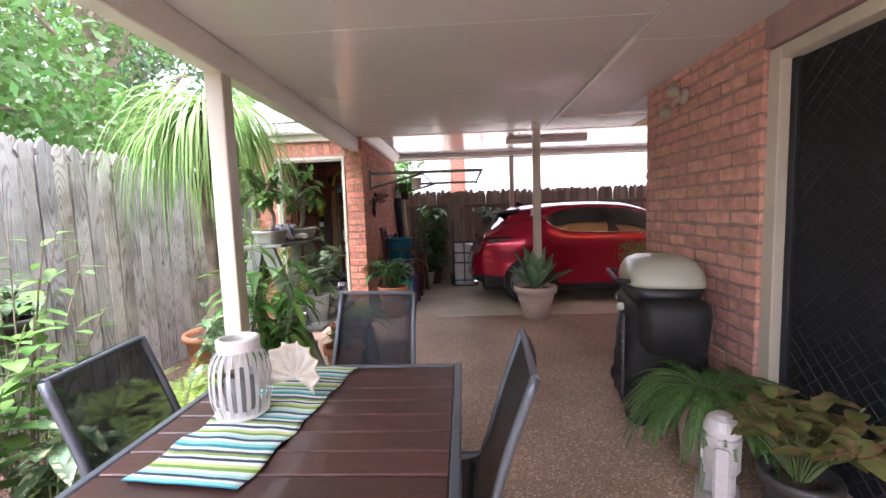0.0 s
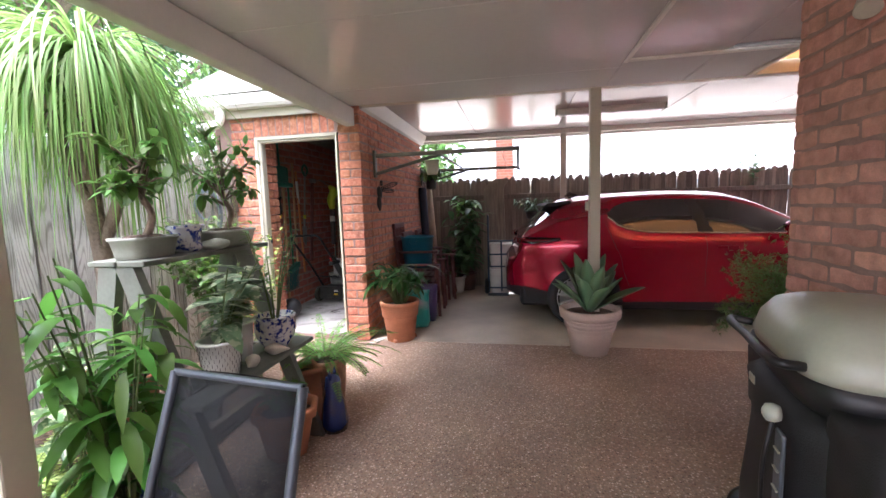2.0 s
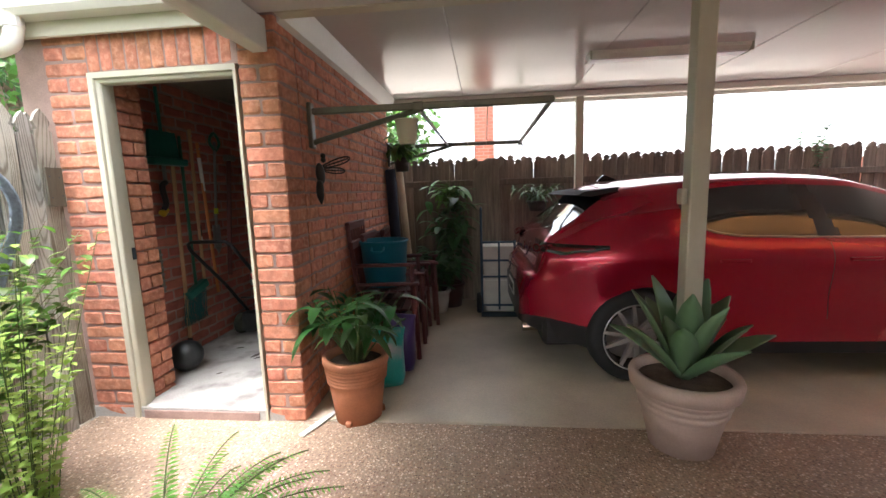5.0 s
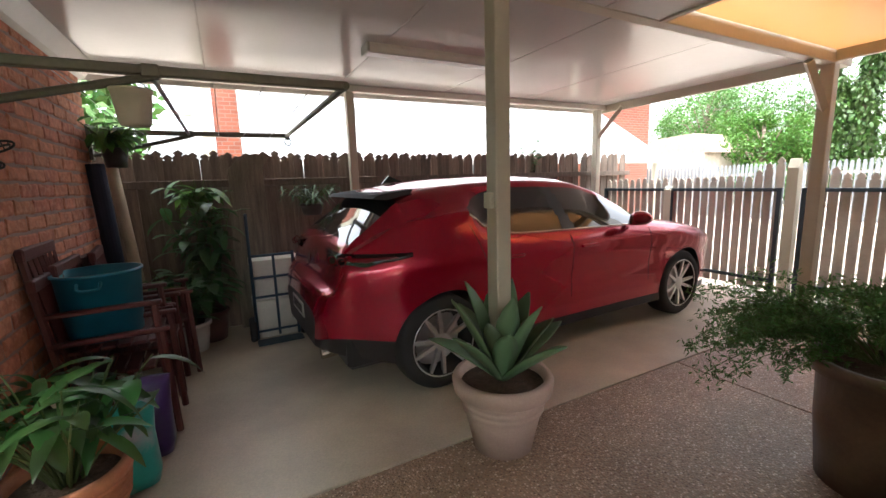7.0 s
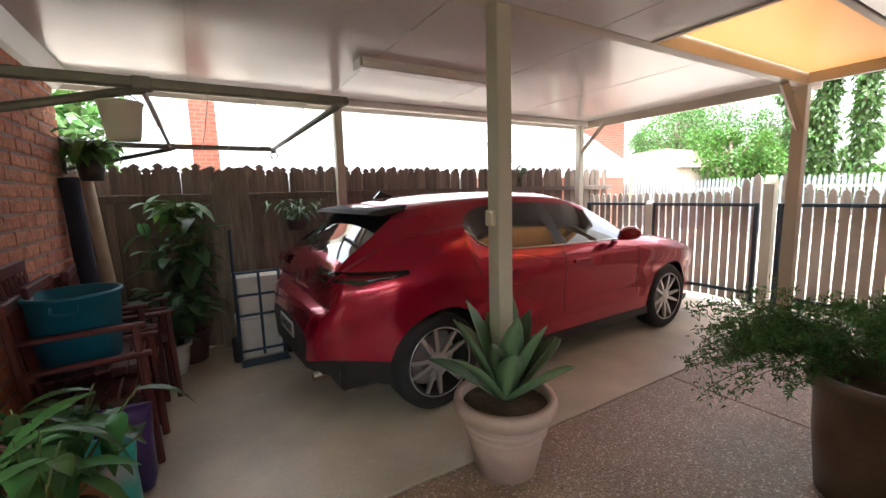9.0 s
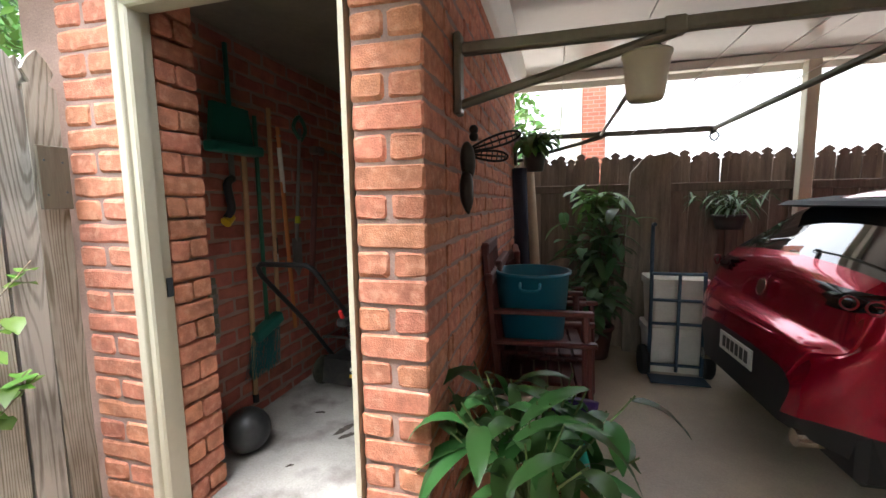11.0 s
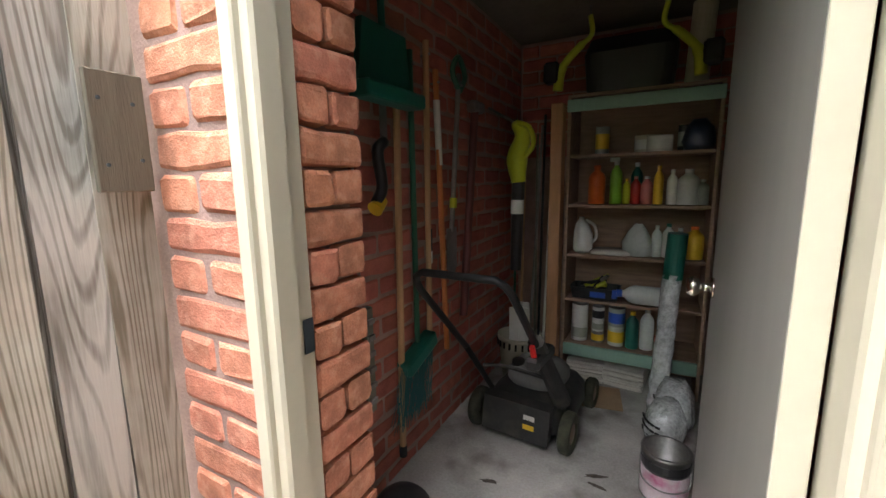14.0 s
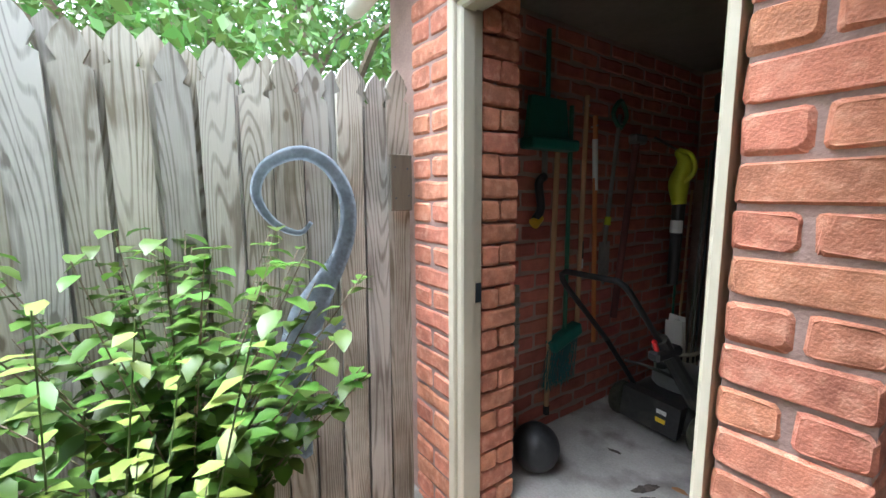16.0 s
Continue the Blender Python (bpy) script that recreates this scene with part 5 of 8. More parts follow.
# giant clam shell, standing on edge
SHELLM = mat("bleached_shell", (0.72, 0.66, 0.56), rough=0.6, vary=0.18, scale=10, fine=60, bump=0.3, dark=(0.45, 0.30, 0.18), darkscale=7, darkamt=0.4)
bm = bmesh.new()
rings = []
for i in range(14):
    t = i / 13
    row = []
    for k in range(61):
        a = math.pi * (-0.12 + 1.24 * k / 60)
        w = 0.012 * t * math.sin(a * 13)
        r = 0.125 * t * (1 + 0.05 * t * math.cos(a * 13))
        row.append(bm.verts.new((r * math.cos(a), -0.05 * (t * t) + w + 0.01, r * math.sin(a) + 0.025)))
    rings.append(row)
for A, B in zip(rings, rings[1:]):
    for k in range(60):
        bm.faces.new((A[k], A[k + 1], B[k + 1], B[k]))
bmesh.ops.remove_doubles(bm, verts=bm.verts, dist=0.0005)
bmesh.ops.solidify(bm, geom=bm.faces[:], thickness=0.006)
shell = link("clam_shell", bm, SHELLM, smooth=True)
shell.matrix_world = pose(-0.635, 1.42, TT + 0.03, -22, 0, -14)
tagged(shell, "bleached fluted giant clam shell leaning beside the lantern", "shell")

# ---- barbecue on its covered cart ----
LIDM = mat("pale_enamel_lid", (0.40, 0.42, 0.33), rough=0.38, vary=0.08, scale=5, bump=0.03, coat=0.2)
CLOTHB = mat("black_nylon", (0.016, 0.016, 0.017), rough=0.62, vary=0.35, scale=8, fine=200, bump=0.3)
bbq = thing("barbecue", pose(1.285, 2.74, 0, 0, 0, -12) @ Matrix.Diagonal((0.95, 0.95, 1, 1)), "covered portable barbecue with a pale cast lid on a black cart", "barbecue")


def rounded_loft(levels, n=40, power=4.0):
    """Loft of rounded rectangles: (half x, half y, z, shift x)."""
    b = bmesh.new()
    rs = []
    for hx, hy, z, sx in levels:
        row = []
        for k in range(n):
            a = 2 * math.pi * k / n
            c, s = math.cos(a), math.sin(a)
            row.append(b.verts.new((sx + hx * math.copysign(abs(c) ** (2 / power), c), hy * math.copysign(abs(s) ** (2 / power), s), z)))
        rs.append(row)
    for A, B in zip(rs, rs[1:]):
        for k in range(n):
            b.faces.new((A[k], A[(k + 1) % n], B[(k + 1) % n], B[k]))
    b.faces.new(rs[0][::-1])
    b.faces.new(rs[-1])
    return b


part("lid", rounded_loft([(0.235, 0.325, 0.845, 0), (0.24, 0.33, 0.87, 0), (0.225, 0.31, 0.93, 0), (0.19, 0.26, 0.985, 0), (0.14, 0.19, 1.01, 0.0), (0.05, 0.08, 1.02, 0)]), LIDM, bbq, "pale grey-green cast lid", True)
part("firebox", rounded_loft([(0.13, 0.20, 0.68, 0), (0.20, 0.29, 0.74, 0), (0.235, 0.325, 0.842, 0)]), CBLACK, bbq, "black firebox", True)
part("lid_handle", tube_bm(smooth_pts([(-0.225, 0.24, 0.875), (-0.30, 0.23, 0.885), (-0.305, 0, 0.89), (-0.30, -0.23, 0.885), (-0.225, -0.24, 0.875)], 6), 0.014, 8), CBLACK, bbq, "black lid handle", True)
cov = rounded_loft([(0.27, 0.30, 0.06, 0), (0.255, 0.30, 0.30, 0.0), (0.235, 0.315, 0.55, 0), (0.24, 0.34, 0.70, 0), (0.20, 0.30, 0.735, 0)], 64)
for v in cov.verts:
    v.co += Vector((noise.noise(v.co * 5), noise.noise(v.co * 5 + Vector((9, 0, 0))), 0)) * 0.034
part("cart_cover", cov, CLOTHB, bbq, "black cart with a hanging cloth cover", True)
for s in (-1, 1):
    tb = rounded_loft([(0.17, 0.16, 0.50, 0), (0.18, 0.18, 0.72, 0), (0.17, 0.17, 0.78, 0)], 32)
    for v in tb.verts:
        v.co += Vector((noise.noise(v.co * 6), noise.noise(v.co * 6 + Vector((5, 0, 0))), 0)) * 0.02
    tb.transform(pose(0, s * 0.36, 0))
    part("side_table", tb, CLOTHB, bbq, "folded black side table", True)
part("regulator", lathe_bm([(0, 0), (0.022, 0.0), (0.028, 0.015), (0.026, 0.035), (0.012, 0.045), (0, 0.046)], 16), LIDM, bbq, "pale gas control knob", True).matrix_local = pose(-0.25, -0.16, 0.70, 0, -90, 0)
for k in range(6):
    part("strap_mark", box_bm(-0.268, -0.262, -0.215, -0.175, 0.30 + k * 0.06, 0.305 + k * 0.06), LIDM, bbq)
part("corner_strap", box_bm(-0.262, -0.250, -0.225, -0.165, 0.12, 0.66, 0.004), GREYM, bbq, "dark grey strap at the cart's corner")
part("cover_label", box_bm(-0.262, -0.258, 0.05, 0.11, 0.70, 0.73, 0.002), LIDM, bbq, "small pale badge")
for s in (-1, 1):
    w = lathe_bm([(0, -0.02), (0.05, -0.022), (0.085, -0.018), (0.09, 0), (0.085, 0.018), (0.05, 0.022), (0, 0.02)], 24)
    part("wheel", w, CBLACK, bbq, "black plastic cart wheel", True).matrix_local = pose(-0.18, s * 0.345 if s < 0 else 0.30, 0.09, 90, 0, 0)
for x in (-0.22, 0.2):
    part("foot", box_bm(x - 0.03, x + 0.03, 0.22, 0.28, 0, 0.06, 0.006), CBLACK, bbq)
part("gas_hose", tube_bm(smooth_pts([(-0.26, -0.15, 0.70), (-0.29, -0.17, 0.55), (-0.275, -0.12, 0.35), (-0.27, -0.10, 0.2)], 5), 0.007, 6), CBLACK, bbq, "", True)

# plants by the screen door
def potted(name, m, label, category="potted plant", group=""):
    return thing(name, m, label, category, group)


PLASTB = mat("dark_plastic_pot", (0.05, 0.045, 0.04), rough=0.5, vary=0.15)
TERRA = mat("terracotta", (0.46, 0.185, 0.095), rough=0.8, vary=0.2, scale=8, fine=80, bump=0.2, dark=(0.30, 0.13, 0.08), darkscale=5, darkamt=0.5)
STONEP = mat("pinkish_stone_pot", (0.50, 0.37, 0.305), rough=0.75, vary=0.14, scale=8, fine=90, bump=0.2, dark=(0.27, 0.18, 0.14), darkscale=4, darkamt=0.35)
fp = potted("fern_pot", pose(1.26, 2.12, 0), "spreading green sword fern in a pale pot by the screen door")
pot(fp, 0.16, 0.12, 0.36, STONEP, label="pale pot")
fern(fp, 210, 0.50, 0.36, leaf_mat("leaf_fern", (0.085, 0.19, 0.045)), 0.07, 2.2, 0.9, 44)
cp = potted("caladium_pot", pose(1.34, 1.64, 0), "broad-leaved green and bronze foliage plant in a dark pot")
pot(cp, 0.13, 0.10, 0.24, PLASTB, label="dark plastic pot")
bushy(cp, 0.26, 0.30, 56, 2, 0.115, 0.075, LEAF_CALA, 0.22, droop=0.9, segs=4, bare=0.8)
STATM = mat("silver_grey_figure", (0.52, 0.50, 0.48), rough=0.35, vary=0.15, scale=18, fine=60, bump=0.15)
bm = lathe_bm([(0, 0.13), (0.058, 0.13), (0.066, 0.145), (0.068, 0.27), (0.060, 0.276), (0.060, 0.284), (0.068, 0.288), (0.066, 0.305), (0.052, 0.338), (0.028, 0.356), (0, 0.36)], 28)
box_bm(0.064, 0.072, -0.03, 0.03, 0.17, 0.25, 0.003, bm=bm)
for s in (-1, 1):
    box_bm(-0.03, 0.03, s * 0.085 - 0.014, s * 0.085 + 0.014, 0.03, 0.25, 0.01, bm=bm)
    box_bm(-0.055, 0.06, s * 0.09 - 0.03, s * 0.09 + 0.03, 0.0, 0.05, 0.012, bm=bm)
box_bm(-0.05, 0.07, -0.028, 0.028, 0.03, 0.14, 0.012, bm=bm)
box_bm(-0.07, 0.09, -0.13, 0.13, -0.001, 0.012, 0.004, bm=bm)
statue = link("garden_statue", bm, STATM)
statue.matrix_world = pose(1.13, 1.80, 0) @ pose(0, 0, 0.002, 0, 0, 150) @ Matrix.Diagonal((1.1, 1.1, 1.15, 1))
tagged(statue, "small silver-grey domed garden ornament on a base", "statue")
# wall-mounted spotlight pair
LAMPG = mat("aged_cream_plastic", (0.40, 0.38, 0.31), rough=0.5, vary=0.1)
sl = thing("wall_light", pose(HX - 0.002, 3.05, 2.10), "cream twin-spot sensor wall light on the brick", "wall light")
part("base", lathe_bm([(0, 0), (0.055, 0), (0.055, 0.02), (0.02, 0.04), (0, 0.04)], 18), LAMPG, sl, "", True).matrix_local = pose(0, 0, 0, 0, -90, 0)
for a, (dx, dy, dz) in enumerate(((-0.11, -0.05, 0.04), (-0.10, 0.07, -0.08))):
    part("arm", rod_bm((-0.03, 0, 0), (dx * 0.7, dy * 0.7, dz * 0.7), 0.014), LAMPG, sl)
    part("lamp_head", lathe_bm([(0, -0.045), (0.024, -0.04), (0.036, 0.015), (0.040, 0.04), (0.033, 0.042), (0, 0.025)], 18), LAMPG, sl, "", True).matrix_local = pose(dx, dy, dz, 150, 20, 0)

# ---- garden bed ----
BLUEG = mat("cobalt_glaze", (0.012, 0.03, 0.14), rough=0.15, vary=0.2, scale=7, bump=0.03, coat=0.6)
WHITEG = mat("white_glaze", (0.66, 0.66, 0.62), rough=0.25, vary=0.08, bump=0.03, coat=0.3)
GREYG = mat("pale_grey_glaze", (0.32, 0.33, 0.275), rough=0.35, vary=0.15, bump=0.05)
GREYGRN = mat("grey_green_paint", (0.155, 0.165, 0.135), rough=0.75, vary=0.22, scale=7, fine=60, bump=0.25, dark=(0.13, 0.12, 0.095), darkscale=6, darkamt=0.5)
BWP = mat("blue_white_glaze", (0.60, 0.62, 0.64), rough=0.2, vary=0.05, dark=(0.012, 0.03, 0.24), darkscale=36, darkamt=2.6, bump=0.02, coat=0.5)

palm = potted("ponytail_palm", pose(-2.05, 3.22, 0.05), "ponytail palm with long drooping strap leaves in a terracotta pot", "palm")
pot(palm, 0.24, 0.17, 0.38, TERRA, label="large terracotta pot")
bm = bmesh.new()
tr = smooth_pts([(0, 0, 0.30), (0.0, 0, 0.42), (0.02, 0.0, 0.62), (0.0, 0.03, 1.0), (-0.02, 0.02, 1.5), (0.12, -0.06, 2.08)], 5)
tube_bm(tr, [0.10 if p.z < 0.5 else 0.045 + 0.06 * max(0, 0.9 - p.z) for p in tr], 12, bm=bm)
tube_bm(smooth_pts([(0.0, 0.03, 1.1), (0.12, 0.10, 1.5), (0.20, 0.12, 1.86)], 5), 0.032, 9, bm=bm)
tube_bm(smooth_pts([(0.0, 0.03, 1.3), (-0.05, -0.06, 1.6), (-0.06, -0.12, 1.92)], 5), 0.028, 9, bm=bm)
part("trunk", bm, BARK, palm, "grey swollen trunk", True)
L = Leaves()
for c, n in (((0.12, -0.06, 2.10), 360), ((0.20, 0.12, 1.88), 90), ((-0.06, -0.12, 1.94), 90)):
    for _ in range(n):
        a = rng.uniform(0, 2 * math.pi)
        L.blade(c, (math.cos(a), math.sin(a), rng.uniform(0.3, 2.2)), rng.uniform(0.7, 1.15), 0.014, rng.uniform(3.0, 6.5), segs=10, shape=strap_shape, fold=0.3)
L.done("crown", LEAF_PALM, palm)

# shrubs along the fence
sh = thing("shrub", pose(-2.1, 1.75, 0.05), "leafy shrub with pale green leaves against the fence", "shrub")
bushy(sh, 0.42, 1.35, 16, 13, 0.115, 0.055, LEAF_LIGHT, 0, droop=0.5, stem_mat=BARK, bare=0.3)
sh = thing("shrub", pose(-1.85, 1.25, 0.05), "leafy shrub with glossy broad leaves in the garden bed", "shrub")
bushy(sh, 0.36, 0.95, 14, 12, 0.14, 0.075, LEAF_LIGHT, 0, droop=0.7, bare=0.3)
sh = thing("shrub", pose(-2.22, 4.30, 0.0), "twiggy shrub with bright green leaves beside the shed door", "shrub")
bushy(sh, 0.50, 1.30, 66, 36, 0.072, 0.045, leaf_mat("leaf_bright", (0.085, 0.17, 0.024)), 0, droop=0.8, stem_mat=BARK, bare=0.22, lean=2.4, stem_r=0.003)
sh = thing("shrub", pose(-1.78, 4.12, 0.0), "airy shrub of small yellow-green leaves behind the plant stand", "shrub")
bushy(sh, 0.32, 1.22, 30, 32, 0.042, 0.026, LEAF_YEL, 0, stem_r=0.0025, droop=0.4, bare=0.25, segs=2)
sh = thing("hanging_plant", pose(-2.45, 2.05, 0.70), "trailing plant in a dark pot hooked on the fence", "potted plant")
pot(sh, 0.11, 0.08, 0.14, PLASTB, label="dark plastic pot")
bushy(sh, 0.20, 0.20, 12, 5, 0.12, 0.06, LEAF_VAR, 0.12, droop=1.2, bare=0.4)
part("hook", tube_bm([(-0.10, 0, 0.14), (-0.14, 0, 0.17), (-0.16, 0, 0.16)], 0.004, 6), STEEL_D, sh)
for x, y, s in ((-1.72, 2.30, 1.0), (-1.95, 2.65, 0.85), (-1.75, 1.80, 0.8), (-2.25, 2.4, 0.8)):
    f = thing("garden_fern", pose(x, y, 0.06), "yellow-green fern growing in the garden bed", "fern", "ferns in the bed")
    fern(f, 22, 0.52 * s, 0.05, LEAF_YEL, 0.15, 1.3, 1.2, 22)
for x, y, h in ((-1.9, 2.95, 0.62), (-1.72, 2.72, 0.72), (-1.66, 1.45, 0.55)):
    f = thing("variegated_plant", pose(x, y, 0.06), "cream and green variegated bed plant", "plant", "variegated bed plants")
    bushy(f, 0.22, h, 7, 8, 0.19, 0.07, LEAF_VAR, 0, droop=0.9, bare=0.45)
# tall cane plant in a blue pot beside the post
tp = potted("cane_plant", pose(-1.24, 2.56, 0), "tall cane plant with arching green leaves in a blue pot")
pot(tp, 0.15, 0.11, 0.22, BLUEG, label="blue glazed pot")
bushy(tp, 0.26, 0.98, 18, 12, 0.22, 0.05, leaf_mat("leaf_cane", (0.10, 0.24, 0.04)), 0.18, droop=1.3, bare=0.2, segs=4)
bp = potted("garden_bowl", pose(-1.42, 1.02, 0), "dark blue glazed bowl on the ground", "bowl")
part("bowl", lathe_bm([(0, 0), (0.12, 0), (0.17, 0.12), (0.18, 0.15), (0.165, 0.15), (0.12, 0.03), (0, 0.025)], 30), BLUEG, bp, "", True)
# fallen leaves and bark chips
chips = Leaves()
for _ in range(1500):
    p = Vector((rng.uniform(-2.55, -1.56), rng.uniform(0.0, 3.85), 0.075 + rng.uniform(0, 0.02)))
    a = rng.uniform(0, 6.28)
    chips.flat(p, (math.cos(a), math.sin(a), rng.uniform(-0.15, 0.3)), rng.uniform(0.02, 0.06), rng.uniform(0.01, 0.025), (rng.gauss(0, 0.3), rng.gauss(0, 0.3), 1))
ob = chips.done("bark_mulch", leaf_mat("mulch_chip", (0.17, 0.10, 0.06), 0.6, 0.9, 0.05), None)
tagged(ob, "brown bark chips and fallen leaves on the bed", "mulch", kind="stuff")

# ---- stepped plant stand ----
st = thing("plant_stand", pose(-1.36, 3.12, 0), "grey-green painted stepped timber plant stand", "plant stand")
for y in (-0.36, 0.36):
    part("leg", prism_bm([(0.38, 0.0), (0.47, 0.0), (0.06, 1.13), (-0.03, 1.13)], y - 0.02, y + 0.02), GREYGRN, st)
    part("leg", prism_bm([(-0.34, 0.0), (-0.25, 0.0), (-0.02, 1.13), (-0.11, 1.13)], y - 0.02, y + 0.02), GREYGRN, st)
    part("brace", box_bm(-0.24, 0.27, y + 0.022, y + 0.045, 0.50, 0.555, 0.004), GREYGRN, st)
for a, b in ((0.11, 0.245), (0.255, 0.39)):
    part("shelf_board", box_bm(a, b, -0.45, 0.45, 0.557, 0.58, 0.004), GREYGRN, st)
for a, b in ((-0.16, -0.025), (-0.015, 0.12)):
    part("shelf_board", box_bm(a, b, -0.385, 0.47, 1.132, 1.156, 0.004), GREYGRN, st)
part("stretcher", box_bm(-0.29, -0.25, -0.34, 0.34, 0.25, 0.31, 0.004), GREYGRN, st)


def bonsai(m, label, w, d, leaf, n):
    b = potted("bonsai", m, label, "bonsai")
    tray = rounded_loft([(d * 0.8, w * 0.86, 0.0, 0), (d * 0.84, w * 0.9, 0.02, 0), (d * 0.98, w * 0.98, 0.075, 0), (d * 1.04, w * 1.04, 0.08, 0), (d * 1.04, w * 1.04, 0.092, 0), (d * 0.93, w * 0.94, 0.092, 0), (d * 0.9, w * 0.92, 0.075, 0)], 40, 3.4)
    part("tray", tray, GREYG, b, "pale grey ceramic tray", True)
    part("soil", rounded_loft([(d * 0.89, w * 0.91, 0.074, 0), (d * 0.5, w * 0.5, 0.1, 0)], 24, 3), SOIL, b)
    sb = bmesh.new()
    tube_bm(smooth_pts([(0, 0, 0.07), (0.02, 0.03, 0.19), (-0.02, 0.0, 0.32), (0.01, 0.02, 0.44)], 5), [0.019 - 0.0008 * i for i in range(16)], 9, bm=sb)
    Lf = Leaves()
    for _ in range(n):
        a = rng.uniform(0, 6.28)
        e = Vector((math.cos(a) * rng.uniform(0.05, 0.26), math.sin(a) * rng.uniform(0.05, 0.26), rng.uniform(0.28, 0.60)))
        s0 = Vector((0, 0.01, rng.uniform(0.22, 0.42)))
        tube_bm([s0, s0.lerp(e, 0.5) + Vector((0, 0, 0.02)), e], [0.007, 0.005, 0.002], 5, bm=sb)
        for k in range(9):
            t = 0.4 + 0.6 * rng.random()
            q = s0.lerp(e, t)
            Lf.blade(q, rvec() + Vector((0, 0, 0.3)), leaf * rng.uniform(0.6, 1.2), leaf * 0.5, 0.7, segs=3)
    part("trunk", sb, BARK, b, "", True)
    Lf.done("leaves", LEAF_LIGHT, b)
    return b


bonsai(pose(-1.36, 3.38, 1.157), "small-leaved bonsai in a pale oblong ceramic tray", 0.17, 0.105, 0.085, 16)
bonsai(pose(-1.38, 2.885, 1.157), "fig bonsai in a pale oval ceramic tray", 0.125, 0.095, 0.085, 18)
jar = thing("ceramic_stool", pose(-1.37, 3.11, 1.157), "blue and white glazed ceramic stool pot", "pot")
part("body", lathe_bm([(0, 0), (0.055, 0), (0.075, 0.02), (0.06, 0.05), (0.07, 0.10), (0.085, 0.115), (0.085, 0.13), (0.0, 0.135)], 26), BWP, jar, "", True)
stone = bmesh.new()
bmesh.ops.create_icosphere(stone, subdivisions=3, radius=0.06)
for v in stone.verts:
    v.co = Vector((v.co.x, v.co.y * 1.3, v.co.z * 0.45 + 0.026)) + noise.noise_vector(v.co * 20) * 0.008
ob = link("stone", stone, GREYG, smooth=True)
ob.matrix_world = pose(-1.285, 3.20, 1.157)
tagged(ob, "smooth grey stone on the plant stand", "stone")


def patterned_pot(m, label):
    b = potted("potted_rubber_plant", m, label)
    pot(b, 0.095, 0.07, 0.19, WHITEG, 0.008, "white pot with a dark brick-like line pattern")
    ln = bmesh.new()
    for r in range(8):
        z = 0.02 + r * 0.021
        rad = 0.0705 + (0.095 - 0.07) * z / 0.19 + 0.0022
        for k in range(26):
            a0 = 2 * math.pi * (k + 0.5 * (r % 2)) / 26
            tube_bm([(rad * math.cos(a0), rad * math.sin(a0), z), ((rad + 0.002) * math.cos(a0), (rad + 0.002) * math.sin(a0), z + 0.016)], 0.0010, 4, bm=ln)
    part("line_pattern", ln, CBLACK, b, "short dark strokes")
    bushy(b, 0.21, 0.36, 9, 8, 0.15, 0.072, leaf_mat("leaf_rubber", (0.16, 0.24, 0.13), edge=(0.45, 0.48, 0.32), trans=0.2), 0.16, droop=0.7, bare=0.2, segs=4)
    return b


patterned_pot(pose(-1.085, 2.93, 0.581), "variegated rubber plant in a white line-patterned pot")
b = potted("blue_white_pot", pose(-1.09, 3.37, 0.581), "blue and white floral glazed pot with a thin plant")
part("pot", lathe_bm([(0, 0), (0.065, 0), (0.07, 0.012), (0.10, 0.06), (0.112, 0.105), (0.108, 0.145), (0.10, 0.165), (0.112, 0.172), (0.112, 0.185), (0.098, 0.185), (0.09, 0.165), (0, 0.16)], 34), BWP, b, "blue and white floral glaze", True)
bushy(b, 0.16, 0.5, 6, 12, 0.05, 0.03, LEAF_LIGHT, 0.16, droop=0.4, bare=0.3)
b = potted("white_pot", pose(-1.17, 3.17, 0.581), "plain white pot with a leafy plant on the stand")
pot(b, 0.075, 0.055, 0.20, WHITEG, 0.008, "white glazed pot")
bushy(b, 0.14, 0.26, 8, 6, 0.12, 0.05, LEAF_MID, 0.17, droop=0.8, bare=0.3)
for dx, dy, rz in ((0.30, 0.02, 20), (0.275, 0.13, 100)):
    bm = lathe_bm([(0, 0), (0.012, 0.005), (0.03, 0.04), (0.034, 0.06), (0.02, 0.09), (0.006, 0.13), (0, 0.14)], 18, wobble=0.12)
    ob = link("sea_shell", bm, SHELLM, smooth=True)
    ob.matrix_world = pose(-1.36 + dx, 3.12 + dy, 0.607, 90, 0, rz)
    tagged(ob, "bleached white sea shell on the lower shelf", "shell", "sea shells")
# pots on the ground in front of the stand
b = potted("terracotta_planter", pose(-1.02, 3.30, 0), "octagonal terracotta planter with small leafy plants")
pot(b, 0.17, 0.11, 0.27, TERRA, 0.035, "terracotta planter", 8)
bushy(b, 0.15, 0.16, 10, 6, 0.07, 0.04, LEAF_LIGHT, 0.23, droop=0.7)
b = potted("terracotta_planter", pose(-1.10, 3.62, 0), "square terracotta planter with dry twigs")
pot(b, 0.14, 0.13, 0.36, TERRA, 0.02, "terracotta planter", 4)
b = potted("fern_basket", pose(-1.05, 3.86, 0), "bright feathery fern in a woven-pattern terracotta pot")
pot(b, 0.15, 0.11, 0.34, mat("woven_terracotta", (0.40, 0.22, 0.13), rough=0.85, vary=0.4, scale=40, fine=120, bump=0.6), 0.03, "woven-pattern pot")
fern(b, 50, 0.50, 0.33, leaf_mat("leaf_feather", (0.16, 0.36, 0.06)), 0.10, 1.2, 0.9, 26)
cat = bmesh.new()
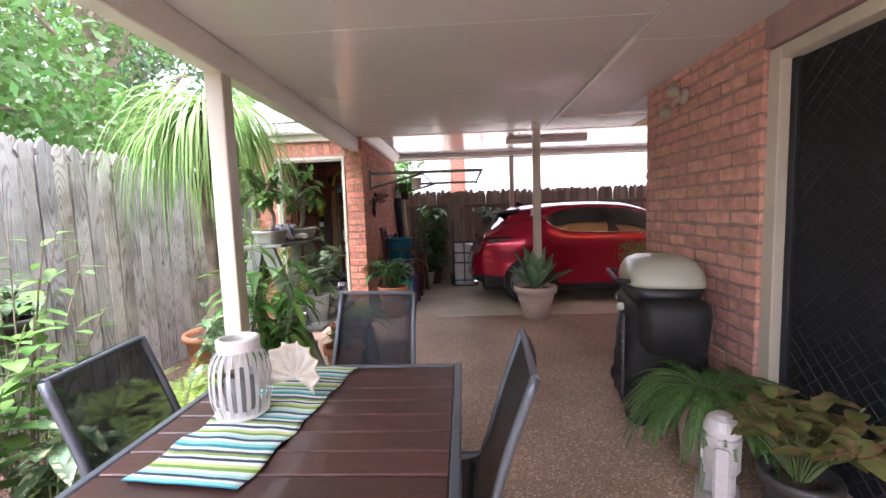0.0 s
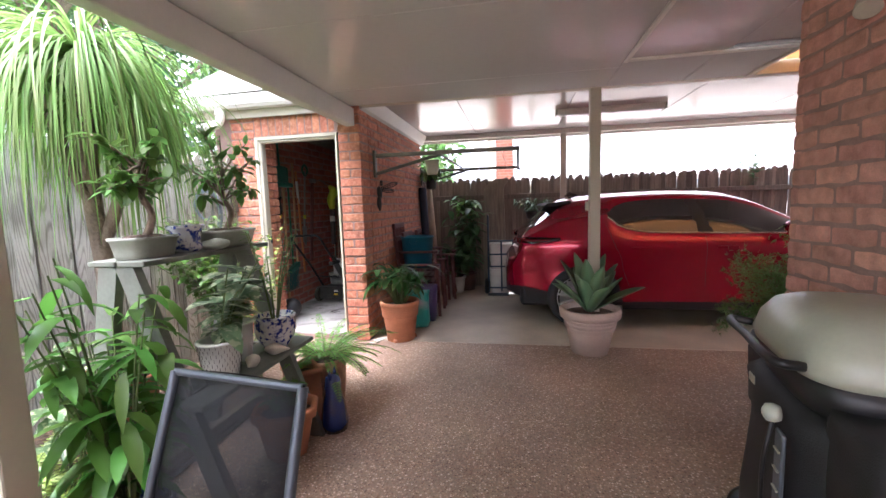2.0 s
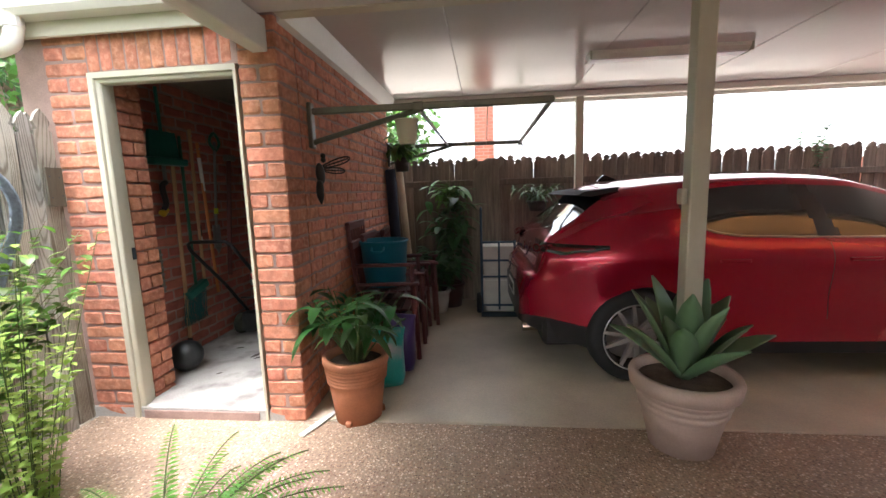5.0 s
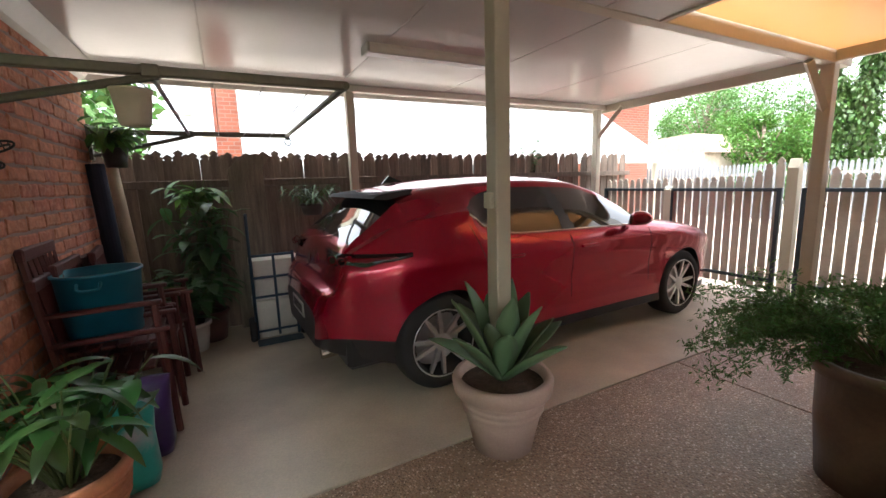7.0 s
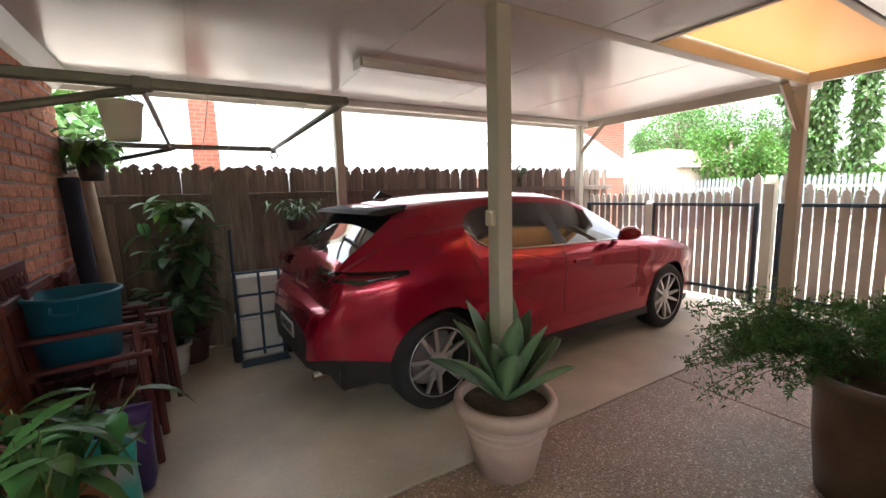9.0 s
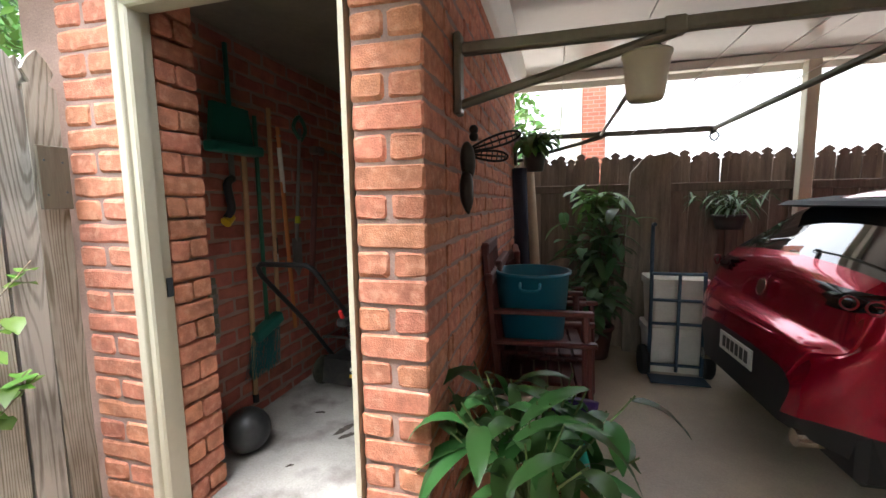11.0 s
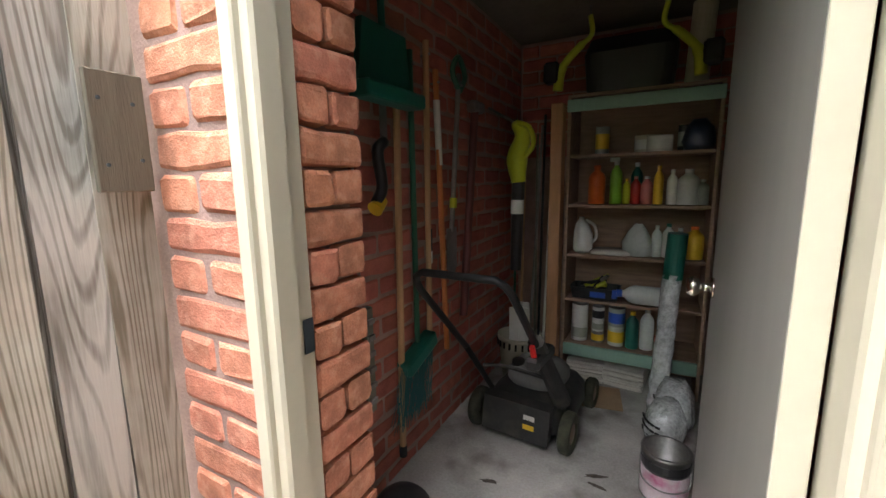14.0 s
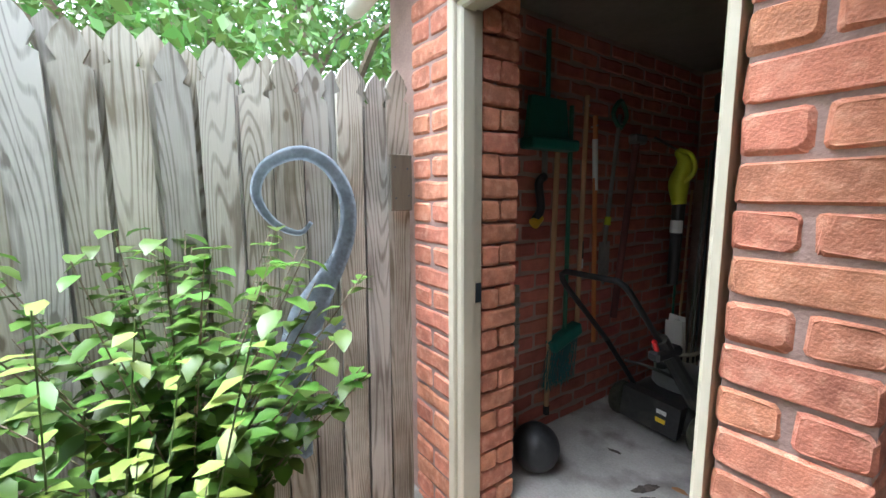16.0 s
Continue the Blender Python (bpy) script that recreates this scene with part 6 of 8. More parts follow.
lathe_bm([(0, 0), (0.075, 0), (0.085, 0.05), (0.07, 0.16), (0.05, 0.24), (0.052, 0.29), (0.04, 0.335), (0, 0.35)], 22, bm=cat)
for s in (-1, 1):
    rod_bm((0.0, s * 0.028, 0.325), (0.0, s * 0.034, 0.38), 0.018, 0.002, 8, bm=cat)
ob = link("cat_figurine", cat, BLUEG, smooth=True)
ob.matrix_world = pose(-0.86, 3.56, 0)
tagged(ob, "dark cobalt blue glazed cat figurine on the ground", "figurine")

# ---- metal lizard on the fence ----
LIZ = mat("galvanised_sheet", (0.24, 0.29, 0.33), rough=0.6, metal=0.2, vary=0.5, scale=12, fine=70, bump=0.25, dark=(0.14, 0.16, 0.18), darkscale=9, darkamt=0.7)
lz = thing("metal_lizard", pose(-2.585, 0.03, -0.02), "grey galvanised sheet metal lizard fixed to the fence", "wall ornament")
spine = smooth_pts([Vector((0, a, b)) for a, b in ((4.70, 1.335), (4.66, 1.30), (4.60, 1.32), (4.55, 1.37), (4.525, 1.44), (4.55, 1.51), (4.61, 1.555), (4.69, 1.57), (4.77, 1.53), (4.825, 1.44), (4.835, 1.33), (4.80, 1.21), (4.73, 1.10), (4.67, 1.00), (4.63, 0.89), (4.61, 0.76), (4.61, 0.66), (4.62, 0.57), (4.65, 0.47))], 5)
wid = np.interp(np.linspace(0, 1, len(spine)), [0, 0.2, 0.5, 0.62, 0.72, 0.84, 0.88, 0.95, 1], [0.007, 0.016, 0.030, 0.036, 0.066, 0.062, 0.040, 0.050, 0.016])
bm = bmesh.new()
rows = []
for i, p in enumerate(spine):
    d = (spine[min(i + 1, len(spine) - 1)] - spine[max(i - 1, 0)]).normalized()
    n = Vector((0, -d.z, d.y))
    rows.append([bm.verts.new(p + n * wid[i] * k + Vector((0.012 + 0.012 * (1 - k * k) * wid[i] / 0.085, 0, 0))) for k in (-1, -0.5, 0, 0.5, 1)])
for A, B in zip(rows, rows[1:]):
    for k in range(4):
        bm.faces.new((A[k], A[k + 1], B[k + 1], B[k]))
bmesh.ops.solidify(bm, geom=bm.faces[:], thickness=0.003)
part("body", bm, LIZ, lz, "", True)
for (y0, z0, y1, z1) in ((4.66, 0.90, 4.80, 0.96), (4.60, 0.88, 4.47, 0.95), (4.63, 0.66, 4.77, 0.67), (4.58, 0.68, 4.41, 0.76)):
    bm = bmesh.new()
    box_bm(-0.002, 0.003, -0.018, 0.018, 0, 0.1, 0.001, bm=bm)
    for a in (-60, -25, 10, 45):
        b2 = box_bm(-0.0015, 0.0015, -0.006, 0.006, 0, 0.035, 0.0)
        merge(bm, b2, pose(0, 0, 0.09, a, 0, 0))
    o = part("leg", bm, LIZ, lz)
    v = Vector((0, y1 - y0, z1 - z0))
    o.matrix_local = Matrix.Translation((0.016, y0, z0)) @ v.to_track_quat("Z", "X").to_matrix().to_4x4() @ Matrix.Rotation(radians(90), 4, "Z") @ Matrix.Diagonal((1, 1, v.length / 0.12, 1))

# timber patch nailed over the last palings
PATCH = mat("olive_patch_timber", (0.11, 0.095, 0.068), rough=0.85, vary=0.25, scale=5, stretch=(5, 5, 0.5), bump=0.3)
tp2 = thing("timber_patch", pose(-2.577, 5.095, 1.345), "olive-brown board patched over the fence palings", "board")
part("board", box_bm(-0.014, 0.0, -0.047, 0.047, 0.0, 0.22, 0.002), PATCH, tp2)
for y, z in ((-0.03, 0.17), (0.025, 0.165), (0.03, 0.06), (-0.028, 0.05)):
    part("nail_head", lathe_bm([(0, 0.0085), (0.004, 0.0075), (0.004, 0.006)], 8), STEEL_D, tp2).matrix_local = pose(-0.006, y, z, 0, 90, 0)

# ---- carport things ----
ag = potted("agave_pot", pose(0.885, 5.07, 0), "grey-green agave in a ribbed pinkish stone pot")
pot(ag, 0.245, 0.155, 0.40, STONEP, 0.05, "ribbed pinkish stone pot", 44, rings=3)
L = Leaves()
for k in range(17):
    a = 2.4 * k + rng.uniform(-0.25, 0.25)
    up = 0.5 + 3.2 * k / 17
    L.blade((math.cos(a) * 0.03, math.sin(a) * 0.03, 0.37), (math.cos(a), math.sin(a), up), rng.uniform(0.36, 0.54), 0.115, rng.uniform(0.05, 0.3), segs=7, shape=agave_shape, fold=0.28)
ob = L.done("leaves", leaf_mat("leaf_agave", (0.115, 0.19, 0.095), rough=0.4, trans=0.1), ag, "broad pointed grey-green leaves")
ob.modifiers.new("thick", "SOLIDIFY").thickness = 0.006

lily = potted("peace_lily_pot", pose(-0.93, 5.27, 0.0), "peace lily with dark glossy leaves in a ribbed terracotta pot")
pot(lily, 0.19, 0.14, 0.40, TERRA, 0.03, "ribbed terracotta pot", 40, rings=5)
for a in (0.4, 2.5, 4.6):
    part("pot_foot", box_bm(-0.03, 0.03, -0.02, 0.02, -0.0, 0.035, 0.006), TERRA, lily).matrix_local = pose(0.13 * math.cos(a), 0.13 * math.sin(a), 0, 0, 0, math.degrees(a))
bushy(lily, 0.33, 0.42, 40, 2, 0.24, 0.065, leaf_mat("leaf_lily", (0.042, 0.115, 0.03), rough=0.3), 0.34, droop=1.3, bare=0.75, segs=5)
lp = link("plastic_strip", box_bm(-0.02, 0.02, -0.14, 0.14, 0, 0.012, 0.002), WHITEP)
lp.matrix_world = pose(-1.14, 5.14, 0.002, 0, 0, -22)
tagged(lp, "loose white plastic strip at the pier's foot", "offcut")
BAGT = mat("turquoise_bag", (0.03, 0.36, 0.32), rough=0.3, vary=0.1, dark=(0.60, 0.45, 0.55), darkscale=7, darkamt=0.7)
BAGP = mat("purple_bag", (0.045, 0.02, 0.12), rough=0.3, vary=0.2)
BAGW = mat("white_pink_bag", (0.62, 0.52, 0.48), rough=0.35, vary=0.15, dark=(0.30, 0.05, 0.08), darkscale=6, darkamt=0.6)
for x, y, rz, mt, lb, h in ((-0.84, 5.70, 4, BAGT, "turquoise plastic bag of potting mix", 0.41), (-0.80, 5.96, -5, BAGP, "dark purple plastic bag of potting mix", 0.43), (-1.05, 5.84, 12, BAGW, "open white and pink plastic soil bag", 0.46)):
    bm = rounded_loft([(0.10, 0.09, 0.0, 0), (0.12, 0.11, 0.06, 0), (0.115, 0.10, h * 0.6, 0), (0.12, 0.05, h * 0.88, 0), (0.13, 0.018, h, 0)], 40, 3)
    for v in bm.verts:
        v.co += noise.noise_vector(v.co * 9 + Vector((x * 9, y, 0))) * 0.014
        v.co.z = max(v.co.z, 0)
    ob = link("soil_bag", bm, mt, smooth=True)
    ob.matrix_world = pose(x, y, 0.003, 0, 0, rz)
    tagged(ob, lb, "bag", "bags of soil")
# stacked timber folding chairs against the shed wall
REDW = mat("red_brown_timber", (0.10, 0.022, 0.018), rough=0.5, vary=0.3, stretch=(8, 8, 1), bump=0.15)


def timber_chair(m):
    c = thing("timber_chair", m, "red-brown slatted timber chair stacked against the brick wall", "chair", "stacked timber chairs")
    for s in (-1, 1):
        part("back_post", rod_bm((-0.20, s * 0.24, 0.0), (-0.30, s * 0.24, 0.98), 0.019, seg=6), REDW, c)
        part("front_leg", rod_bm((0.22, s * 0.24, 0.0), (0.20, s * 0.24, 0.62), 0.019, seg=6), REDW, c)
        part("armrest", box_bm(-0.27, 0.24, s * 0.24 - 0.025, s * 0.24 + 0.025, 0.62, 0.645, 0.006), REDW, c)
    for k in range(6):
        part("seat_slat", box_bm(-0.20 + k * 0.07, -0.14 + k * 0.07, -0.22, 0.22, 0.40, 0.418, 0.004), REDW, c)
    for k in range(5):
        y = -0.16 + k * 0.08
        part("back_slat", rod_bm((-0.222, y, 0.45), (-0.29, y, 0.93), 0.013, seg=4), REDW, c)
    part("top_rail", box_bm(-0.315, -0.275, -0.26, 0.26, 0.92, 0.985, 0.008), REDW, c)
    part("lower_rail", box_bm(-0.235, -0.205, -0.22, 0.22, 0.42, 0.46, 0.005), REDW, c)
    return c


c0 = timber_chair(pose(-0.915, 6.35, 0.002, 0, 0, 3))
copy_thing(c0, pose(-0.905, 6.92, 0.002, 0, 0, -4))
copy_thing(c0, pose(-0.935, 6.36, 0.157, 0, 0, 3))
copy_thing(c0, pose(-0.90, 6.62, 0.03, 0, 0, 2))
copy_thing(c0, pose(-0.86, 7.12, 0.03, 0, 0, 7))
TEAL = mat("teal_plastic", (0.010, 0.15, 0.225), rough=0.4, vary=0.12)
tub = thing("teal_tub", pose(-0.995, 6.37, 0.578), "teal plastic tub resting on a stack of chairs", "tub")
part("wall", lathe_bm([(0, 0), (0.155, 0), (0.175, 0.02), (0.20, 0.37), (0.212, 0.375), (0.212, 0.39), (0.195, 0.39), (0.17, 0.03), (0, 0.02)], 36), TEAL, tub, "", True)
for s in (-1, 1):
    part("handle", tube_bm(smooth_pts([(0.05, s * 0.205, 0.35), (0.04, s * 0.235, 0.32), (-0.04, s * 0.235, 0.32), (-0.05, s * 0.205, 0.35)], 4), 0.008, 6), TEAL, tub)
# pipe and rolled mat in the corner
PIPE = mat("tan_pipe", (0.50, 0.40, 0.28), rough=0.55, vary=0.15)
pp = link("cardboard_tube", rod_bm((-0.98, 7.62, 0.0), (-1.12, 7.70, 1.86), 0.042, seg=18), PIPE, smooth=False)
tagged(pp, "long tan tube leaning in the corner", "tube")
pp = link("rolled_mat", rod_bm((-1.10, 7.45, 0.0), (-1.17, 7.52, 1.62), 0.06, seg=18), mat("navy_mat", (0.02, 0.025, 0.045), rough=0.9), smooth=False)
tagged(pp, "dark rolled mat standing against the wall", "mat")
# potted plants by the back fence
b = potted("white_tub_plant", pose(-0.68, 7.50, 0), "dark leafy plant in a white pot by the back fence")
pot(b, 0.15, 0.11, 0.26, WHITEG, 0.02, "white pot")
bushy(b, 0.32, 0.55, 16, 8, 0.21, 0.09, LEAF_DARK, 0.22, droop=1.0, bare=0.2, segs=4)
b = potted("tall_dracaena", pose(-0.55, 7.74, 0), "tall leafy cane plant in a brown pot by the back fence")
pot(b, 0.17, 0.13, 0.28, mat("brown_pot", (0.09, 0.04, 0.03), rough=0.5), 0.02, "brown pot")
bushy(b, 0.30, 1.15, 12, 14, 0.27, 0.085, LEAF_DARK, 0.24, droop=1.2, bare=0.15, segs=4)
bushy(b, 0.20, 0.30, 10, 3, 0.30, 0.085, LEAF_LIGHT, 1.20, droop=1.1, bare=0.1, segs=4, name="top_leaves")
b = potted("fence_basket", pose(0.50, 7.93, 1.10), "spidery grey-green plant in a basket hung on the back fence")
pot(b, 0.12, 0.09, 0.12, PLASTB, 0.015, "dark hanging basket")
bushy(b, 0.32, 0.24, 22, 6, 0.20, 0.022, LEAF_BLUE, 0.10, droop=1.2, bare=0.3)
part("hook", rod_bm((0, 0.05, 0.11), (0, 0.10, 0.18), 0.005), STEEL_D, b)
# weathered slab of timber standing at the fence
SLABW = mat("weathered_slab", (0.22, 0.19, 0.15), rough=0.9, vary=0.4, stretch=(5, 5, 0.5), bump=0.6, dist=0.01)
bm = prism_bm([(-0.18, 0), (0.16, 0), (0.17, 0.8), (0.15, 1.60), (0.22, 1.70), (0.10, 1.735), (-0.06, 1.70), (-0.16, 1.58), (-0.19, 0.7)], -0.035, 0.035)
ob = link("timber_slab", bm, SLABW)
ob.matrix_world = pose(-0.10, 7.93, 0)
tagged(ob, "weathered grey timber slab standing against the fence", "timber slab")
# foam boxes and hand trolley
FOAM = mat("white_foam", (0.66, 0.64, 0.58), rough=0.8, vary=0.1, bump=0.2)
for z, h, w in ((0.0, 0.36, 0.21), (0.362, 0.38, 0.205)):
    bx = thing("foam_box", pose(0.04, 7.62, z), "white polystyrene box stacked behind the hand trolley", "box", "foam boxes")
    part("body", rounded_loft([(w * 0.9, 0.14, 0, 0), (w, 0.155, h - 0.07, 0), (w, 0.155, h - 0.06, 0)], 32, 8), FOAM, bx)
    part("lid", rounded_loft([(w + 0.012, 0.165, h - 0.058, 0), (w + 0.012, 0.165, h, 0)], 32, 8), FOAM, bx)
TROL = mat("blue_grey_steel", (0.035, 0.07, 0.11), rough=0.45, metal=0.3, vary=0.2)
tr = thing("hand_trolley", pose(0.02, 7.38, 0), "blue-grey steel two-wheeled hand trolley", "trolley")
for s in (-1, 1):
    part("upright", tube_bm(smooth_pts([(s * 0.17, 0, 0.03), (s * 0.17, 0.0, 0.6), (s * 0.17, 0.02, 0.82)], 3) if s > 0 else smooth_pts([(s * 0.19, 0, 0.03), (s * 0.19, 0.0, 0.6), (s * 0.19, 0.03, 1.12), (s * 0.19, -0.03, 1.17)], 3), 0.014, 8), TROL, tr)
    w = part("wheel", lathe_bm([(0, -0.025), (0.06, -0.028), (0.10, -0.03), (0.115, -0.015), (0.115, 0.015), (0.10, 0.03), (0.06, 0.028), (0, 0.025)], 26), RUBBER, tr, "black rubber wheel", True)
    w.matrix_local = pose(s * 0.22, 0.05, 0.115, 0, 90, 0)
part("upright", rod_bm((0, 0, 0.05), (0, 0, 0.80), 0.012), TROL, tr)
for z in (0.10, 0.42, 0.60, 0.80):
    part("crossbar", rod_bm((-0.19, 0, z), (0.17, 0, z), 0.012), TROL, tr)
part("toe_plate", box_bm(-0.2, 0.19, -0.16, 0.0, 0.015, 0.023, 0.002), TROL, tr)

# fold-down clothes airer on the shed wall
ar = thing("clothes_airer", pose(0, 0, -0.04), "olive steel fold-down clothes airer fixed to the brick wall", "clothes airer")
LINE = mat("white_cord", (0.62, 0.62, 0.60), rough=0.7)
for y in (5.53, 7.70):
    part("wall_plate", box_bm(SX + 0.002, SX + 0.03, y - 0.03, y + 0.03, 1.70, 1.98, 0.006), GALV, ar)
    part("arm", box_bm(SX + 0.03, 0.29, y - 0.02, y + 0.02, 1.905, 1.945, 0.006), GALV, ar)
    part("brace", rod_bm((SX + 0.02, y, 1.735), (-0.52, y, 1.905), 0.017, seg=8), GALV, ar)
    part("elbow", box_bm(-0.56, -0.49, y - 0.024, y + 0.024, 1.895, 1.95, 0.008), GALV, ar)
part("end_bar", rod_bm((0.275, 5.50, 1.922), (0.275, 7.72, 1.922), 0.017, seg=10), GALV, ar)
part("cross_bar", rod_bm((-0.53, 5.54, 1.92), (-0.53, 7.69, 1.92), 0.012, seg=8), LINE, ar)
part("knob", lathe_bm([(0, -0.03), (0.02, -0.02), (0.028, 0), (0.02, 0.02), (0, 0.03)], 12), GALV, ar).matrix_local = pose(0.285, 7.72, 1.915)
for x in (-0.85, -0.30, -0.10, 0.12):
    part("line", tube_bm([(x, 5.55, 1.915), (x, 6.6, 1.885), (x, 7.69, 1.915)], 0.0022, 5), LINE, ar)
part("line_loop", tube_bm(smooth_pts([(0.27, 7.68, 1.91), (0.25, 7.67, 1.86), (0.28, 7.66, 1.83), (0.31, 7.67, 1.87), (0.285, 7.68, 1.91)], 4), 0.006, 6), STEEL_D, ar)
hp = potted("hanging_pot", pose(-0.60, 5.53, 1.665) @ Matrix.Diagonal((0.72, 0.72, 0.72, 1)), "cream plastic pot hanging from the clothes airer")
part("pot", lathe_bm([(0, 0), (0.070, 0), (0.078, 0.02), (0.098, 0.185), (0.104, 0.187), (0.104, 0.20), (0.092, 0.20), (0.07, 0.02), (0, 0.015)], 30), CREAM, hp, "", True)
part("hanger", tube_bm(smooth_pts([(0.095, 0, 0.195), (0.05, 0, 0.235), (0, 0, 0.245), (-0.05, 0, 0.235), (-0.095, 0, 0.195)], 4), 0.004, 6), STEEL_D, hp)
hp = potted("hanging_pot_far", pose(-1.05, 7.62, 1.60), "green trailing plant hung by the far wall bracket")
pot(hp, 0.09, 0.07, 0.15, PLASTB, 0.01, "dark plastic pot")
bushy(hp, 0.22, 0.22, 14, 5, 0.20, 0.07, LEAF_LIGHT, 0.13, droop=1.4, bare=0.3)
part("hook", rod_bm((0, 0, 0.15), (0, 0.05, 0.31), 0.005), STEEL_D, hp)
# metal dragonfly ornament
BIRD = mat("dark_bronze", (0.035, 0.03, 0.025), rough=0.4, metal=0.6, vary=0.3)
bd = bmesh.new()
bmesh.ops.create_uvsphere(bd, u_segments=14, v_segments=10, radius=1, matrix=pose(0.05, 0, 0, 15, 0, 0) @ Matrix.Diagonal((0.035, 0.045, 0.085, 1)))
for z in (0.105, 0.135):
    bmesh.ops.create_uvsphere(bd, u_segments=12, v_segments=8, radius=0.021, matrix=pose(0.075, 0.015, z))


def wire_wing(bm, root, tip, half):
    """A cast wing: a rim round the blade with ribs across it."""
    r, t = Vector(root), Vector(tip)
    ax = (t - r).normalized()
    side = ax.cross(Vector((0, 1, 0.2))).normalized()
    n = 22
    rim = [r.lerp(t, 0.5 - 0.5 * math.cos(2 * math.pi * i / n)) + side * half * math.sin(2 * math.pi * i / n) * (0.55 + 0.45 * (0.5 - 0.5 * math.cos(2 * math.pi * i / n))) for i in range(n)]
    tube_bm(rim, 0.0055, 6, bm=bm, closed=True)
    for i in range(2, n // 2 - 1):
        tube_bm([rim[i], rim[n - i]], 0.003, 4, bm=bm)
    tube_bm([r, r.lerp(t, 0.95)], 0.005, 5, bm=bm)


wire_wing(bd, (0.06, 0.01, 0.05), (0.28, 0.05, 0.115), 0.03)
wire_wing(bd, (0.06, 0.01, 0.03), (0.22, 0.09, 0.02), 0.028)
for pts in (((0.045, -0.01, -0.05), (0.05, -0.03, -0.14), (0.06, -0.04, -0.23)),):
    tube_bm(smooth_pts(pts, 5), [0.02, 0.026, 0.03, 0.032, 0.032, 0.032, 0.031, 0.028, 0.022, 0.014, 0.004], 8, bm=bd)
ob = link("dragonfly_ornament", bd, BIRD, smooth=True)
ob.matrix_world = pose(SX + 0.0, 5.56, 1.50) @ Matrix.Diagonal((0.82, 0.82, 0.85, 1))
tagged(ob, "dark bronze metal dragonfly ornament on the brick wall", "wall ornament")
# fluorescent batten
fl = thing("fluorescent_light", pose(1.33, 6.55, 2.43), "white fluorescent batten light on the carport ceiling", "ceiling light")
part("housing", prism_bm([(-0.075, 0), (-0.075, -0.025), (-0.05, -0.055), (0.05, -0.055), (0.075, -0.025), (0.075, 0)], -0.60, 0.60, axis="x"), WHITEP, fl)
part("diffuser", box_bm(-0.585, 0.585, -0.05, 0.05, -0.066, -0.056, 0.004), mat("frosted_diffuser", (0.62, 0.62, 0.64), rough=0.3, vary=0.02), fl)
for s in (-1, 1):
    part("end_cap", box_bm(s * 0.60 - 0.008, s * 0.60 + 0.012, -0.078, 0.078, -0.066, 0.0, 0.004), GREYG, fl)

# big pot of asparagus fern and hose at the house corner
DKPOT = mat("dark_brown_glaze", (0.15, 0.09, 0.062), rough=0.35, vary=0.3, scale=5, bump=0.05, coat=0.3)
b = potted("asparagus_fern_pot", pose(2.12, 3.98, 0), "large asparagus fern spilling from a dark brown pot")
pot(b, 0.255, 0.20, 0.58, DKPOT, 0.04, "dark brown glazed pot", 40)
L = Leaves()
sb = bmesh.new()
for _ in range(105):
    a = rng.uniform(0, 6.28)
    d = Vector((math.cos(a), math.sin(a), rng.uniform(0.5, 1.9))).normalized()
    if d.x < 0:
        d.x *= 0.55
    d.y += 0.28
    p = Vector((d.x * 0.1, d.y * 0.1, 0.57))
    ln = rng.uniform(0.38, 0.78)
    pts = [p.copy()]
    for i in range(10):
        d = (d + Vector((0, 0, -0.15))).normalized()
        p = p + d * ln / 10
        pts.append(p.copy())
        for k in range(13 if i > 2 else 0):
            q = p + rvec(0.022)
            dd = rvec()
            for j in range(3):
                L.flat(q, dd + rvec(0.6), rng.uniform(0.02, 0.045), 0.006, rvec())
    tube_bm(pts, 0.002, 4, bm=sb)
part("stalk_tuft", sb, STEMG, b)
L.done("fronds", leaf_mat("leaf_asparagus", (0.10, 0.205, 0.055)), b, "fine feathery green fronds")
HOSE = mat("green_hose", (0.16, 0.34, 0.14), rough=0.4, vary=0.12)
hs = thing("garden_hose", pose(HX - 0.012, 3.36, 0.55, 0, 0, 90), "coiled green garden hose hung at the house corner", "hose")
for k in range(7):
    pts = []
    for i in range(40):
        a = 2 * math.pi * i / 40
        pts.append(((0.15 + 0.022 * k) * math.sin(a) + 0.012 * math.sin(k * 2.1), 0.04 + 0.012 * (k % 3) + 0.008 * math.sin(a * 2 + k), -0.10 + (0.30 + 0.012 * k) * math.cos(a) - 0.006 * k))
    part("coil", tube_bm(pts, 0.0085, 8, closed=True), HOSE, hs, "", True)
part("reel_hook", rod_bm((0, -0.02, 0.24), (0, 0.20, 0.27), 0.012), STEEL_D, hs)
mb = thing("meter_box", pose(2.25, HY + 0.002, 1.15), "grey metal service box on the house end wall", "meter box")
part("body", box_bm(-0.17, 0.17, 0, 0.12, 0, 0.80, 0.008), GREYG, mb)
part("door", box_bm(-0.155, 0.155, 0.121, 0.132, 0.02, 0.78, 0.003), GREYG, mb)
wt = thing("side_table", pose(4.25, 4.0, 0), "small white outdoor table near the gate", "table")
part("tabletop", box_bm(-0.32, 0.32, -0.22, 0.22, 0.66, 0.69, 0.008), WHITEG, wt)
for x in (-0.28, 0.28):
    for y in (-0.18, 0.18):
        part("leg", rod_bm((x, y, 0), (x, y, 0.66), 0.014), WHITEG, wt)
b = potted("small_pot_plant", pose(4.5, 4.05, 0.691), "small flowering plant in a pale pot on the white table")
pot(b, 0.10, 0.07, 0.15, STONEP, 0.012, "pale pot")
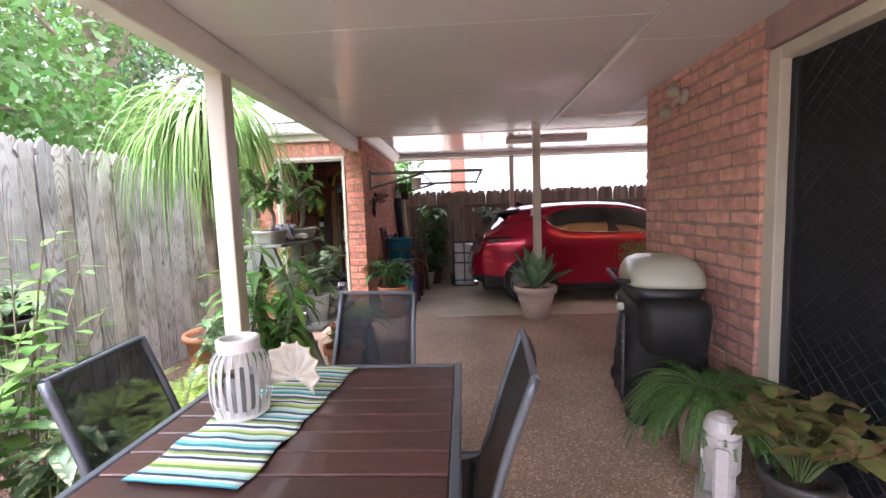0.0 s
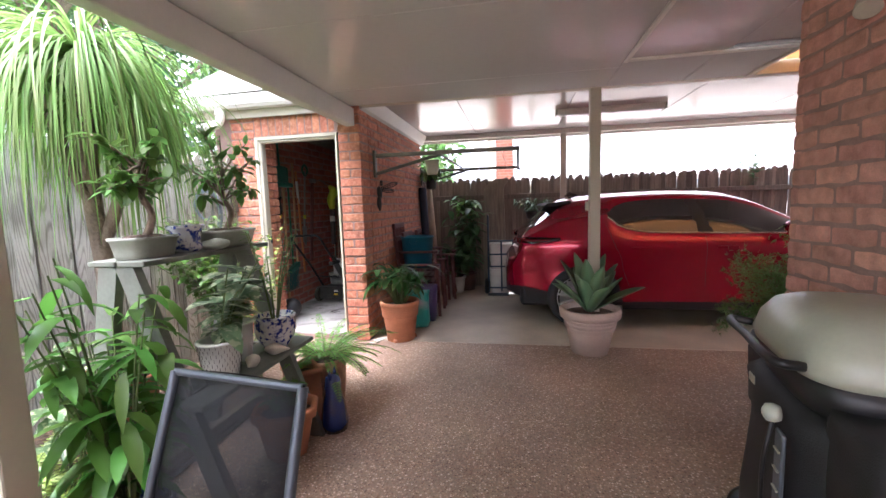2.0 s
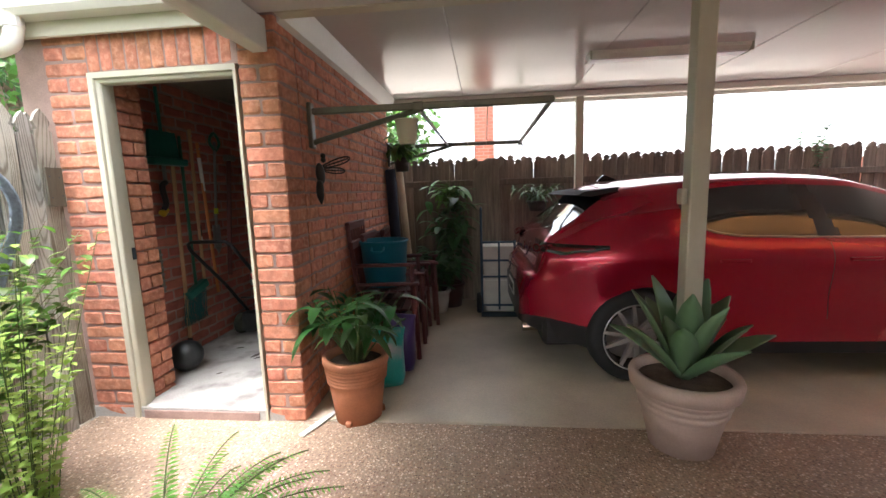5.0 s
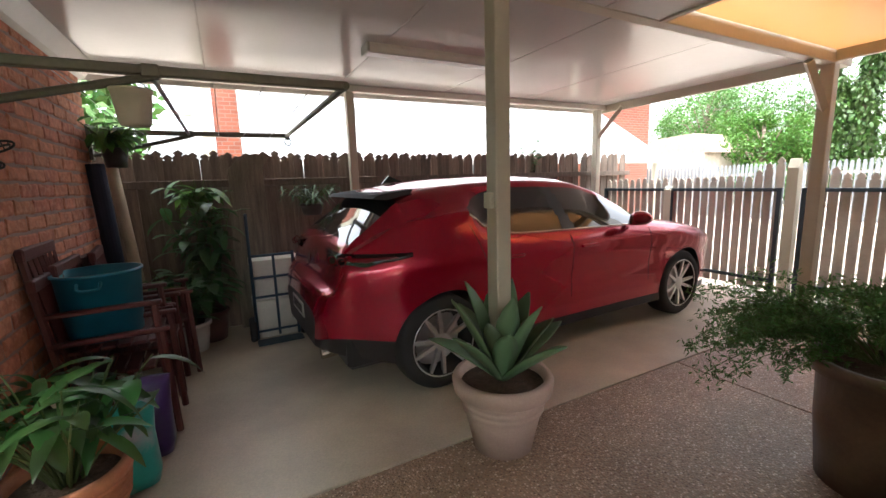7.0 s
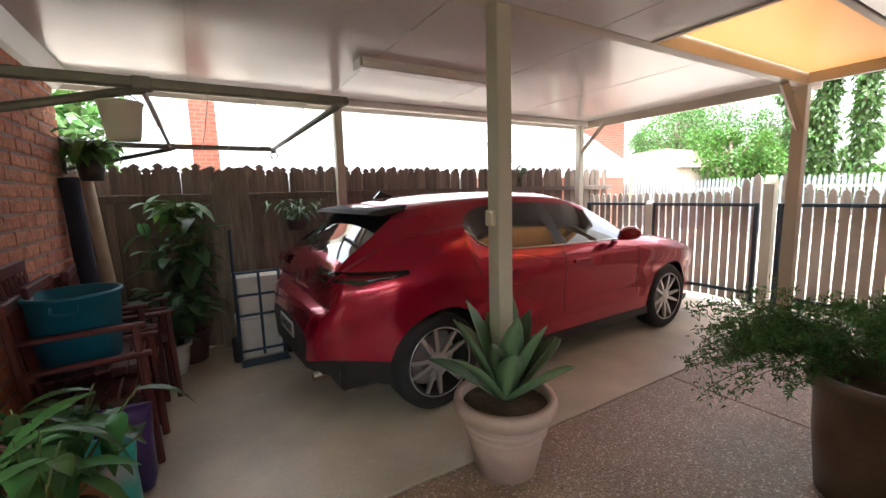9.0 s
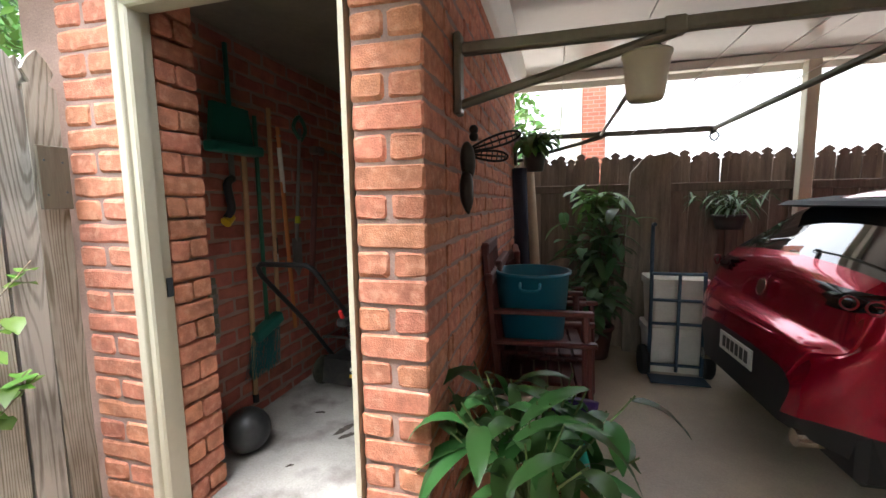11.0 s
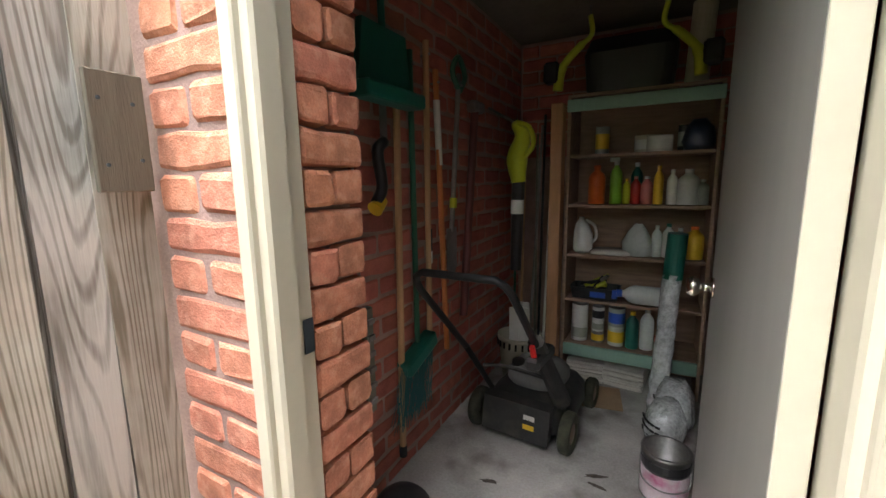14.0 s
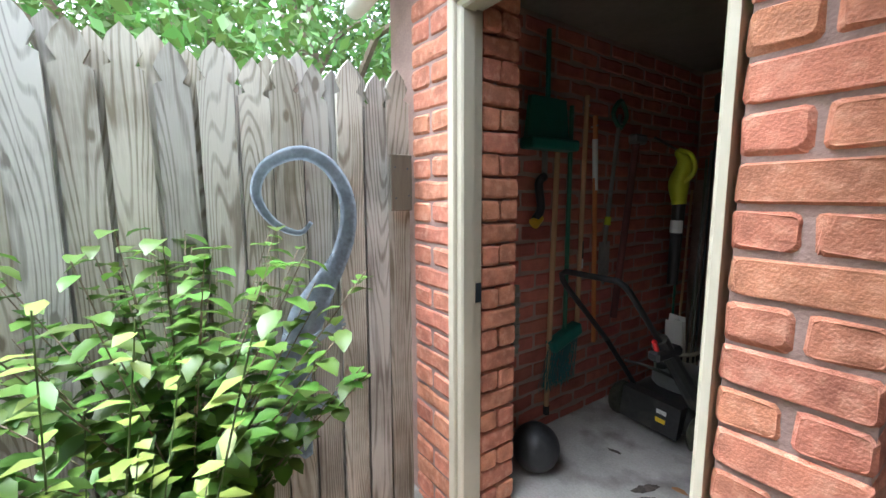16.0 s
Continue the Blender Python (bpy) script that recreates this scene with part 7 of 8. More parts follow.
bushy(b, 0.14, 0.32, 8, 9, 0.08, 0.035, LEAF_YEL, 0.12, droop=0.6)

# ---- neighbours and street ----
BRICKF = mat("far_brick", (0.24, 0.07, 0.04), rough=0.9, vary=0.25, scale=3, fine=20, bump=0.2)
_N, _L = BRICKF.node_tree.nodes, BRICKF.node_tree.links
_tc, _mp, _bt = _N.new("ShaderNodeTexCoord"), _N.new("ShaderNodeMapping"), _N.new("ShaderNodeTexBrick")
_mp.inputs["Rotation"].default_value = (radians(90), 0, 0)
_bt.inputs["Scale"].default_value = 1.0
_bt.inputs["Brick Width"].default_value = 0.24
_bt.inputs["Row Height"].default_value = 0.086
_bt.inputs["Mortar Size"].default_value = 0.010
_bt.inputs["Color1"].default_value = (0.27, 0.08, 0.045, 1)
_bt.inputs["Color2"].default_value = (0.20, 0.058, 0.035, 1)
_bt.inputs["Mortar"].default_value = (0.22, 0.13, 0.10, 1)
_L.new(_tc.outputs["Object"], _mp.inputs["Vector"])
_L.new(_mp.outputs[0], _bt.inputs["Vector"])
_L.new(_bt.outputs["Color"], _N["Principled BSDF"].inputs["Base Color"])
WROOF = mat("white_metal_roof", (0.46, 0.47, 0.48), rough=0.35, vary=0.04, bump=0.02)
nb = thing("neighbour_house", pose(0, 0, -0.06), "orange brick neighbour's house with a long white metal roof", "house")
part("wall", box_bm(11.3, 14.0, 13.8, 20, 0, 4.6, 0.0), BRICKF, nb, "orange brick gable wall")
part("wall", box_bm(-0.35, 0.15, 13.9, 14.4, 0, 5.2, 0.01), BRICKF, nb, "orange brick pier")
part("corner_board", box_bm(-0.60, -0.36, 13.85, 14.0, 0, 5.2, 0.01), CREAM, nb)
part("window", box_bm(-1.0, -0.75, 13.8, 13.9, 3.0, 3.5, 0.01), GREYG, nb, "small grey louvre window")
part("eave", box_bm(11.1, 14.2, 13.4, 20.3, 4.62, 4.8, 0.02), CREAM, nb)
rf = bmesh.new()
A = [rf.verts.new(p) for p in ((0.2, 11.0, 1.9), (10.9, 11.0, 1.95), (10.2, 16.0, 5.6), (0.2, 16.0, 5.6))]
rf.faces.new(A)
bmesh.ops.solidify(rf, geom=rf.faces[:], thickness=0.06)
nroof = part("roof", rf, WROOF, nb, "white ribbed metal roof")
rib = part("rib", rod_bm((0.45, 11.0, 1.935), (0.45, 15.9, 5.56), 0.015, seg=4), WROOF, nroof)
for k in range(1, 25):
    ob = new("rib", rib.data)
    ob.parent = nroof
    ob.location = (k * 0.4, 0, k * 0.0019)
part("gutter", box_bm(0.4, 10.9, 10.88, 11.0, 1.80, 1.93, 0.01), WHITEP, nb)
for x in (0.6, 4.0, 7.5, 10.7):
    part("roof_post", box_bm(x - 0.05, x + 0.05, 11.1, 11.2, 0, 1.9), CREAM, nb)
b = thing("street_fence", pose(14.5, 0, -0.06), "long pale grey picket fence along the street", "fence", kind="structure")
me = paling_mesh("picket", 0.085, 1.72, 0.02, 0.10, mat("pale_picket", (0.19, 0.205, 0.22), rough=0.8, vary=0.2, per=0.1))
for k in range(150):
    ob = new("picket", me)
    ob.parent = b
    ob.location = (0, -1.0 + k * 0.125, random.uniform(-0.02, 0.02))
    ob.rotation_euler = (0, 0, radians(90))
for z in (0.4, 1.35):
    part("rail", box_bm(0.012, 0.06, -1.0, 17.7, z, z + 0.08), FENCE_W, b)
tn = thing("tan_shed", pose(20.5, 16.2, -0.06), "tan roofed outbuilding beyond the fence", "building")
part("wall", box_bm(-1.5, 1.5, -1.6, 1.6, 0, 2.4), mat("tan_wall", (0.45, 0.38, 0.30), rough=0.8), tn)
part("roof", prism_bm([(-1.9, 2.4), (1.9, 2.4), (1.0, 3.2), (-1.0, 3.3)], -1.5, 1.5, axis="x"), mat("tan_roof", (0.34, 0.27, 0.22), rough=0.8), tn)
fh = thing("far_house", pose(40, 11.6, -0.06), "pale house with a white roof across the street", "house")
part("wall", box_bm(-3, 3, -5, 5, 0, 2.3), mat("pale_render", (0.6, 0.58, 0.54), rough=0.8), fh)
part("roof", prism_bm([(-5.6, 2.3), (5.6, 2.3), (2.0, 3.9), (-2.0, 3.9)], -3.4, 3.4, axis="x"), WROOF, fh)
b = thing("fence_vine", pose(3.55, 8.14, 1.15), "sparse leafy shrub showing over the back fence", "shrub")
bushy(b, 0.25, 0.78, 7, 8, 0.10, 0.07, LEAF_DARK, 0, droop=0.4, bare=0.65, stem_mat=BARK)
part("root_stem", rod_bm((0, 0, -1.2), (0, 0, 0.02), 0.015), BARK, b)

# ---- shed contents ----
SF = 0.07
WOODH = mat("ash_handle", (0.42, 0.25, 0.125), rough=0.55, vary=0.2, stretch=(8, 8, 0.6), bump=0.1)
ORWOOD = mat("orange_handle", (0.48, 0.16, 0.045), rough=0.45, vary=0.15)
GREENP = mat("dark_green_plastic", (0.010, 0.115, 0.085), rough=0.4, vary=0.12)
GREENH = mat("green_metal", (0.015, 0.10, 0.055), rough=0.35, vary=0.1)
LIME = mat("lime_plastic", (0.45, 0.50, 0.02), rough=0.4, vary=0.1)
YELP = mat("yellow_plastic", (0.70, 0.45, 0.02), rough=0.4, vary=0.1)
STEEL = mat("worn_steel", (0.22, 0.21, 0.20), rough=0.45, metal=0.7, vary=0.3)
WX = -2.615


def hung_tool(name, label, y0, z0, y1, z1, r, material, x=WX):
    t = thing(name, pose(x, (y0 + y1) / 2, min(z0, z1)), label, "garden tool", "tools hung on the shed wall")
    zb = min(z0, z1)
    yc = (y0 + y1) / 2
    part("shaft", rod_bm((0, y0 - yc, z0 - zb), (0, y1 - yc, z1 - zb), r, seg=10), material, t)
    part("wall_hook", rod_bm((-0.03, y1 - yc, z1 - zb - 0.06), (0.02, y1 - yc, z1 - zb - 0.055), 0.006), STEEL, t)
    return t


t = hung_tool("wooden_pole", "pale wooden pole with a black foot hung on the wall", 6.03, 0.19, 6.07, 1.90, 0.015, WOODH)
part("rubber_foot", rod_bm((0, -0.02, -0.03), (0, -0.02, 0.02), 0.018), RUBBER, t)
t = hung_tool("broom", "green broom with long bristles hung on the wall", 6.17, 0.62, 6.17, 1.88, 0.013, GREENH)
part("head", box_bm(-0.02, 0.05, -0.15, 0.10, -0.05, 0.02, 0.012, 2), GREENP, t, "green plastic head").rotation_euler = (radians(18), 0, 0)
br = bmesh.new()
for _ in range(130):
    y = rng.uniform(-0.15, 0.09)
    a = Vector((rng.uniform(-0.01, 0.04), y, -0.04 + 0.25 * y * 0.3))
    tube_bm([a, a + Vector((rng.gauss(0, 0.006), rng.gauss(-0.02, 0.012), -0.12)), a + Vector((rng.gauss(0, 0.012), rng.gauss(-0.045, 0.02), -0.25))], 0.0016, 3, bm=br)
part("bristles", br, mat("teal_bristle", (0.03, 0.11, 0.11), rough=0.7), t, "dark teal bristles")
t = hung_tool("rake", "wooden handled rake with a taped joint", 6.28, 0.62, 6.30, 1.95, 0.014, WOODH)
part("label_band", rod_bm((0, 0.003, 0.42), (0, 0.0035, 0.52), 0.0155), CBLACK, t, "black and white label")
part("label_band", rod_bm((0, 0.0035, 0.36), (0, 0.003, 0.415), 0.0155), WHITEG, t, "white label")
t = hung_tool("hoe", "orange handled garden hoe hung on the wall", 6.45, 0.50, 6.38, 1.85, 0.014, ORWOOD)
part("label_band", rod_bm((0, -0.01, 0.93), (0, -0.03, 1.22), 0.016), WHITEG, t, "white printed label")
t = hung_tool("spade", "steel shafted spade with a green grip hung on the wall", 6.52, 1.10, 6.62, 1.88, 0.013, STEEL)
part("grip", tube_bm(smooth_pts([(0, 0.05, 0.70), (0, -0.02, 0.78), (0, 0.05, 0.86), (0, 0.12, 0.78), (0, 0.06, 0.70)], 4), 0.014, 8), GREENH, t, "green d-shaped grip")
part("ferrule", rod_bm((0, -0.03, 0.12), (0, -0.025, 0.17), 0.019), LIME, t, "lime green collar")
part("blade", prism_bm([(-0.10, 0.02), (0.0, 0.02), (0.0, -0.18), (-0.045, -0.25), (-0.10, -0.18)], -0.004, 0.004, axis="x"), STEEL, t, "dark steel blade")
t = hung_tool("pick_handle", "thick brown tool handle hung on the wall", 6.65, 0.62, 6.82, 1.78, 0.022, REDW)
part("head", box_bm(-0.03, 0.03, 0.02, 0.16, 1.10, 1.16, 0.012), STEEL, t)
t = thing("dustpan", pose(WX + 0.05, 5.92, 1.63), "green long-handled dustpan hung on the wall", "dustpan")
part("pan", prism_bm([(-0.16, 0.0), (0.16, 0.0), (0.125, 0.25), (-0.125, 0.25)], -0.012, 0.014, axis="x"), GREENP, t)
part("lip", box_bm(-0.02, 0.07, -0.175, 0.175, -0.005, 0.05, 0.012, 2), GREENP, t)
part("handle", rod_bm((0.0, 0, 0.25), (-0.02, 0.02, 0.58), 0.013), GREENP, t)
t = thing("hand_saw", pose(WX + 0.04, 5.88, 1.28), "small saw with a yellow and black grip hung on the wall", "saw")
part("grip", tube_bm(smooth_pts([(0, -0.02, 0.0), (0, 0.02, 0.06), (0, 0.0, 0.18), (0, 0.04, 0.22)], 4), 0.022, 8), CBLACK, t, "black grip", True)
part("guard", rod_bm((0, -0.03, -0.02), (0, 0.02, 0.01), 0.03, 0.02), YELP, t, "yellow guard")
part("blade", box_bm(-0.002, 0.002, 0.02, 0.06, 0.2, 0.42), STEEL, t)
# metal bracket fixed by the door
t = thing("wall_bracket", pose(-2.345, SY + 0.345, 0.73), "grey galvanised shelf bracket strip beside the door", "bracket")
part("strip", box_bm(-0.012, 0.012, -0.035, 0.0, 0, 0.30, 0.004), GALV, t)
for k in range(6):
    part("slot_lug", box_bm(0.012, 0.02, -0.03, -0.005, 0.03 + k * 0.045, 0.045 + k * 0.045, 0.001), STEEL, t)
# ball
bm = bmesh.new()
bmesh.ops.create_uvsphere(bm, u_segments=28, v_segments=18, radius=0.115)
ob = link("black_ball", bm, mat("scuffed_black_rubber", (0.022, 0.023, 0.024), rough=0.45, vary=0.4, dark=(0.10, 0.09, 0.08), darkscale=6, darkamt=0.5), smooth=True)
ob.matrix_world = pose(-2.41, 5.72, SF + 0.114)
tagged(ob, "scuffed black rubber ball on the shed floor", "ball")

# lawn mower
MOWB = mat("mower_black", (0.022, 0.022, 0.021), rough=0.5, vary=0.4, dark=(0.12, 0.11, 0.08), darkscale=7, darkamt=0.5)
MOWG = mat("mower_grey", (0.16, 0.16, 0.155), rough=0.45, vary=0.15)
MOSSY = mat("mossy_tyre", (0.045, 0.045, 0.028), rough=0.9, vary=0.5, scale=20, bump=0.4)
MOWH = mat("black_tube", (0.010, 0.010, 0.010), rough=0.5, vary=0.2, spec=0.3)
mw = thing("lawn_mower", pose(-2.24, 6.50, SF, 0, 0, -5), "worn black push lawn mower parked on the shed floor", "lawn mower")
part("deck", rounded_loft([(0.205, 0.26, 0.06, 0), (0.215, 0.27, 0.08, 0), (0.21, 0.265, 0.16, 0), (0.18, 0.23, 0.205, 0), (0.12, 0.15, 0.22, 0)], 44, 5), MOWB, mw, "scuffed black deck", True).location = (0, 0.26, 0)
part("rear_flap", prism_bm([(-0.03, 0.07), (-0.075, 0.055), (-0.045, 0.22), (0.02, 0.225)], -0.17, 0.17, axis="x"), MOWB, mw, "black rear flap")
part("engine_cover", rounded_loft([(0.135, 0.145, 0.21, 0), (0.155, 0.165, 0.235, 0), (0.155, 0.165, 0.27, 0), (0.13, 0.14, 0.30, 0), (0.06, 0.07, 0.318, 0)], 36, 2.6), MOWG, mw, "grey engine cover", True).location = (0, 0.27, 0)
part("fuel_cap", lathe_bm([(0, 0), (0.035, 0), (0.035, 0.03), (0.028, 0.035), (0, 0.035)], 18), MOWB, mw, "", True).location = (-0.09, 0.20, 0.295)
for x, y, r in ((-0.235, 0.03, 0.10), (0.235, 0.03, 0.10), (-0.225, 0.50, 0.085), (0.225, 0.50, 0.085)):
    w = part("wheel", lathe_bm([(r * 0.55, -0.024), (r * 0.9, -0.026), (r, -0.014), (r, 0.014), (r * 0.9, 0.026), (r * 0.55, 0.024), (r * 0.5, 0.012), (0.0, 0.010)], 28), MOSSY, mw, "mossy rubber wheel", True)
    w.matrix_local = pose(x, y, r, 0, 90 if x > 0 else -90, 0)
    part("hub", lathe_bm([(0, 0.012), (r * 0.5, 0.013), (r * 0.48, 0.02), (r * 0.15, 0.026), (0, 0.026)], 20), mat("rust_hub", (0.16, 0.11, 0.08), rough=0.7), w)
for s in (-1, 1):
    part("lower_handle", rod_bm((s * 0.19, 0.10, 0.17), (s * 0.19, -0.19, 0.52), 0.0145, seg=10), MOWH, mw)
part("brace_bar", tube_bm(smooth_pts([(-0.19, -0.02, 0.36), (-0.1, 0.06, 0.34), (0.1, 0.06, 0.33), (0.19, -0.01, 0.35)], 4), 0.010, 8), MOWB, mw, "", True)
part("upper_handle", tube_bm([(-0.19, -0.17, 0.50), (-0.20, -0.52, 0.87), (-0.198, -0.545, 0.905), (-0.185, -0.565, 0.935), (-0.15, -0.575, 0.955), (0.15, -0.575, 0.96), (0.182, -0.565, 0.94), (0.195, -0.545, 0.91), (0.197, -0.52, 0.88), (0.19, -0.17, 0.50)], 0.0145, 10), MOWH, mw, "bent black push handle", True)
part("throttle", box_bm(0.165, 0.225, -0.36, -0.16, 0.56, 0.61, 0.012), MOWB, mw).rotation_euler = (0, 0, 0)
part("red_lever", rod_bm((0.195, -0.33, 0.61), (0.195, -0.355, 0.66), 0.012), mat("red_plastic", (0.6, 0.02, 0.02), rough=0.4), mw, "small red lever")
part("cover_sleeve", rod_bm((0.19, -0.30, 0.66), (0.19, 0.06, 0.24), 0.033, 0.045, 10), MOWB, mw, "black cable sleeve")
part("warning_label", prism_bm([(0.045, 0.085), (0.10, 0.085), (0.10, 0.135), (0.045, 0.135)], -0.077, -0.0745), YELP, mw, "yellow warning label").location = (0, 0.012, 0)
part("warning_label", prism_bm([(0.045, 0.137), (0.10, 0.137), (0.10, 0.178), (0.045, 0.178)], -0.069, -0.0665), WHITEG, mw, "white noise label").location = (0, 0.012, 0)
tx = bpy.data.curves.new("label_number", "FONT")
tx.body = "75"
tx.size = 0.03
tx.extrude = 0.0005
tx.materials.append(CBLACK)
ob = new("label_number", tx)
ob.parent = mw
ob.matrix_local = pose(0.05, -0.0585, 0.146, 82, 0, 0)

# shelf unit with its goods
MINT = mat("mint_paint", (0.26, 0.42, 0.33), rough=0.6, vary=0.12, scale=6)
SHELFW = mat("brown_shelf_board", (0.30, 0.20, 0.14), rough=0.7, vary=0.3, stretch=(1, 8, 8))
TIMB = mat("pine_stud", (0.42, 0.22, 0.11), rough=0.7, vary=0.2, stretch=(6, 6, 0.8))
SX0, SX1, SFY, SBY = -2.20, -1.45, 7.30, 7.62
su = thing("shelf_unit", pose(0, 0, SF), "mint painted timber shelf unit along the shed's back wall", "shelf")
part("side_panel", box_bm(SX0 - 0.02, SX0, SFY, SBY, 0, 1.78, 0.003), SHELFW, su)
part("side_panel", box_bm(SX1, SX1 + 0.02, SFY, SBY, 0, 1.78, 0.003), SHELFW, su)
part("back_panel", box_bm(SX0, SX1, SBY + 0.001, SBY + 0.012, 0, 1.78), SHELFW, su)
LEV = [0.235, 0.53, 0.82, 1.13, 1.43]
for z in LEV:
    part("shelf_board", box_bm(SX0 + 0.001, SX1 - 0.001, SFY + 0.005, SBY, z - 0.018, z, 0.002), SHELFW, su)
part("kick_rail", box_bm(SX0, SX1, SFY - 0.018, SFY + 0.003, 0.155, 0.232, 0.003), MINT, su, "mint green rail")
part("head_rail", box_bm(SX0 - 0.02, SX1 + 0.02, SFY - 0.018, SFY + 0.003, 1.68, 1.75, 0.003), MINT, su, "mint green rail")
ob = link("timber_stud", box_bm(-0.035, 0.035, -0.045, 0.045, 0, 1.72, 0.004), TIMB)
ob.matrix_world = pose(-2.255, 7.22, SF)
tagged(ob, "upright pine stud beside the shelf unit", "timber")

PAL = {"white": WHITEG, "red": mat("red_bottle", (0.50, 0.03, 0.02), rough=0.3), "orange": mat("orange_bottle", (0.65, 0.12, 0.01), rough=0.35), "green": mat("bright_green_bottle", (0.20, 0.42, 0.03), rough=0.3), "dgreen": GREENP, "yellow": YELP, "blue": mat("blue_plastic", (0.02, 0.08, 0.40), rough=0.35), "black": CBLACK, "grey": GREYG, "clear": mat("milky_plastic", (0.55, 0.58, 0.55), rough=0.3), "pink": mat("pink_label", (0.55, 0.16, 0.14), rough=0.4), "lime": LIME, "tin": STEEL, "cream": CREAM}


def bottle(x, y, z, r, h, body, cap, label, kind="bottle", trigger=False):
    r, h = r * 1.1, h * 1.17
    b = thing(kind.replace(" ", "_"), pose(x, y, SF + z + 0.0005, 0, 0, rng.uniform(-20, 20)), label, kind, "bottles and tins on the shelves")
    part("body", lathe_bm([(0, 0), (r * 0.95, 0), (r, 0.006), (r, h * 0.68), (r * 0.8, h * 0.78), (r * 0.38, h * 0.86), (r * 0.36, h * 0.9), (0, h * 0.9)], 18), PAL[body], b, "", True)
    part("cap", lathe_bm([(0, h * 0.9), (r * 0.42, h * 0.9), (r * 0.42, h), (0, h)], 14), PAL[cap], b)
    if trigger:
        part("trigger", box_bm(-0.04, 0.015, -0.01, 0.01, h * 0.98, h * 1.08, 0.004), PAL[cap], b)
    return b


def tin(x, y, z, r, h, body, band, label):
    b = thing("paint_tin", pose(x, y, SF + z + 0.0005, 0, 0, rng.uniform(0, 360)), label, "tin", "bottles and tins on the shelves")
    part("can", lathe_bm([(0, 0), (r, 0), (r, 0.004), (r * 0.985, 0.006), (r * 0.985, h - 0.008), (r, h - 0.006), (r, h), (r * 0.85, h), (r * 0.83, h - 0.006), (0, h - 0.006)], 24), PAL[body], b, "", True)
    part("paper_label", lathe_bm([(r * 0.992, h * 0.18), (r * 0.998, h * 0.2), (r * 0.998, h * 0.72), (r * 0.992, h * 0.74)], 24), PAL[band], b, "", True)
    return b


Y = 7.40
z = LEV[0]
for x, r, h, bo, ba in ((-2.12, 0.052, 0.12, "white", "grey"), (-2.005, 0.04, 0.075, "tin", "yellow"), (-1.895, 0.05, 0.125, "white", "yellow")):
    tin(x, Y, z, r, h, bo, ba, "small paint tin with a printed label")
for x, r, h, bo, ba, zz in ((-2.12, 0.052, 0.12, "white", "white", 0.1205), (-2.005, 0.038, 0.07, "white", "grey", 0.0755), (-2.005, 0.038, 0.09, "white", "black", 0.146), (-1.895, 0.05, 0.12, "grey", "blue", 0.1255)):
    tin(x, Y, z + zz, r, h, bo, ba, "small tin stacked on another tin")
bottle(-1.80, Y - 0.02, z, 0.034, 0.20, "dgreen", "yellow", "green spray can with a yellow cap")
bottle(-1.72, Y, z, 0.036, 0.22, "clear", "grey", "clear glass bottle of oil")
tin(-1.645, Y - 0.04, z, 0.034, 0.10, "red", "black", "small red and black tin")
z = LEV[1]
tr2 = thing("parts_tray", pose(-2.03, Y, SF + z + 0.001), "black plastic tray of odd tools and fittings", "tray")
part("tray", rounded_loft([(0.135, 0.075, 0, 0), (0.15, 0.09, 0.075, 0), (0.142, 0.082, 0.075, 0), (0.13, 0.07, 0.01, 0)], 28, 8), CBLACK, tr2)
part("label", box_bm(-0.02, 0.07, -0.0925, -0.0895, 0.02, 0.055), PAL["blue"], tr2, "blue label")
for k in range(7):
    part("fitting", rod_bm((rng.uniform(-0.1, 0.0), rng.uniform(-0.05, 0.05), 0.07), (rng.uniform(0, 0.1), rng.uniform(-0.05, 0.05), 0.09 + 0.01 * k), 0.012), rng.choice([WHITEG, LIME, STEEL, CBLACK]), tr2)
bt = bottle(-1.60, Y - 0.03, z + 0.055, 0.052, 0.27, "clear", "blue", "white weed sprayer bottle with blue top lying down", "bottle", True)
bt.matrix_world = pose(-1.585, Y - 0.04, SF + z + 0.053, 0, -88, 8)
z = LEV[2]
jug = thing("plastic_jug", pose(-2.12, Y, SF + z + 0.0005, 0, 0, 10), "white plastic jug with a loop handle on the shelf", "jug", "bottles and tins on the shelves")
part("body", rounded_loft([(0.05, 0.038, 0, 0), (0.06, 0.042, 0.02, 0), (0.058, 0.042, 0.12, 0), (0.04, 0.032, 0.18, -0.008), (0.016, 0.016, 0.21, -0.012), (0.016, 0.016, 0.225, -0.012)], 28, 2.6), WHITEG, jug, "", True)
part("handle", tube_bm(smooth_pts([(0.052, 0, 0.06), (0.078, 0, 0.10), (0.066, 0, 0.17), (0.012, 0, 0.205)], 5), 0.010, 8), WHITEG, jug, "", True)
bl = link("folded_cloth", rounded_loft([(0.12, 0.08, 0, 0), (0.125, 0.085, 0.012, 0), (0.10, 0.07, 0.03, 0)], 28, 4), WHITEG, smooth=True)
bl.matrix_world = pose(-1.95, Y, SF + z + 0.001)
tagged(bl, "folded white cloth on the shelf", "cloth")
bg = rounded_loft([(0.075, 0.06, 0, 0), (0.085, 0.065, 0.08, 0), (0.05, 0.04, 0.15, 0), (0.02, 0.02, 0.19, 0)], 28, 2.5)
for v in bg.verts:
    v.co += noise.noise_vector(v.co * 22) * 0.014
    v.co.z = max(v.co.z, 0)
bg = link("plastic_bag", bg, PAL["clear"], smooth=True)
bg.matrix_world = pose(-1.80, Y, SF + z + 0.001)
tagged(bg, "crumpled white plastic bag on the shelf", "bag")
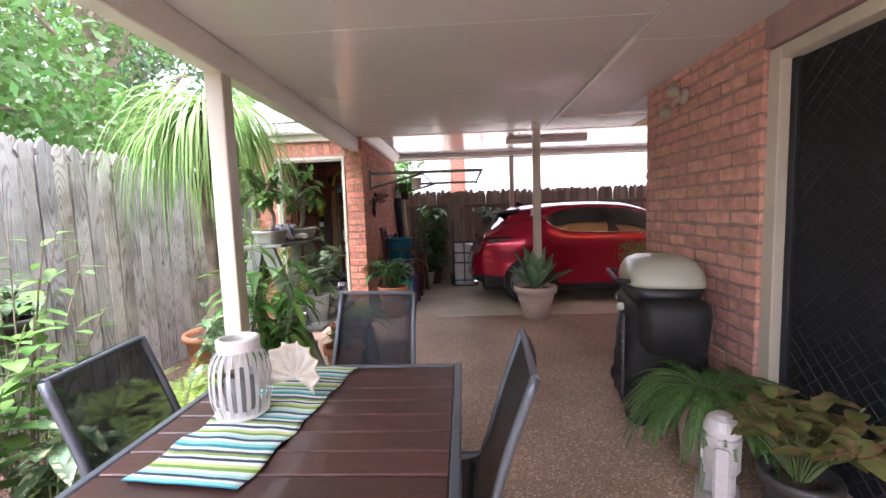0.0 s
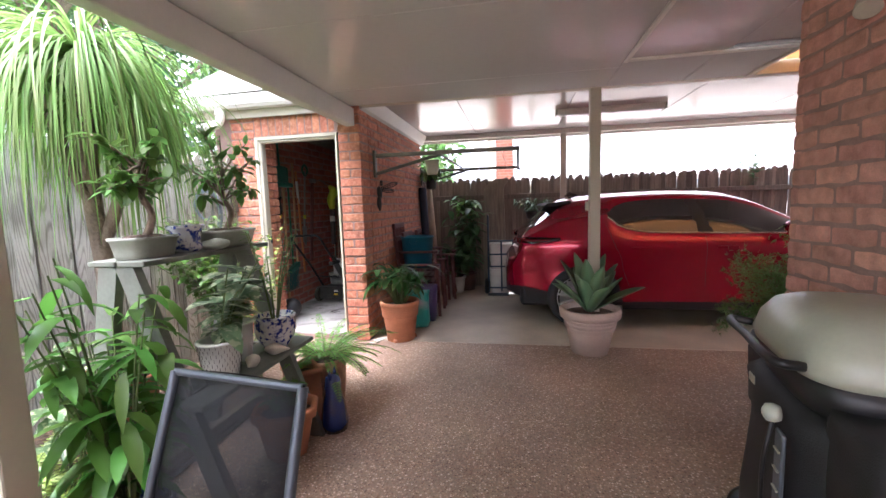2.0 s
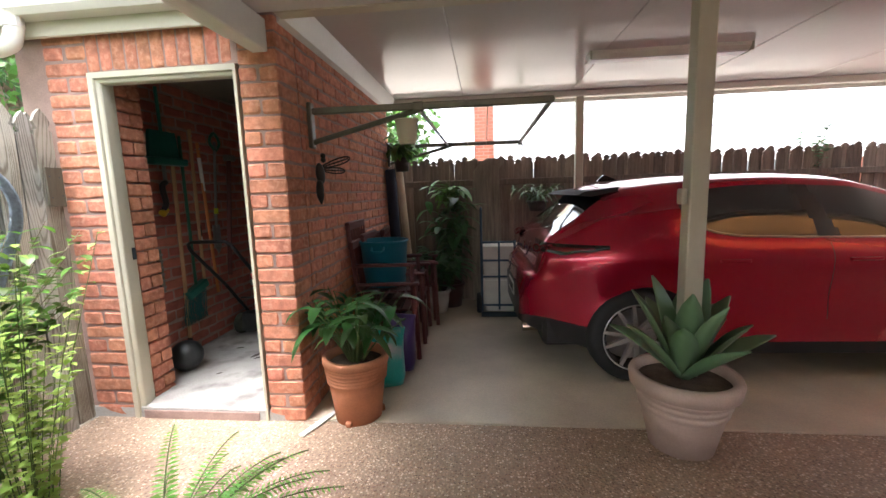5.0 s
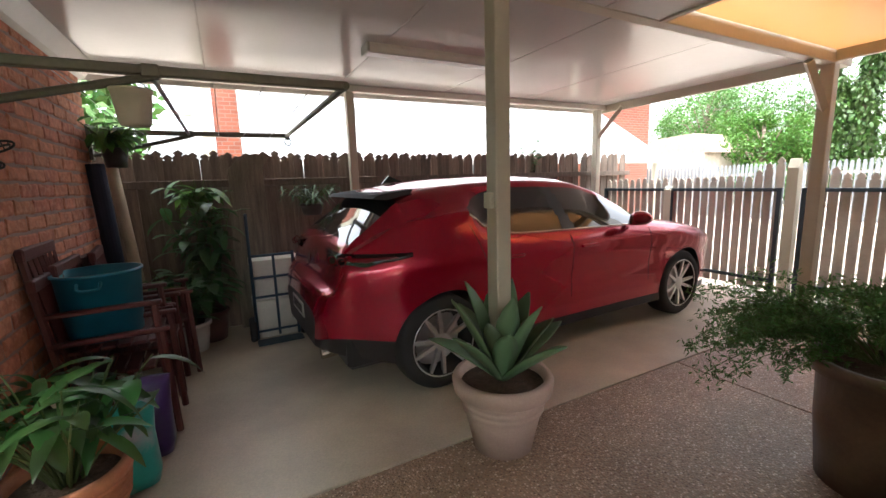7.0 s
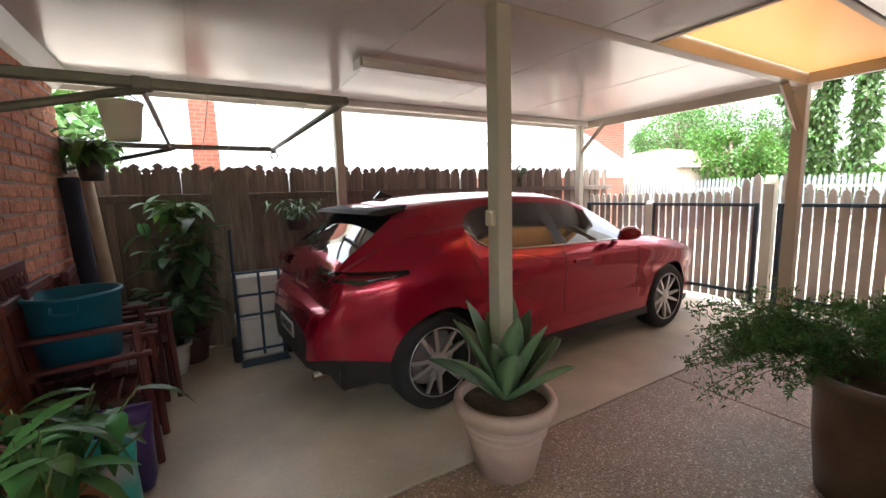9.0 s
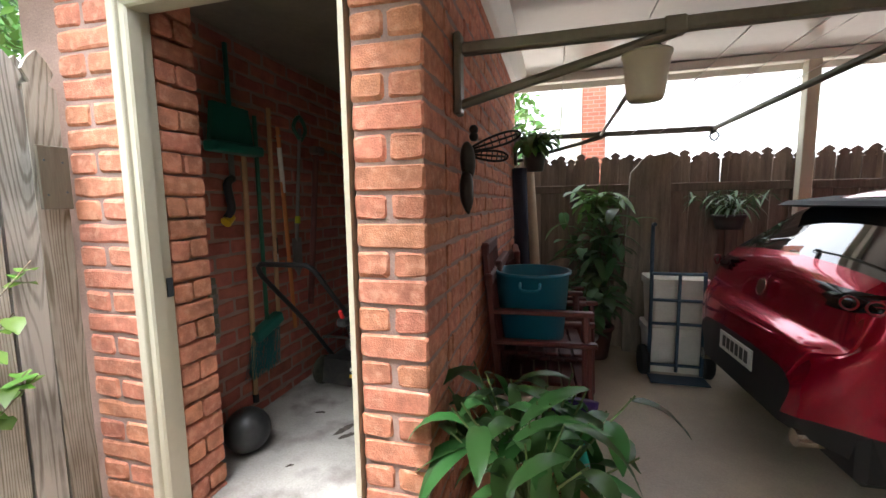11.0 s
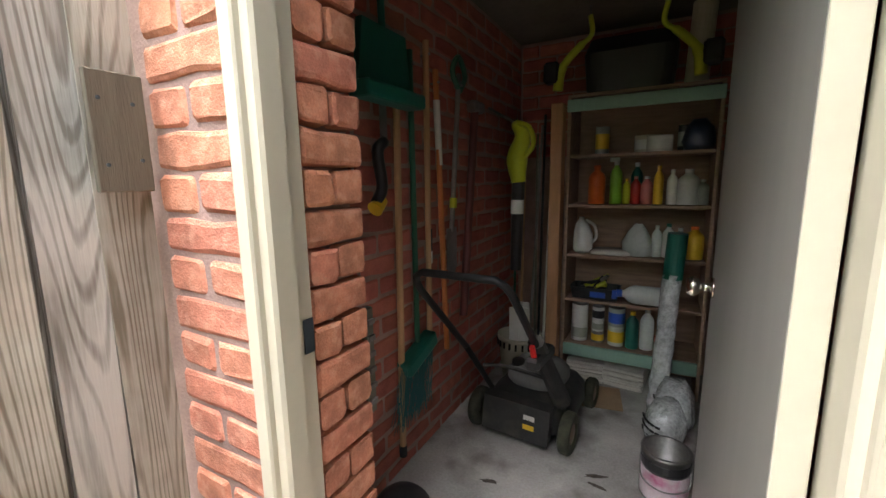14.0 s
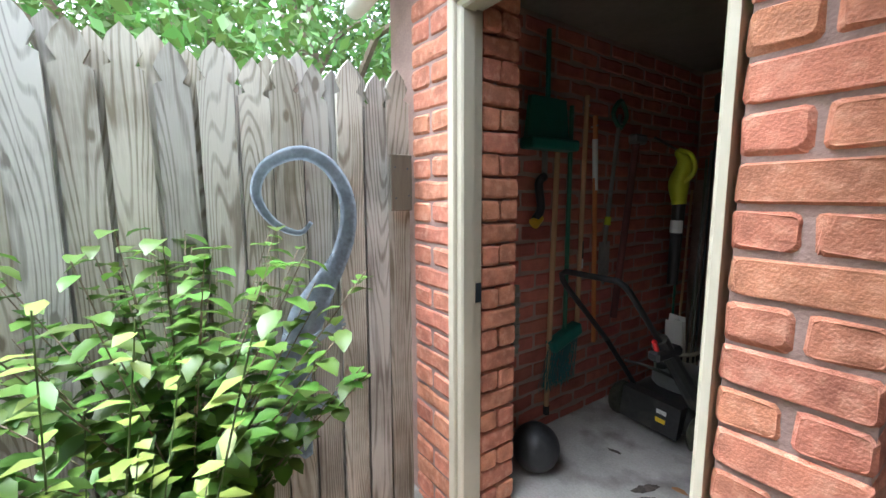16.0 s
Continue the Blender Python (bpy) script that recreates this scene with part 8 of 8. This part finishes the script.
for x, r, h, bo, ca in ((-1.70, 0.025, 0.16, "clear", "white"), (-1.64, 0.03, 0.17, "white", "dgreen"), (-1.58, 0.028, 0.15, "tin", "white"), (-1.51, 0.045, 0.16, "yellow", "orange")):
    bottle(x, Y, z, r, h, bo, ca, "plastic bottle of garden chemical")
z = LEV[3]
for x, r, h, bo, ca, tg in ((-2.05, 0.045, 0.20, "orange", "orange", False), (-1.94, 0.032, 0.22, "green", "white", True), (-1.88, 0.02, 0.13, "lime", "yellow", False), (-1.83, 0.026, 0.14, "red", "pink", False), (-1.83, 0.03, 0.21, "dgreen", "white", False), (-1.77, 0.03, 0.14, "pink", "clear", False), (-1.71, 0.024, 0.19, "yellow", "yellow", False), (-1.64, 0.026, 0.17, "white", "clear", False), (-1.56, 0.05, 0.17, "clear", "white", False), (-1.49, 0.03, 0.12, "grey", "white", False)):
    bottle(x, Y + (0.06 if bo == "dgreen" else 0), z, r, h, bo, ca, "plastic bottle of cleaner or garden spray", "bottle", tg)
z = LEV[4]
tin(-2.03, Y, z, 0.04, 0.16, "grey", "yellow", "tall tin with a yellow and white label")
tin(-1.72, Y, z, 0.07, 0.09, "white", "white", "white enamel bowl on the top shelf")
tin(-1.60, Y, z, 0.03, 0.14, "black", "grey", "dark tin on the top shelf")
dk = thing("wrapped_bundle", pose(-1.53, Y, SF + LEV[4] + 0.0005), "dark blue plastic bag bundled on the top shelf", "bag")
bm = rounded_loft([(0.07, 0.07, 0, 0), (0.08, 0.08, 0.05, 0), (0.07, 0.07, 0.12, 0), (0.03, 0.03, 0.17, 0)], 30, 2.5)
for v in bm.verts:
    v.co += noise.noise_vector(v.co * 20) * 0.012
    v.co.z = max(v.co.z, 0)
part("bag", bm, mat("dark_blue_film", (0.02, 0.03, 0.06), rough=0.3, vary=0.3), dk, "", True)
tin(-1.78, Y + 0.05, LEV[4], 0.075, 0.10, "cream", "white", "cream round tub on the top shelf")
# newspapers under the shelf
for x, rz, n in ((-2.06, 4, 8), (-1.82, -6, 7)):
    pl = thing("newspaper_stack", pose(x, 7.40, SF + 0.0005, 0, 0, rz), "stack of old folded newspapers under the shelf", "newspapers", "newspaper stacks")
    for k in range(n):
        part("newspaper", box_bm(-0.12 + rng.uniform(-0.01, 0.01), 0.11 + rng.uniform(-0.012, 0.012), -0.15 + rng.uniform(-0.01, 0.02), 0.12, 0.017 * k + 0.0005, 0.017 * k + 0.0165, 0.005), mat("newsprint", (0.50, 0.47, 0.42), rough=0.9, vary=0.2, per=0.1) if k == 0 and x < -2 else bpy.data.materials["newsprint"], pl)
cb = link("cardboard_sheet", box_bm(-0.16, 0.16, -0.13, 0.13, 0, 0.004), mat("cardboard", (0.33, 0.22, 0.13), rough=0.9, vary=0.15))
cb.matrix_world = pose(-1.98, 7.10, SF + 0.0005, 0, 0, 10)
tagged(cb, "flat brown cardboard sheet on the floor", "cardboard")
# bucket with offcuts
bk = thing("bucket", pose(-2.44, 7.12, SF), "white plastic bucket packed with boards and offcuts", "bucket")
part("wall", lathe_bm([(0, 0), (0.105, 0), (0.135, 0.28), (0.142, 0.285), (0.142, 0.31), (0.13, 0.31), (0.1, 0.01), (0, 0.008)], 28), PAL["cream"], bk, "", True)
for k in range(22):
    a = 2 * math.pi * k / 22
    part("rim_rib", box_bm(0.137, 0.146, -0.006, 0.006, 0.245, 0.285), CBLACK, bk).rotation_euler = (0, 0, a)
for k in range(5):
    pc = thing("offcut", pose(-2.49 + 0.03 * k, 7.06 + 0.02 * (k % 3), SF + 0.012, rng.uniform(-5, 5), rng.uniform(-6, 8), rng.uniform(-20, 20)), "white board offcut standing in the bucket", "offcut", "offcuts in the bucket")
    part("board", box_bm(-0.03, 0.03, -0.004, 0.004, 0, rng.uniform(0.45, 0.62)), WHITEP, pc)
for k, (dx, h, mt) in enumerate(((-0.05, 1.5, GREENH), (-0.02, 1.35, WOODH), (0.03, 1.6, STEEL), (0.07, 1.55, GALV), (0.09, 1.66, CBLACK), (0.11, 1.5, WHITEP))):
    rd = link("garden_stake", rod_bm((0, 0, 0), (rng.uniform(-0.04, 0.04), 0.10, h), 0.008, seg=8), mt)
    rd.matrix_world = pose(-2.43 + dx * 1.1, 7.16 + rng.uniform(-0.03, 0.03), SF + 0.012)
    tagged(rd, "thin garden stake leaning in the corner", "stake", "stakes in the corner")
# cordless trimmers hung above
tm = thing("line_trimmer", pose(-2.44, 7.02, SF + 0.75), "lime and black cordless garden blower hung on the wall", "garden tool")
part("tube", rod_bm((0, 0, 0.0), (0.01, 0, 0.55), 0.032, 0.04, 14), CBLACK, tm, "black blower tube")
part("body", tube_bm(smooth_pts([(0.01, 0, 0.52), (0.0, 0, 0.66), (0.03, 0, 0.78), (-0.02, 0, 0.86)], 5), [0.042, 0.045, 0.05, 0.055, 0.06, 0.06, 0.058, 0.055, 0.05, 0.048, 0.045, 0.042, 0.038, 0.034, 0.03, 0.02], 12), LIME, tm, "lime plastic body", True)
part("handle", tube_bm(smooth_pts([(0.02, -0.02, 0.64), (0.10, -0.03, 0.72), (0.08, -0.03, 0.82), (0.0, -0.02, 0.86)], 5), 0.014, 8), LIME, tm, "", True)
part("hanger", rod_bm((-0.02, 0, 0.86), (-0.19, 0.03, 0.96), 0.008), STEEL, tm)
part("printed_band", rod_bm((0.0064, -0.008, 0.34), (0.0076, -0.008, 0.42), 0.0385, seg=14), WHITEG, tm, "small white lettering band").scale = (1, 1, 1)
for x, s in ((-2.22, 1), (-1.60, -1)):
    g = thing("trimmer_guard", pose(x, 7.24, 1.99), "lime green trimmer handle hung from the rafters", "garden tool")
    part("bow", tube_bm(smooth_pts([(-0.05 * s, 0, -0.12), (-0.03 * s, 0, 0.0), (0.06 * s, 0, 0.10), (0.13 * s, 0, 0.16), (0.12 * s, 0, 0.26)], 5), [0.03] * 6 + [0.022] * 6 + [0.014] * 9, 8), LIME, g, "", True)
    part("motor", box_bm(-0.09 * s - 0.04, -0.09 * s + 0.05, -0.04, 0.04, -0.08, 0.04, 0.015), CBLACK, g)
    part("hook", rod_bm((0.12 * s, 0, 0.25), (0.12 * s, 0, 0.31), 0.006), STEEL, g)
bxs = link("storage_tub", rounded_loft([(0.23, 0.15, 0, 0), (0.25, 0.16, 0.22, 0), (0.22, 0.13, 0.30, 0)], 32, 6), CBLACK)
bxs.matrix_world = pose(-1.90, 7.47, SF + 1.782)
structure_top = link("shelf_top", box_bm(SX0 - 0.02, SX1 + 0.02, SFY, SBY, 1.762, 1.78, 0.002), SHELFW, su)
tagged(bxs, "black storage tub on top of the shelf unit", "tub")
rl = link("paper_roll", rod_bm((0, 0, 0), (0.02, 0, 0.48), 0.06, seg=20), PAL["cream"])
rl.matrix_world = pose(-1.56, 7.5, SF + 1.781)
tagged(rl, "cream paper roll standing on the shelf unit", "roll")
# roll of plastic, bags and paint pail by the door
FILM = mat("clear_film", (0.55, 0.57, 0.57), rough=0.10, vary=0.4, scale=26, fine=70, bump=0.8, dist=0.01, coat=0.6)
rp = thing("plastic_wrapped_roll", pose(-1.64, 7.12, SF), "roll wrapped in crinkled clear plastic standing on the floor", "roll")
bm = rod_bm((0.0, 0, 0.0), (0.03, -0.02, 0.78), 0.052, 0.046, 24)
bmesh.ops.subdivide_edges(bm, edges=[e for e in bm.edges if abs(e.verts[0].co.z - e.verts[1].co.z) > 0.3], cuts=14)
for v in bm.verts:
    v.co += noise.noise_vector(v.co * 24) * 0.009
    v.co.z = max(v.co.z, 0)
part("wrap", bm, FILM, rp, "crinkled clear film", True)
part("core", rod_bm((0.03, -0.02, 0.76), (0.04, -0.025, 1.0), 0.048, seg=20), GREENP, rp, "green core")
for x, y, h, lb in ((-1.60, 6.84, 0.19, "clear plastic sack of sand with dark printing"), (-1.56, 7.0, 0.24, "crumpled clear plastic bag with yellow packet")):
    bm = rounded_loft([(0.08, 0.11, 0, 0), (0.095, 0.125, 0.05, 0), (0.085, 0.11, h * 0.7, 0), (0.05, 0.05, h, 0)], 40, 2.6)
    for v in bm.verts:
        v.co += noise.noise_vector(v.co * 14 + Vector((x, y, 0)) * 9) * 0.02
        v.co.z = max(v.co.z, 0)
    sack = thing("plastic_sack", pose(x, y, SF + 0.0005), lb, "sack", "plastic sacks")
    part("film", bm, FILM, sack, "crumpled clear film", True)
    bars = bmesh.new()
    for r in range(3):
        for k in range(5):
            a0 = math.pi * (1.02 + 0.085 * k)
            rod_bm((0.098 * math.cos(a0), 0.128 * math.sin(a0), h * (0.25 + 0.17 * r)), (0.098 * math.cos(a0 + 0.2), 0.128 * math.sin(a0 + 0.2), h * (0.25 + 0.17 * r)), 0.006, seg=5, bm=bars)
    part("printing", bars, CBLACK, sack, "unreadable dark printing")
pl = thing("paint_pail", pose(-1.60, 6.42, SF), "open paint pail with a pink and white label and wire handle", "pail")
part("can", lathe_bm([(0, 0), (0.085, 0), (0.088, 0.19), (0.094, 0.195), (0.094, 0.205), (0.08, 0.205), (0.08, 0.02), (0, 0.018)], 30), PAL["tin"], pl, "", True)
part("paper_label", lathe_bm([(0.0885, 0.01), (0.0895, 0.012), (0.0905, 0.13), (0.0895, 0.132)], 30), mat("pink_white_label", (0.62, 0.52, 0.56), rough=0.4, dark=(0.45, 0.05, 0.18), darkscale=14, darkamt=0.9), pl, "pink and white label")
part("band", lathe_bm([(0.0895, 0.14), (0.0915, 0.142), (0.0925, 0.175), (0.0905, 0.177)], 30), PAL["black"], pl, "dark band")
part("handle", tube_bm(smooth_pts([(-0.092, 0, 0.16), (-0.08, -0.07, 0.10), (0, -0.10, 0.08), (0.08, -0.07, 0.10), (0.092, 0, 0.16)], 5), 0.003, 6), STEEL, pl)
# dried mud and dust on the floor
MUD = mat("dried_mud", (0.075, 0.06, 0.05), rough=0.95, vary=0.4, scale=30, bump=0.5)
for x, y, w, l, rz in ((-2.02, 6.02, 0.022, 0.075, 70), (-1.97, 5.97, 0.018, 0.06, 50), (-1.86, 6.40, 0.012, 0.05, 20), (-1.84, 6.34, 0.010, 0.04, -10), (-2.26, 6.16, 0.012, 0.035, 10), (-2.12, 5.66, 0.010, 0.02, 40)):
    bm = bmesh.new()
    ring = [bm.verts.new((l * math.cos(a) * (1 + 0.45 * noise.noise(Vector((3 * math.cos(a), 3 * math.sin(a), x * 40)))), w * math.sin(a) * (1 + 0.6 * noise.noise(Vector((4 * math.cos(a), 4 * math.sin(a), y * 40)))), 0)) for a in (2 * math.pi * k / 22 for k in range(22))]
    top = bm.verts.new((0, 0, 0.004))
    for k in range(22):
        bm.faces.new((ring[k], ring[(k + 1) % 22], top))
    ob = link("mud_clod", bm, MUD, smooth=True)
    ob.matrix_world = pose(x, y, SF + 0.0005, 0, 0, rz)
    tagged(ob, "flat dark clod of dried mud on the shed floor", "dirt", "clods of dried mud")
lf = Leaves()
lf.blade((0, 0, 0.004), (1, 0.2, 0.15), 0.07, 0.035, 0.3)
lf = lf.done("fallen_leaf", leaf_mat("dry_leaf", (0.32, 0.15, 0.06)), None)
lf.matrix_world = pose(-1.95, 6.12, SF)
tagged(lf, "dry brown leaf on the shed floor", "leaf")

# ---- bricks, laid last ----
pier_bricks(pier_r, DR + 0.006, SX, SY, SY + 0.23, 0.0, COURSES + 1)
pier_bricks(pier_l, -2.62, DL - 0.004, SY, SY + 0.23, 0.0, COURSES + 1)
for c in range(COURSES):
    z = c * COURSE + 0.05
    if c % 2 == 0:
        brick(pier_l, DL - 0.012, SY + 0.218, z, 0.09, 0.185)
    else:
        brick(pier_l, DL - 0.012, SY + 0.168, z, 0.09, 0.085)
        brick(pier_l, DL - 0.012, SY + 0.265, z, 0.09, 0.090)
laid(wall_e, SY + 0.24, 7.74, "y", SX, 0.0, COURSES + 1, depth=-0.06, lead=0.06)
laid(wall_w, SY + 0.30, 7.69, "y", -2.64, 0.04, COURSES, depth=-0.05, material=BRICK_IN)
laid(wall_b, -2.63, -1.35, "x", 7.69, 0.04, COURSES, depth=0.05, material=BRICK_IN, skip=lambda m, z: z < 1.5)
for i in range(11):
    brick(lintel, DL + 0.04 + i * 0.079, SY + 0.055, DT + 0.125, 0.070, 0.11, 0.23)
laid(wall_h, HD1, HY, "y", HX, 0.0, COURSES + 1, depth=0.06, material=BRICK_H)
laid(wall_h, HX + 0.065, HX + 0.22, "x", HD1, 0.0, COURSES + 1, depth=0.05, material=BRICK_H)
laid(wall_n, HX, HX + 1.6, "x", HY, 0.0, COURSES + 1, depth=-0.06, material=BRICK_H)
